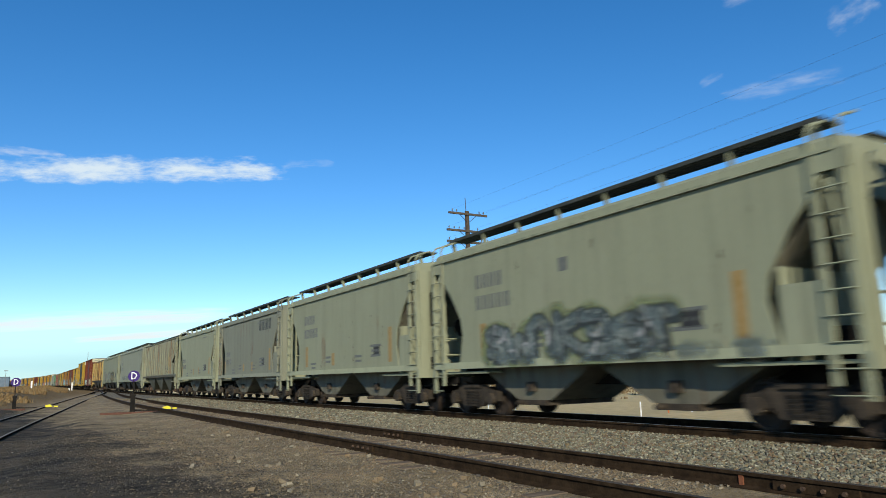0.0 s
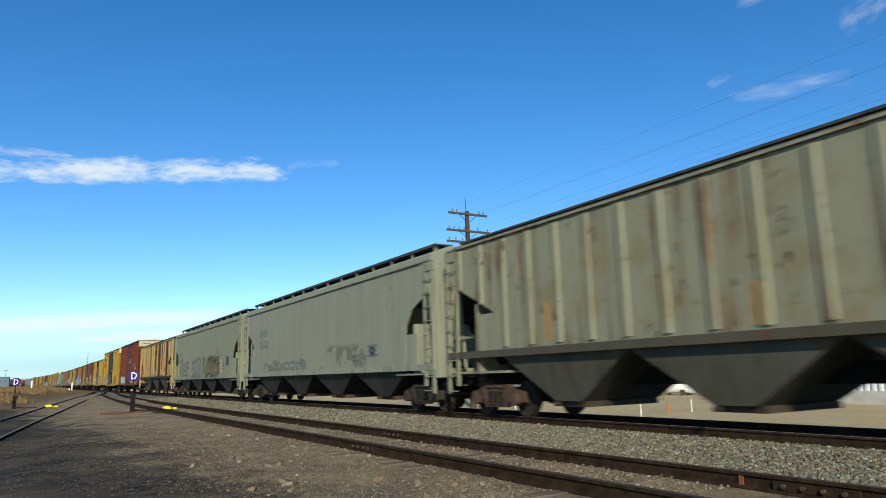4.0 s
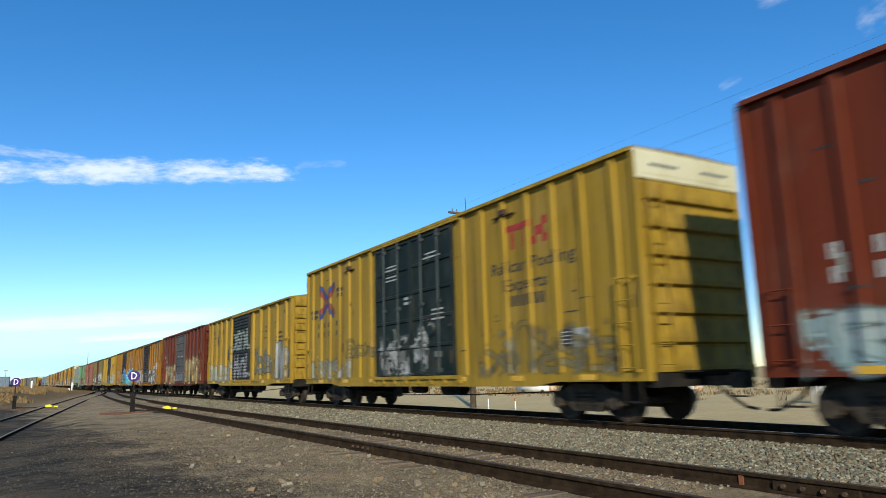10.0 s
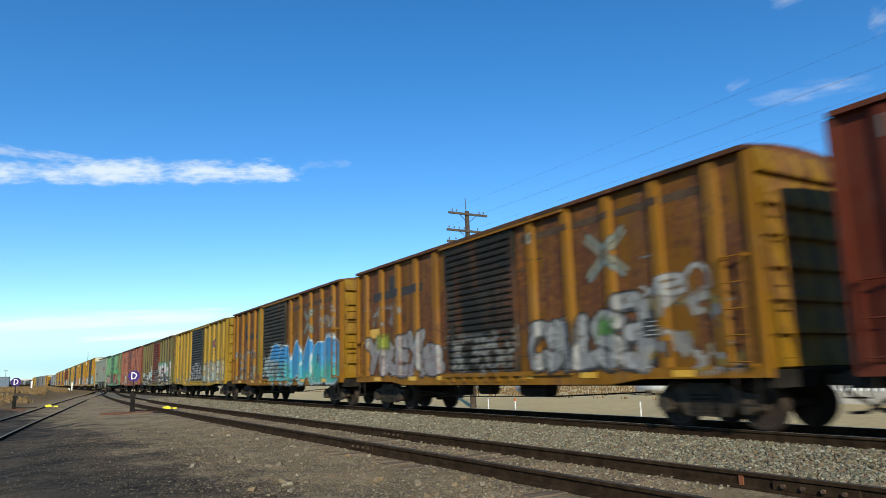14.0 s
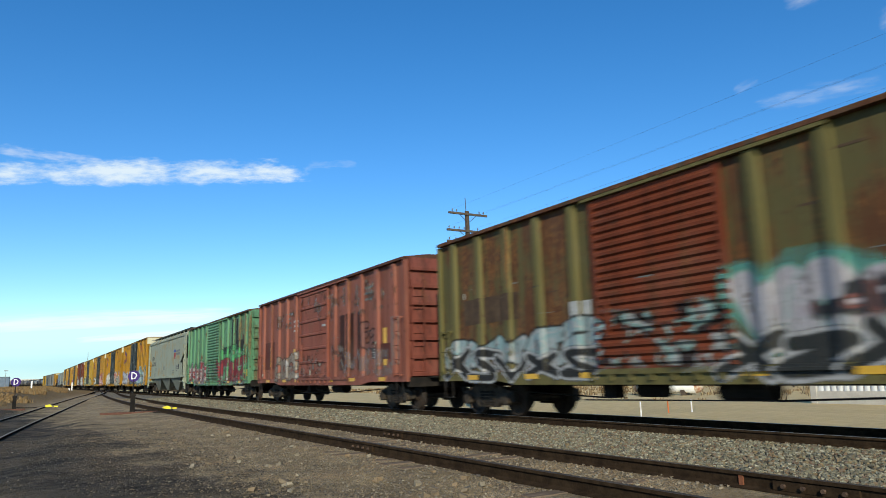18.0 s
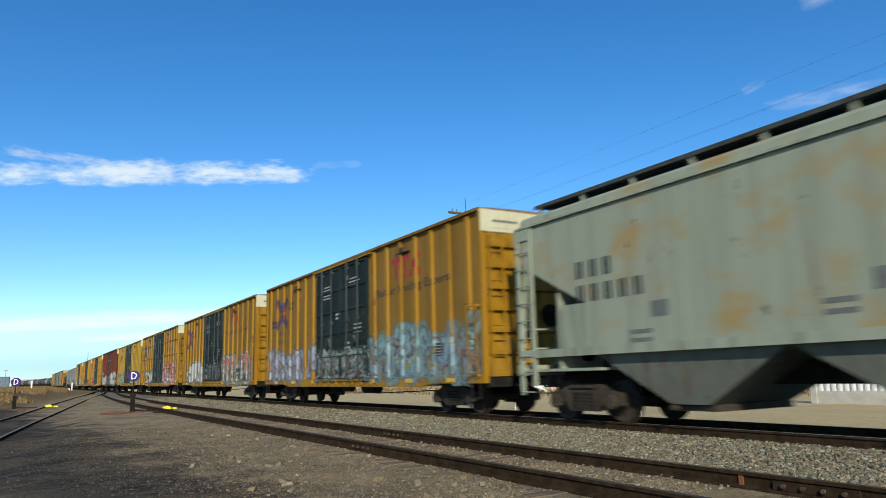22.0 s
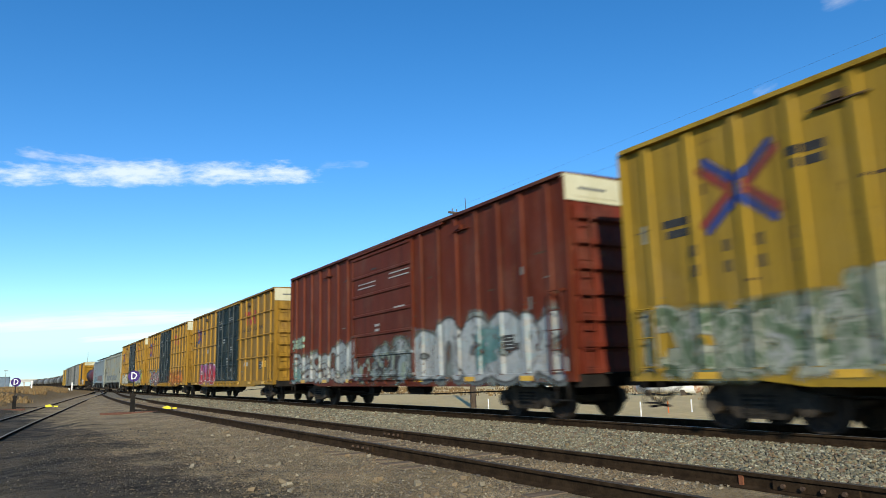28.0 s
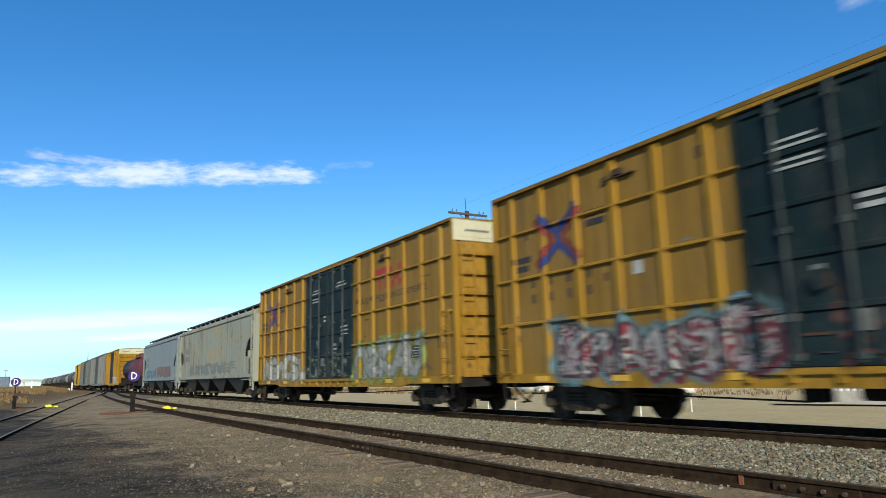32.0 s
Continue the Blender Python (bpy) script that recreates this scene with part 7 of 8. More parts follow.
a, sa_ = strew(6.75, 10.35, 2.5, 18, 40000, 0.018, 0.042, 3, 0.02)
b, sb_ = strew(6.75, 10.35, 18, 60, 22000, 0.035, 0.07, 4, 0.02, 1.5)
scatter("ballast", "grey and tan broken ballast stones heaped between the tracks", np.vstack([a, b]), np.hstack([sa_, sb_]), BALLAST, 5)
a, sa_ = strew(10.7, 12.0, 2.5, 40, 5000, 0.03, 0.055, 6)
scatter("ballast", "ballast stones between the main rails", a, sa_, BALLAST, 7)
a, sa_ = strew(2.0, 4.85, 6.0, 26, 7000, 0.006, 0.024, 8, 0, 1.3, 0.6)
b, sb_ = strew(4.9, 6.6, 5.0, 32, 5200, 0.010, 0.034, 9, 0, 1.3)
c, sc_ = strew(-4.0, 4.5, 6.0, 34, 350, 0.008, 0.024, 10, 0, 1.3)
d, sd_ = strew(2.2, 4.75, 6.3, 20, 190, 0.025, 0.075, 11)
scatter("pebbles", "scattered pebbles and broken stone on brown dirt", np.vstack([a, b, c, d]), np.hstack([sa_, sb_, sc_, sd_]), PEBBLE, 12, 0.6)
a, sa_ = strew(0.6, 4.8, 6.0, 20, 9000, 0.006, 0.022, 13, 0, 1.3, 0.7)
CLOD = stone_mat("dry clods", [(0.09, 0.072, 0.046), (0.16, 0.122, 0.07), (0.12, 0.092, 0.056), (0.20, 0.155, 0.09), (0.065, 0.053, 0.036)])
scatter("clods", "small clods of dry brown dirt", a, sa_, CLOD, 14, 0.45)
a, sa_ = strew(-2.5, 3.2, 6.5, 22, 4500, 0.008, 0.030, 15, 0, 1.3)
OILY = stone_mat("oily clods", [(0.022, 0.019, 0.015), (0.05, 0.042, 0.03), (0.034, 0.028, 0.021), (0.09, 0.072, 0.048)])
scatter("clods", "dark oil-stained clods of dirt", a, sa_, OILY, 16, 0.5)

# ---- tracks ----
MAT_RAIL = plain("rail steel brown", (0.020, 0.013, 0.008), (0.045, 0.029, 0.017), 6.0, 0.95, 0.0, gloss=0.04)
MAT_HEAD = plain("worn rail head", (0.16, 0.15, 0.14), (0.26, 0.245, 0.23), 5.0, 0.5, 0.6, 0.1)
MAT_WORN = plain("half-worn rail head", (0.17, 0.14, 0.11), (0.30, 0.26, 0.21), 5.0, 0.75, 0.0, 0.1)
MAT_DULL = plain("dull rail head", (0.04, 0.033, 0.028), (0.07, 0.057, 0.047), 5.0, 0.75, 0.0, 0.1)
MAT_TIE = plain("weathered timber", (0.10, 0.07, 0.047), (0.20, 0.145, 0.095), 2.5, 0.9, 0, 0.6, (1, 7, 7))
MAT_TIE_OILY = plain("oily timber", (0.025, 0.021, 0.018), (0.05, 0.04, 0.032), 2.5, 0.9, 0, 0.6, (1, 7, 7))
RAIL = [(-0.07, -0.165), (-0.07, -0.15), (-0.012, -0.13), (-0.012, -0.045), (-0.036, -0.035), (-0.036, -0.002), (0.036, -0.002), (0.036, -0.035), (0.012, -0.045), (0.012, -0.13), (0.07, -0.15), (0.07, -0.165)]


def rail_mesh(name, line, mat, prof=RAIL, lift=None):
    """A rail swept along the points (x, y)."""
    v, f, k = [], [], len(prof)
    for i, (x, y) in enumerate(line):
        x0, y0 = line[max(0, i - 1)]
        x1, y1 = line[min(len(line) - 1, i + 1)]
        d = math.hypot(x1 - x0, y1 - y0)
        nx, ny = (y1 - y0) / d, -(x1 - x0) / d
        up = lift(y) if lift else 0.0
        v += [(x + nx * p, y + ny * p, q + up) for p, q in prof]
    for i in range(len(line) - 1):
        f += [(i * k + j, i * k + (j + 1) % k, (i + 1) * k + (j + 1) % k, (i + 1) * k + j) for j in range(k)]
    f += [tuple(range(k)), tuple(range(len(v) - k, len(v)))]
    m = Mesh()
    m.v, m.f = v, f
    return m


def shifted(mid, ys, off):
    out = []
    for y in ys:
        dx = (mid(y + 0.5) - mid(y - 0.5))
        n = math.hypot(dx, 1)
        out.append((mid(y) + off / n, y - off * dx / n))
    return out


def track(label, mid, ys, head_mat, tie_ys, tie_mat, lift=None, wide=1.3):
    t = new("railway_track")
    tagged(t, label, "railway track", kind="structure")
    top = [(-0.034, -0.004), (-0.03, 0.0), (0.03, 0.0), (0.034, -0.004)]
    for off in (-0.755, 0.755):
        line = shifted(mid, ys, off)
        r = part("rail", rail_mesh("rail", line, MAT_RAIL, RAIL, lift), MAT_RAIL, t)
        part("rail_head", rail_mesh("rail_head", line, head_mat, top, lift), head_mat, r)
    me = solid("tie", Mesh().prism([(-0.115, -0.34), (0.115, -0.34), (0.115, -0.17), (0.10, -0.155), (-0.10, -0.155), (-0.115, -0.17)], 0, -wide, wide), tie_mat)
    rr = random.Random(len(tie_ys))
    for y in tie_ys:
        o = new("tie", me)
        o.parent = t
        o.matrix_basis = pose(mid(y) + rr.uniform(-0.06, 0.06), y, rr.uniform(-0.045, 0.004) if tie_mat is MAT_TIE else rr.uniform(-0.012, 0.008), 0, 0, rr.uniform(-1.5, 1.5) - math.degrees(math.atan(mid(y + 0.5) - mid(y - 0.5))))
    return t


def main_mid(y):
    if y <= SC:
        return XT
    return XT - RC * (1 - math.cos(math.asin(min(0.9, (y - SC) / RC))))


main_ys = [-600, -300, -100, 0, 100, 200, SC] + [SC + 30 * k for k in range(1, 26)]
track("busy main line with worn rails on stone ballast", main_mid, main_ys, MAT_HEAD, [2.0 + 0.53 * k for k in range(110)], MAT_TIE_OILY)
side_ys = [-400, -100, -30, 0] + [4 * k for k in range(1, 36)]
spur = track("siding with rusty dull rails and weathered half-buried ties", siding, side_ys, MAT_DULL, [1.5 + 0.55 * k for k in range(100)], MAT_TIE)
lead_ys = [-60 + 5 * k for k in range(12)] + [3 * k for k in range(0, 47)]
track("lead track curving through dirt to the switch", lead, lead_ys, MAT_WORN, [], MAT_TIE_OILY, lead_z)

# rail joints with their bolts
for rx, ry in ((4.93, 11.0), (6.44, 12.9), (6.44, 4.1)):
    m = Mesh().box(rx - 0.052, rx - 0.02, ry - 0.42, ry + 0.42, -0.135, -0.05)
    m.box(rx - 0.004, rx + 0.004, ry - 0.003, ry + 0.003, -0.16, 0.0)
    j = part("joint_bar", m, MAT_RAIL, spur)
    for k in range(4):
        part("bolt", Mesh().tube((ry - 0.30 + 0.2 * k, -0.09), 0, 0.022, rx - 0.085, rx - 0.05, 6), MAT_RUSTY, j)
part("rail_flag", Mesh().box(6.405, 6.425, 4.87, 4.92, -0.15, -0.03), plain("rusted orange paint", (0.16, 0.06, 0.03), (0.24, 0.09, 0.045), 9.0), spur)

# ---- switch stands, derails, stakes ----
MAT_PURPLE = plain("purple target paint", (0.035, 0.016, 0.12), (0.055, 0.026, 0.17), 6.0, 0.5, 0, 0.1)
MAT_SIGNWHITE = plain("white sign paint", (0.72, 0.72, 0.72), (0.8, 0.8, 0.8), 9.0, 0.5, 0, 0.1)
MAT_YELLOW = plain("bright yellow paint", (0.72, 0.62, 0.03), (0.80, 0.70, 0.06), 8.0, 0.5, 0, 0.2)
MAT_RUSTWOOD = plain("rust-brown plate", (0.085, 0.04, 0.028), (0.13, 0.062, 0.042), 4.0, 0.9)


def switch_stand(x, y, tall, r, face, base_len, label):
    z = ground_z(x, y)
    s = new("switch_stand")
    tagged(s, label, "switch stand", "switch stands")
    s.matrix_basis = pose(x, y, z, 0, 0, face)
    m = Mesh().prism([(-0.18, 0.0), (0.18, 0.0), (0.10, 0.10), (0.085, 0.78), (-0.085, 0.78), (-0.10, 0.10)], 1, -0.11, 0.11)
    m.box(-0.11, 0.11, -0.13, 0.13, 0.70, 0.80)
    part("stand_body", m, MAT_UNDER, s)
    part("mast", Mesh().bar((0, 0, 0.75), (0, 0, tall - 0.05), 0.022, 8), MAT_UNDER, s)
    part("target", Mesh().tube((0, tall), 1, r, -0.012, 0.0, 28), MAT_PURPLE, s, "purple round target")
    ring = Mesh()
    n = 28
    for i in range(n):
        a0, a1 = 2 * math.pi * i / n, 2 * math.pi * (i + 1) / n
        k = len(ring.v)
        for a in (a0, a1):
            for q in (r * 0.94, r * 1.02):
                ring.v += [(q * math.cos(a), -0.02, tall + q * math.sin(a)), (q * math.cos(a), 0.004, tall + q * math.sin(a))]
        ring.f += [(k, k + 2, k + 6, k + 4), (k + 1, k + 5, k + 7, k + 3), (k + 2, k + 3, k + 7, k + 6), (k, k + 4, k + 5, k + 1)]
    part("target_rim", ring, MAT_PURPLE, s)
    me = text_mesh("D", r * 1.85, MAT_SIGNWHITE, 0.8)
    for v in me.vertices:
        v.co = (v.co.x, -0.018, tall + v.co.y)
    o = new("letter", me)
    o.parent = s
    m = Mesh().box(-base_len * 0.55, base_len * 0.45, -0.14, 0.14, -0.1, 0.07)
    m.box(-base_len * 0.55, base_len * 0.45, 0.3, 0.52, -0.1, 0.05)
    part("head_tie", m, MAT_RUSTWOOD, s)
    part("lever", Mesh().bar((0.05, -0.1, 0.15), (0.75, -0.14, 0.10), 0.025, 6), MAT_UNDER, s)
    part("throw_rod", Mesh().bar((0.1, 0, 0.12), (base_len * 0.45 + 0.6, 0.05, 0.09), 0.022, 6), MAT_UNDER, s)
    return s


switch_stand(3.95, 32.2, 1.53, 0.225, -8, 2.2, "low black switch stand with a purple round target lettered D")
switch_stand(-0.4, 46.8, 1.55, 0.24, -2, 1.2, "low black switch stand with a purple round target lettered D")


def derail(x, y, turn, flip, up, label):
    d = new("derail")
    tagged(d, label, "derail", "derails")
    d.matrix_basis = pose(x, y, up - 0.02, 0, 0, turn) @ Matrix.Scale(flip, 4)
    part("shoe", Mesh().prism([(-0.16, -0.02), (-0.12, 0.07), (0.06, 0.11), (0.17, 0.03), (0.17, -0.02)], 1, -0.12, 0.12), MAT_YELLOW, d)
    part("arm", Mesh().box(0.24, 0.40, -0.06, 0.05, -0.03, 0.03), MAT_YELLOW, d)
    part("plate", Mesh().box(-0.5, 0.5, -0.3, 0.3, -0.15, -0.11), MAT_UNDER, d)
    return d


derail(1.38, 50.3, -7, 1.3, lead_z(50.3), "bright yellow derail on the lead track's rail")
derail(5.15, 31.4, 0, 1, 0.0, "bright yellow derail on the siding's rail")


def stake(x, y, tall, w, mat, label, cap=None):
    z = ground_z(x, y)
    s = new("marker_post")
    tagged(s, label, "marker post")
    s.location = (x, y, z)
    part("post", Mesh().prism([(-w, -w), (w, -w), (w, w), (-w, w)], 2, -0.1, tall), mat, s)
    if cap:
        part("cap", Mesh().prism([(-w - 0.01, -w - 0.01), (w + 0.01, -w - 0.01), (w + 0.01, w + 0.01), (-w - 0.01, w + 0.01)], 2, tall * 0.75, tall + 0.02), cap, s)


MAT_ORANGE = plain("orange marker paint", (0.55, 0.13, 0.03), (0.65, 0.2, 0.05), 9.0, 0.6)
stake(0.8, 100, 1.1, 0.09, MAT_SIGNWHITE, "white post in dry grass beside the lead track")
stake(8.9, 172, 1.7, 0.12, MAT_SIGNWHITE, "white post beside the far switch")
stake(8.2, 171, 0.5, 0.22, MAT_SIGNWHITE, "white box beside the far switch")
stake(22.3, 30.4, 0.58, 0.025, MAT_SIGNWHITE, "thin white stake in bare sand", MAT_ORANGE)
stake(21.9, 21.2, 0.6, 0.02, MAT_SIGNWHITE, "thin white stake in bare sand")
stake(24.4, 22.0, 0.5, 0.02, MAT_ORANGE, "thin orange stake in bare sand")
stake(25.2, 21.4, 0.55, 0.02, MAT_SIGNWHITE, "thin white stake in bare sand")
stake(21.0, 31.0, 0.6, 0.02, MAT_SIGNWHITE, "thin white stake in bare sand")


# ---- beyond the train ----
MAT_POLE = plain("creosoted pole", (0.045, 0.033, 0.025), (0.095, 0.07, 0.05), 3.0, 0.9, 0, 0.6, (8, 8, 1))
MAT_ARM = plain("weathered crossarm", (0.06, 0.047, 0.037), (0.11, 0.09, 0.07), 4.0, 0.9, 0, 0.5)
MAT_GLASS = plain("dark insulator", (0.04, 0.045, 0.05), (0.08, 0.085, 0.09), 9.0, 0.3, 0, 0.1)
MAT_WIRE = plain("wire", (0.05, 0.05, 0.055), (0.09, 0.09, 0.095), 9.0, 0.5, 0.5, 0.1)
POLE_X, POLE_Y = 22.2, 34.3
ARMS = [(10.46, (-1.1, -0.8, 0.8, 1.1)), (9.42, (-1.35, -1.0, -0.65, -0.3, 0.65, 1.35)), (8.74, (-1.35, -0.9, -0.45, 0.45, 0.9, 1.35))]


def utility_pole(x, y, label):
    z = ground_z(x, y)
    p = new("utility_pole")
    tagged(p, label, "utility pole", "poles of the wire line")
    p.location = (x, y, 0)
    part("pole", Mesh().tube((0, 0), 2, 0.18, z - 0.3, 10.66, 12, 0.13), MAT_POLE, p)
    part("top_rod", Mesh().bar((-0.06, 0, 10.4), (-0.10, 0, 11.5), 0.022, 6), MAT_WIRE, p)
    for h, spots in ARMS:
        wide = 1.5 if h < 10 else 1.35
        a = part("crossarm", Mesh().box(-wide, wide, -0.17, -0.06, h - 0.06, h + 0.06), MAT_ARM, p)
        for sx in (-1, 1):
            part("brace", Mesh().bar((sx * 0.6, -0.10, h - 0.05), (sx * 0.05, -0.11, h - 0.5), 0.018, 5), MAT_WIRE, a)
        for k in spots:
            m = Mesh().tube((k, -0.115), 2, 0.015, h + 0.06, h + 0.14, 6)
            m.tube((k, -0.115), 2, 0.045, h + 0.13, h + 0.24, 8, 0.03)
            part("insulator", m, MAT_GLASS, a)


# the poles follow the line; the arms face along it
for k in range(-3, 1):
    utility_pole(POLE_X + 0.0 * k, POLE_Y + 42.0 * k, "dark wooden utility pole with three crossarms and insulators")
wires = new("overhead_wires")
tagged(wires, "thin dark wires sagging between the poles", "wires", kind="structure")
for h, spots in ARMS:
    for k in (spots[0], spots[-1]):
        m = Mesh()
        for span in range(-3, 0):
            y0 = POLE_Y + 42.0 * span
            pts = [(POLE_X + k, y0 + 42 * i / 10 - 0.115, h + 0.22 - 0.10 * 4 * (i / 10) * (1 - i / 10)) for i in range(11)]
            for p, q in zip(pts, pts[1:]):
                m.bar(p, q, 0.0028, 4)
        part("wire", m, MAT_WIRE, wires)

MAT_TANKWHITE = plain("white tank paint", (0.62, 0.63, 0.62), (0.72, 0.73, 0.72), 1.5, 0.45, 0, 0.1)
MAT_TANKRUST = plain("peeling rusty paint", (0.33, 0.13, 0.06), (0.62, 0.55, 0.42), 5.0, 0.8, 0, 0.5)


def storage_tank(x, y, ln, r, rz, label):
    z = ground_z(x, y)
    t = new("storage_tank")
    tagged(t, label, "storage tank", "storage tanks beyond the line")
    t.matrix_basis = pose(x, y, z - 0.2, 0, 0, rz)
    m = Mesh().tube((0, r + 0.35), 1, r, -ln / 2, ln / 2, 28)
    part("shell", m, MAT_TANKWHITE, t, smooth=True)
    for sy, mat in ((-1, MAT_TANKRUST), (1, MAT_TANKRUST)):
        m = Mesh().tube((0, r + 0.35), 1, r, sy * ln / 2, sy * (ln / 2 + 0.2), 28, r * 0.85)
        m.tube((0, r + 0.35), 1, r * 0.85, sy * (ln / 2 + 0.2), sy * (ln / 2 + 0.35), 28, r * 0.45)
        part("tank_head", m, mat, t, "rusty peeling head")
    for y_ in (-ln * 0.3, ln * 0.3):
        part("saddle", Mesh().box(-r * 0.9, r * 0.9, y_ - 0.15, y_ + 0.15, 0, 0.6), MAT_ARM, t)


storage_tank(40.1, 36.1, 4.4, 0.5, 17, "white horizontal storage tank with a rusty end")
storage_tank(38.6, 49.6, 3.6, 0.46, 14, "white horizontal storage tank with a rusty end")

# corrugated fence, sheds and buildings behind the sand
MAT_SHEET = plain("white corrugated sheet", (0.60, 0.61, 0.60), (0.70, 0.71, 0.70), 1.2, 0.5, 0, 0.1)
MAT_CONC = plain("pale concrete", (0.42, 0.40, 0.36), (0.52, 0.50, 0.45), 2.0, 0.9)
MAT_ROOF = plain("grey sheet roof", (0.25, 0.26, 0.27), (0.33, 0.34, 0.35), 1.0, 0.6)
MAT_WALL = plain("weathered white wall", (0.50, 0.50, 0.48), (0.60, 0.60, 0.57), 1.0, 0.7)
MAT_BLUE_WALL = plain("blue-grey metal wall", (0.11, 0.15, 0.19), (0.15, 0.19, 0.24), 0.4, 0.6)
MAT_PANE = plain("dark window pane", (0.03, 0.035, 0.04), (0.06, 0.07, 0.08), 2.0, 0.15, 0, 0.0)


def fence(x, y, ln, rz, tall, label):
    f = new("sheet_fence")
    tagged(f, label, "fence")
    f.matrix_basis = pose(x, y, ground_z(x, y), 0, 0, rz)
    part("footing", Mesh().box(-0.12, 0.12, -ln / 2, ln / 2, -0.1, 0.62), MAT_CONC, f)
    n = int(ln / 0.32)
    for k in range(n):
        y0 = -ln / 2 + ln * k / n
        d = ln / n
        m = Mesh().prism([(-0.03, y0), (-0.07, y0 + d * 0.3), (-0.07, y0 + d * 0.6), (-0.03, y0 + d * 0.9), (0.0, y0 + d * 0.9), (0.0, y0)], 2, 0.62, tall)
        part("sheet", m, MAT_SHEET, f)
    part("post", Mesh().box(-0.16, 0.1, ln / 2, ln / 2 + 0.3, 0, tall), MAT_CONC, f)


fence(34.15, 8.1, 26.0, 0, 1.42, "white corrugated sheet fence on a concrete footing")


def shed(x, y, w, d, tall, rz, wall, roof, label, windows=3, rise=0.8, category="building"):
    s = new("building")
    tagged(s, label, category)
    s.matrix_basis = pose(x, y, ground_z(x, y), 0, 0, rz)
    part("wall", Mesh().box(-w / 2, w / 2, -d / 2, d / 2, -0.2, tall), wall, s)
    part("roof", Mesh().prism([(-w / 2 - 0.3, tall), (0, tall + rise), (w / 2 + 0.3, tall), (w / 2 + 0.3, tall + 0.12), (0, tall + rise + 0.15), (-w / 2 - 0.3, tall + 0.12)], 1, -d / 2 - 0.3, d / 2 + 0.3), roof, s)
    for k in range(windows):
        yy = -d / 2 + d * (k + 0.5) / windows
        o = part("window", Mesh().box(-w / 2 - 0.06, -w / 2 + 0.05, yy - 0.5, yy + 0.5, tall * 0.4, tall * 0.75), MAT_WALL, s)
        part("pane", Mesh().box(-w / 2 - 0.075, -w / 2 - 0.05, yy - 0.42, yy + 0.42, tall * 0.4 + 0.08, tall * 0.75 - 0.08), MAT_PANE, o)
    part("door", Mesh().box(-w / 2 - 0.05, -w / 2 + 0.02, d / 2 - 1.6, d / 2 - 0.6, -0.2, min(2.05, tall * 0.85)), MAT_ROOF, s)


shed(72, 62, 8, 12, 2.6, -40, MAT_WALL, MAT_ROOF, "small white house with a grey roof behind the sand lot")
shed(92, 96, 10, 16, 3.0, -40, MAT_WALL, MAT_ROOF, "low white shed far behind the sand lot")
shed(120, 60, 14, 30, 3.2, -60, MAT_WALL, MAT_ROOF, "long low white warehouse far behind the line", 6)
shed(-38.0, 520, 60, 26, 7.0, 0, MAT_BLUE_WALL, MAT_BLUE_WALL, "blue-grey metal warehouse far down the line", 4, 0.3)

# cell tower
MAT_STEEL = plain("galvanised steel", (0.16, 0.165, 0.17), (0.25, 0.255, 0.26), 2.0, 0.5, 0.6)
TX_, TY_ = 154.0, 93.4
tower = new("cell_tower")
tagged(tower, "slim dark monopole cell tower with two rings of antennas", "tower")
tower.location = (TX_, TY_, ground_z(TX_, TY_))
part("mast", Mesh().tube((0, 0), 2, 0.55, 0, 18.5, 12, 0.25), MAT_STEEL, tower)
for zz in (13.2, 17.8):
    m = Mesh()
    for k in range(12):
        a = k * math.pi / 6
        m.bar((0, 0, zz), (2.2 * math.cos(a), 2.2 * math.sin(a), zz), 0.06, 4)
    plat = part("platform", m, MAT_STEEL, tower)
    for k in range(12):
        a = k * math.pi / 6
        m = Mesh().box(2.2 * math.cos(a) - 0.15, 2.2 * math.cos(a) + 0.15, 2.2 * math.sin(a) - 0.12, 2.2 * math.sin(a) + 0.12, zz - 1.3, zz + 1.3)
        part("antenna", m, MAT_STEEL, plat)

# overpass far down the line
over = new("overpass")
tagged(over, "pale concrete road overpass far down the line", "bridge", kind="structure")
OY = 1000.0
part("deck", Mesh().box(-24, 78, OY, OY + 10, 5.2, 7.6), MAT_CONC, over)
part("parapet", Mesh().box(-24, 78, OY - 0.4, OY, 7.2, 8.8), MAT_CONC, over)
for x in (-18, 0, 30, 52, 72):
    part("pier", Mesh().box(x - 0.9, x + 0.9, OY + 2, OY + 8, -1.2, 5.2), MAT_CONC, over)
part("ramp", Mesh().prism([(-140, -1), (-24, -1), (-24, 8.6), (-30, 8.6)], 1, OY, OY + 12), MAT_CONC, over)
part("ramp", Mesh().prism([(78, -1), (230, -1), (84, 8.6), (78, 8.6)], 1, OY, OY + 12), MAT_CONC, over)
for x, y in ((-12.0, 430.0), (-8.0, 405.0)):
    lp = new("street_lamp")
    tagged(lp, "distant street lamp on a tall mast", "street lamp", "lamps by the far road")
    lp.location = (x, y, ground_z(x, y))
    part("mast", Mesh().tube((0, 0), 2, 0.14, 0, 8.6, 8, 0.08), MAT_STEEL, lp)
    part("head", Mesh().box(-0.9, 0.9, -0.2, 0.2, 8.5, 8.9), MAT_STEEL, lp)
mast = new("signal_mast")
tagged(mast, "thin grey mast standing beside the far track", "mast")
mast.location = (14.5, 215.0, ground_z(14.5, 215))
part("mast", Mesh().tube((0, 0), 2, 0.09, 0, 10.2, 8, 0.05), MAT_STEEL, mast)


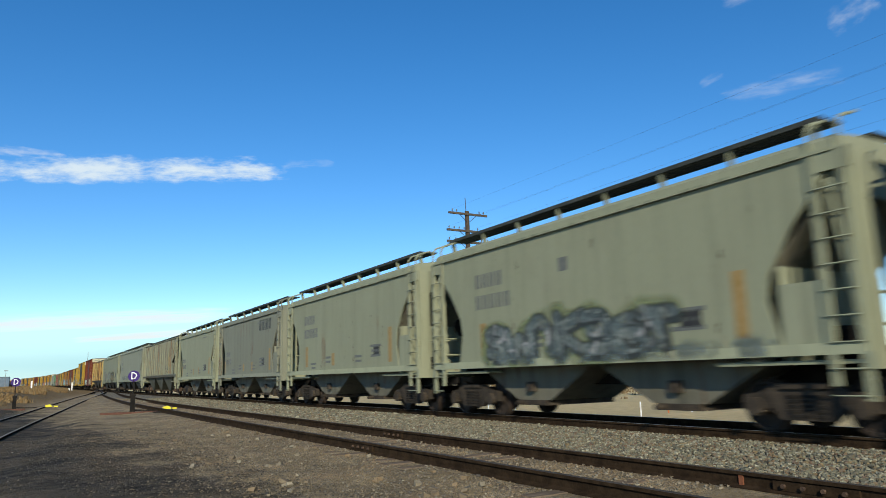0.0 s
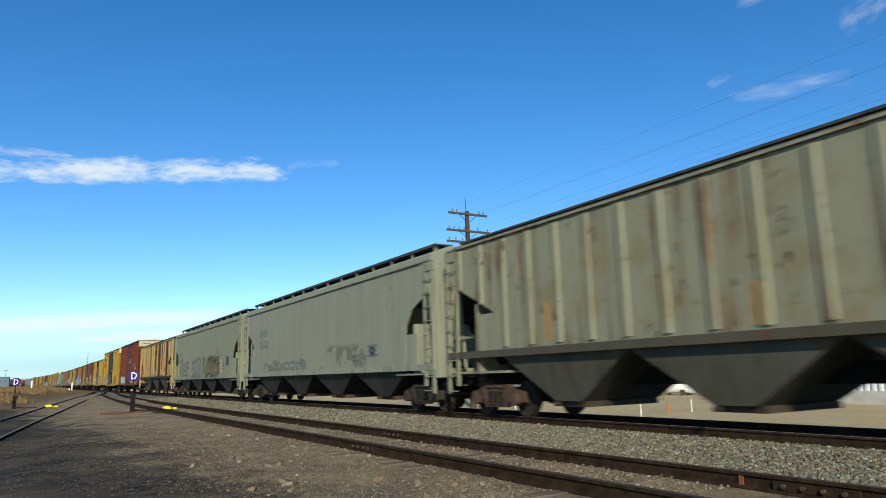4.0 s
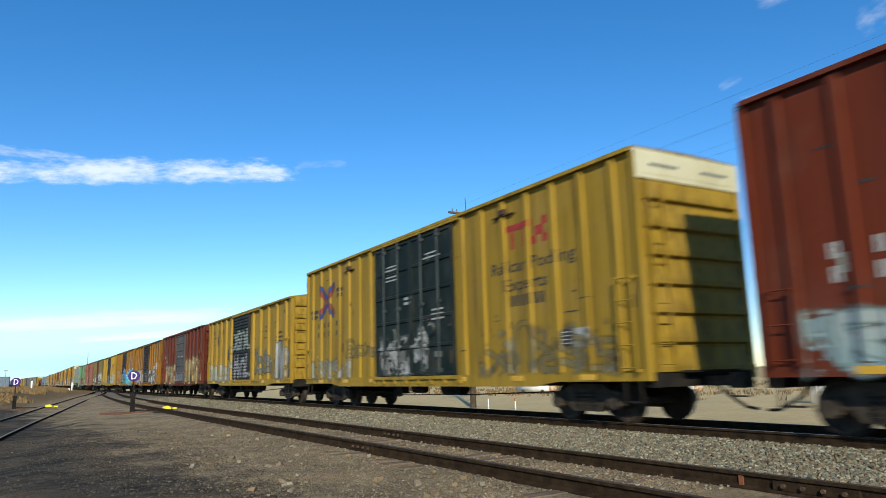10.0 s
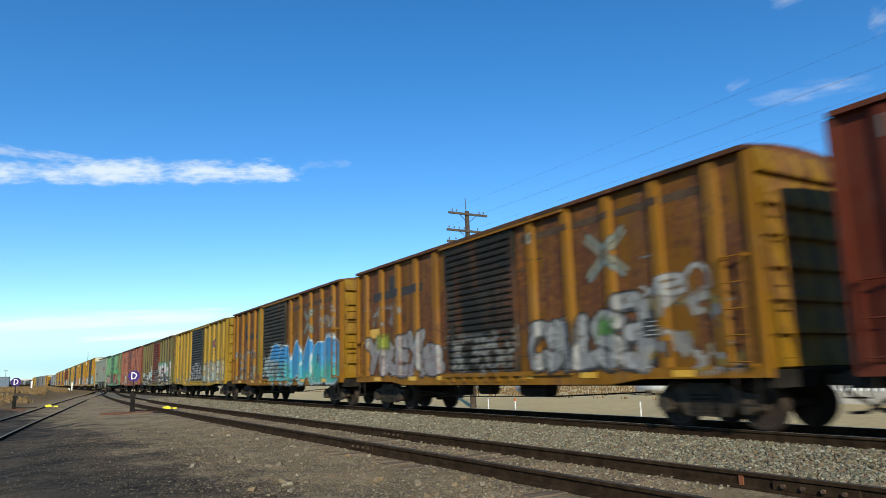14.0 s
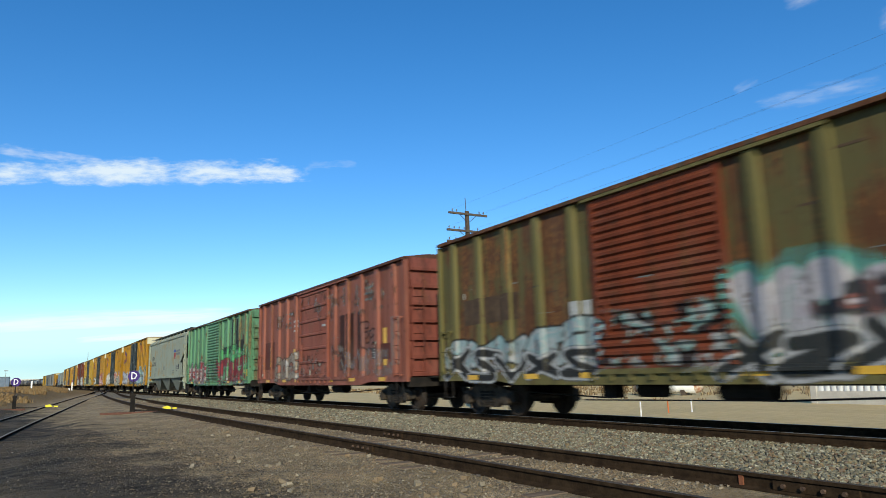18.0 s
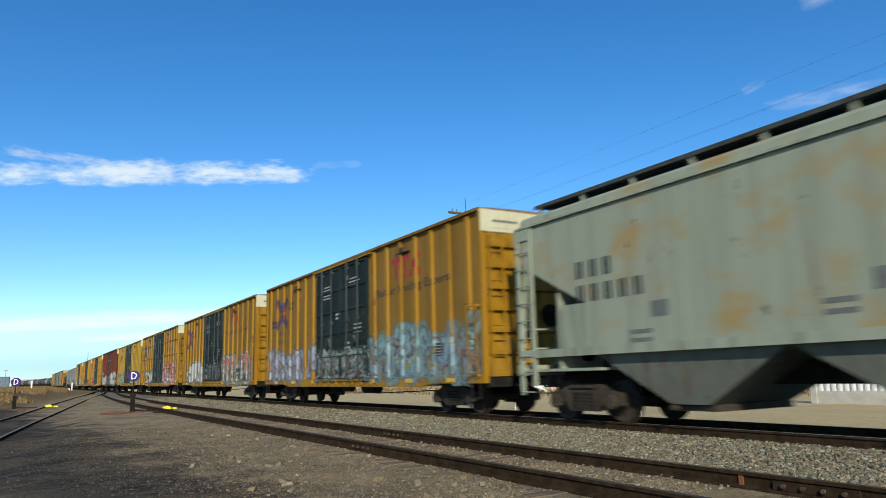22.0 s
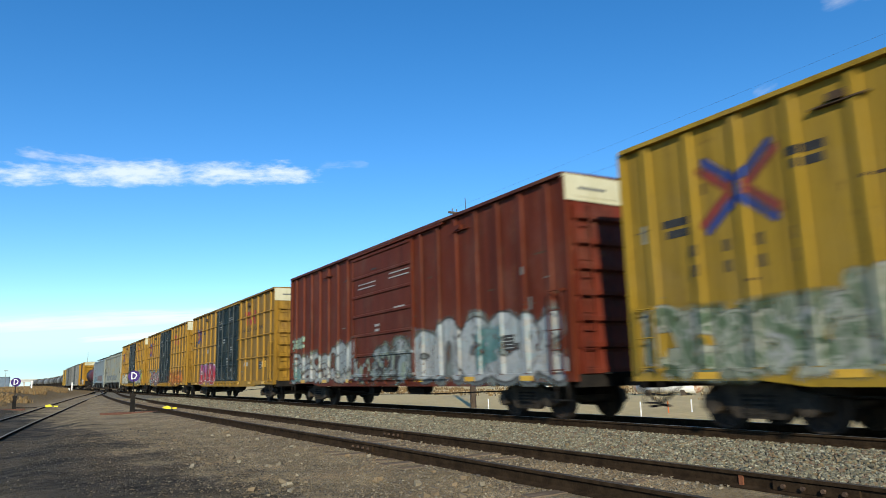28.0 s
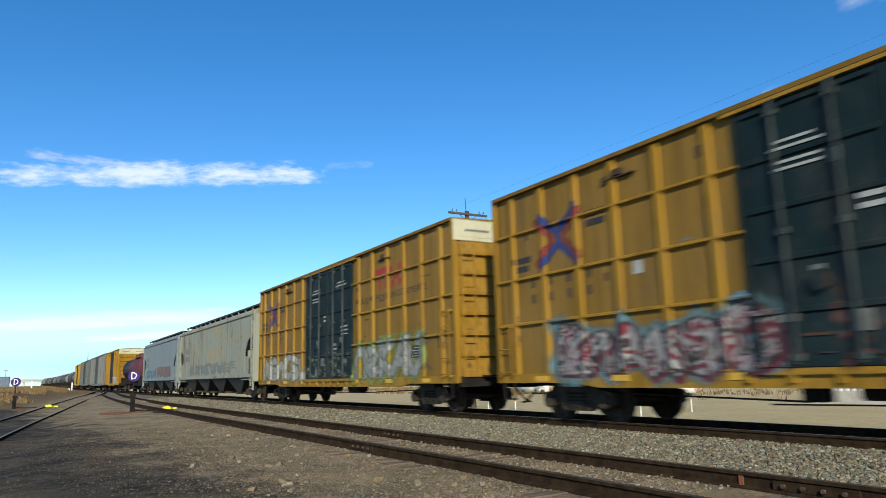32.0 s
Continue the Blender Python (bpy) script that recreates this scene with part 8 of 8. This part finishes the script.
# ---- dry grass and far trees ----
def grass(name, label, x0, x1, y0, y1, n, tall, seed, tones, keep=None):
    r = random.Random(seed)
    m = Mesh()
    for _ in range(n):
        x, y = r.uniform(x0, x1), r.uniform(y0, y1)
        if keep and not keep(x, y):
            continue
        if noise.noise((x * 0.12, y * 0.06, seed)) < -0.22:
            continue
        z = ground_z(x, y)
        hh = tall * r.uniform(0.4, 1.0) * (0.75 + 0.5 * noise.noise((x * 0.2, y * 0.1, 7)))
        for _ in range(5):
            a, lean, wd = r.uniform(0, 6.283), r.uniform(0.1, 0.6) * hh, r.uniform(0.02, 0.05) * (1 + y * 0.012)
            bx, by = x + r.uniform(-0.3, 0.3), y + r.uniform(-0.3, 0.3)
            k = len(m.v)
            dx, dy = math.cos(a), math.sin(a)
            m.v += [(bx - wd, by, z - 0.03), (bx + wd, by, z - 0.03), (bx + dx * lean * 0.4 + wd * 0.7, by + dy * lean * 0.4, z + hh * 0.6), (bx + dx * lean * 0.4 - wd * 0.7, by + dy * lean * 0.4, z + hh * 0.6),
                    (bx + dx * lean, by + dy * lean, z + hh)]
            m.f += [(k, k + 1, k + 2, k + 3), (k + 3, k + 2, k + 4)]
    me = bpy.data.meshes.new(name)
    me.from_pydata(m.v, [], m.f)
    me.materials.append(stone_mat("dry grass", tones))
    tagged(new(name, me), label, "grass", kind="stuff")


STRAW = [(0.16, 0.092, 0.032), (0.22, 0.135, 0.048), (0.08, 0.055, 0.026), (0.19, 0.105, 0.030), (0.25, 0.17, 0.075), (0.10, 0.075, 0.04)]
grass("dry_grass", "tall dry yellow-brown grass and weeds beside the lead track", -16, 9, 50, 190, 9000, 0.5, 21, STRAW, lambda x, y: x < lead(min(y, 138)) - 2.9 - 2.2 * (0.5 + noise.noise((x * 0.3, y * 0.22, 3))) and x < 0.055 * y - 1.0 and y > 54 + 9 * noise.noise((x * 0.35, y * 0.1, 9)))
grass("dry_grass", "low dry grass along the sand lot", 34, 75, 24, 100, 1800, 0.4, 22, STRAW)
MAT_LEAF = stone_mat("bare brown twigs and leaves", [(0.13, 0.10, 0.06), (0.20, 0.14, 0.08), (0.10, 0.09, 0.05), (0.26, 0.16, 0.08)])


def shrub(x, y, tall, seed):
    r = random.Random(seed)
    t = new("tree")
    tagged(t, "leafless brown shrubby tree behind the sand lot", "tree", "trees behind the lot")
    t.location = (x, y, ground_z(x, y))
    m = Mesh()
    m.bar((0, 0, -0.1), (0.1, 0.05, tall * 0.4), 0.09, 6)
    tips = []
    for k in range(7):
        a = k * 0.9 + r.random()
        p = (0.1, 0.05, tall * r.uniform(0.15, 0.4))
        q = (tall * 0.3 * math.cos(a), tall * 0.3 * math.sin(a), tall * r.uniform(0.6, 0.95))
        m.bar(p, q, 0.04, 5)
        tips.append((p, q))
    part("trunk", m, MAT_POLE, t)
    c = Mesh()
    for _ in range(420):
        p, q = r.choice(tips)
        f = r.uniform(0.4, 1.1)
        o = Vector(p).lerp(Vector(q), f) + Vector((r.gauss(0, 0.12 * tall), r.gauss(0, 0.12 * tall), r.gauss(0, 0.08 * tall)))
        s = r.uniform(0.05, 0.12)
        d = Vector((r.uniform(-1, 1), r.uniform(-1, 1), r.uniform(-0.4, 1))).normalized()
        e = d.orthogonal().normalized()
        k = len(c.v)
        c.v += [tuple(o - d * s), tuple(o + e * s * 0.5), tuple(o + d * s), tuple(o - e * s * 0.5)]
        c.f.append((k, k + 1, k + 2, k + 3))
    me = bpy.data.meshes.new("crown")
    me.from_pydata(c.v, [], c.f)
    me.materials.append(MAT_LEAF)
    o = new("crown", me)
    o.parent = t


for i, (x, y, h) in enumerate(((52, 30, 2.4), (56, 33, 2.0), (60, 44, 2.6), (63, 50, 2.2), (80, 70, 3.0), (66, 36, 2.2), (58, 38, 1.8))):
    shrub(x, y, h, 40 + i)


# ---- clouds: thin sheets far off that glow in place of sunlit vapour, drifting slowly ----
def cloud(name, label, direction, dist, wide, tall, drift, seed, stretch, dense, soft, ragged=1.0, tilt=0.0, base=0.62, hue=(0.93, 0.97, 1.0), sink=0.0):
    d = Vector(direction).normalized()
    at = look((EYE[0], EYE[1], EYE[2]), tuple(Vector(EYE) + d))
    at = Matrix.Translation(d * dist) @ at @ pose(0, 0, 0, 0, 0, tilt)
    n = 24
    m = Mesh()
    m.v = [((i / n - 0.5) * wide, (j / 8 - 0.5) * tall, 0.03 * tall * noise.noise((i * 0.6, j * 0.7, seed))) for j in range(9) for i in range(n + 1)]
    m.f = [(j * (n + 1) + i, j * (n + 1) + i + 1, (j + 1) * (n + 1) + i + 1, (j + 1) * (n + 1) + i) for j in range(8) for i in range(n)]
    mat, nt, bsdf, co = start_mat("self-lit cloud sheet")
    nt.nodes.remove(bsdf)
    sep = node(nt, "ShaderNodeSeparateXYZ", Vector=co)
    u = calc(nt, "DIVIDE", sep.outputs[0], wide / 2)
    w = calc(nt, "DIVIDE", sep.outputs[1], tall / 2)
    puff = noise_of(nt, scaled(nt, co, stretch / wide, 4.0 / tall, 0.0, seed), 1.0, 7.0, 0.6)
    lump = noise_of(nt, scaled(nt, co, stretch * 0.4 / wide, 0.0, 0.0, seed + 2), 1.0, 3.0)
    fall = calc(nt, "ADD", calc(nt, "POWER", calc(nt, "ABSOLUTE", u), 6.0), calc(nt, "ADD", calc(nt, "POWER", calc(nt, "MAXIMUM", w, 0.0), 1.2), calc(nt, "POWER", calc(nt, "MAXIMUM", calc(nt, "MULTIPLY", w, -1.15), 0.0), 2.6)))
    body = calc(nt, "ADD", calc(nt, "MULTIPLY", calc(nt, "SUBTRACT", puff, 0.5), 2.2 * ragged), calc(nt, "MULTIPLY", calc(nt, "SUBTRACT", lump, 0.45), 1.1))
    body = calc(nt, "SUBTRACT", calc(nt, "ADD", body, base), fall)
    alpha = calc(nt, "MULTIPLY", step(nt, body, 0.0, soft), dense)
    edge = calc(nt, "MULTIPLY", step(nt, calc(nt, "ABSOLUTE", u), 1.0, 0.9), step(nt, calc(nt, "ABSOLUTE", w), 1.0, 0.85))
    alpha = calc(nt, "MULTIPLY", alpha, edge)
    # sunlight on the vapour is given as the sheet's own glow
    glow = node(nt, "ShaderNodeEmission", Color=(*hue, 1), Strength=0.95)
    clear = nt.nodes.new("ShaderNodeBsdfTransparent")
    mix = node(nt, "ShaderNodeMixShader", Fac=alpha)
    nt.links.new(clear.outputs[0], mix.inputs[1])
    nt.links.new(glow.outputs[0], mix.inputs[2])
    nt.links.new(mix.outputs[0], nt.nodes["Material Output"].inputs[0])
    me = bpy.data.meshes.new(name)
    me.from_pydata(m.v, [], m.f)
    me.materials.append(mat)
    o = new(name, me)
    o.matrix_basis = at
    tagged(o, label, "cloud", "clouds")
    o.visible_shadow = False
    side = look((0, 0, 0), tuple(d)).to_3x3() @ Vector((1, 0, 0))
    fall = look((0, 0, 0), tuple(d)).to_3x3() @ Vector((0, -1, 0))
    CLOUDS.append((o, at, tuple(side * drift + fall * sink)))


def toward(x, y):
    """The direction in which a spot of a picture 1568 wide lies."""
    f = 784 / math.tan(radians(64.85) / 2)
    return STAND.to_3x3() @ Vector(((x - 784) / f, (441 - y) / f, -1))


cloud("cloud", "long flat white cloud bank", toward(225, 301), 2600, 1130, 112, 145, 5.0, 13.0, 0.9, 1.6, 1.5, 5.4, 0.95, (0.84, 0.95, 1.0))
cloud("cloud", "small wisp of white cloud", toward(545, 290), 2600, 200, 50, 145, 8.0, 4.0, 0.13, 1.2, 1.0, 4)
cloud("cloud", "faint wisp of white cloud", toward(20, 266), 2600, 330, 60, 190, 12.0, 5.0, 0.4, 1.1)
cloud("cloud", "thin feathered white cloud", toward(1385, 150), 2700, 420, 90, 190, 17.0, 4.0, 0.34, 1.8, 1.2, 0, sink=90)
cloud("cloud", "small wisp of white cloud", toward(1259, 141), 2600, 90, 50, 185, 19.0, 2.0, 0.2, 1.6, 1.0, 14, sink=70)
cloud("cloud", "small bright white cloud", toward(1507, 22), 2600, 170, 120, 240, 23.0, 3.0, 0.40, 1.7, 1.0, 20, sink=70)
cloud("cloud", "white cloud at the edge of a bank", toward(1365, -34), 2600, 330, 120, 320, 27.0, 4.0, 0.30, 1.7, 1.0, 8, 0.7, sink=95)
cloud("cloud", "pale streaked cloud band low over the horizon", toward(110, 568), 2700, 1250, 75, 20, 31.0, 5.0, 0.9, 1.2, 1.0, 3.5, 0.85, (0.92, 0.99, 1.0))
cloud("cloud", "thin pale cloud streak low over the horizon", toward(290, 592), 2700, 620, 36, 20, 41.0, 4.0, 0.9, 1.1, 1.0, 3.5, 0.85, (0.92, 0.99, 1.0))
# bluish glowing sheet added to tint the white sky above the horizon
cloud("cloud", "added pale glowing sheet that tints the sky low over the horizon", toward(330, 640), 2800, 3600, 420, 10, 37.0, 3.0, 0.92, 1.0, 0.12, 0, 0.9, (0.46, 0.83, 0.94))

motions()
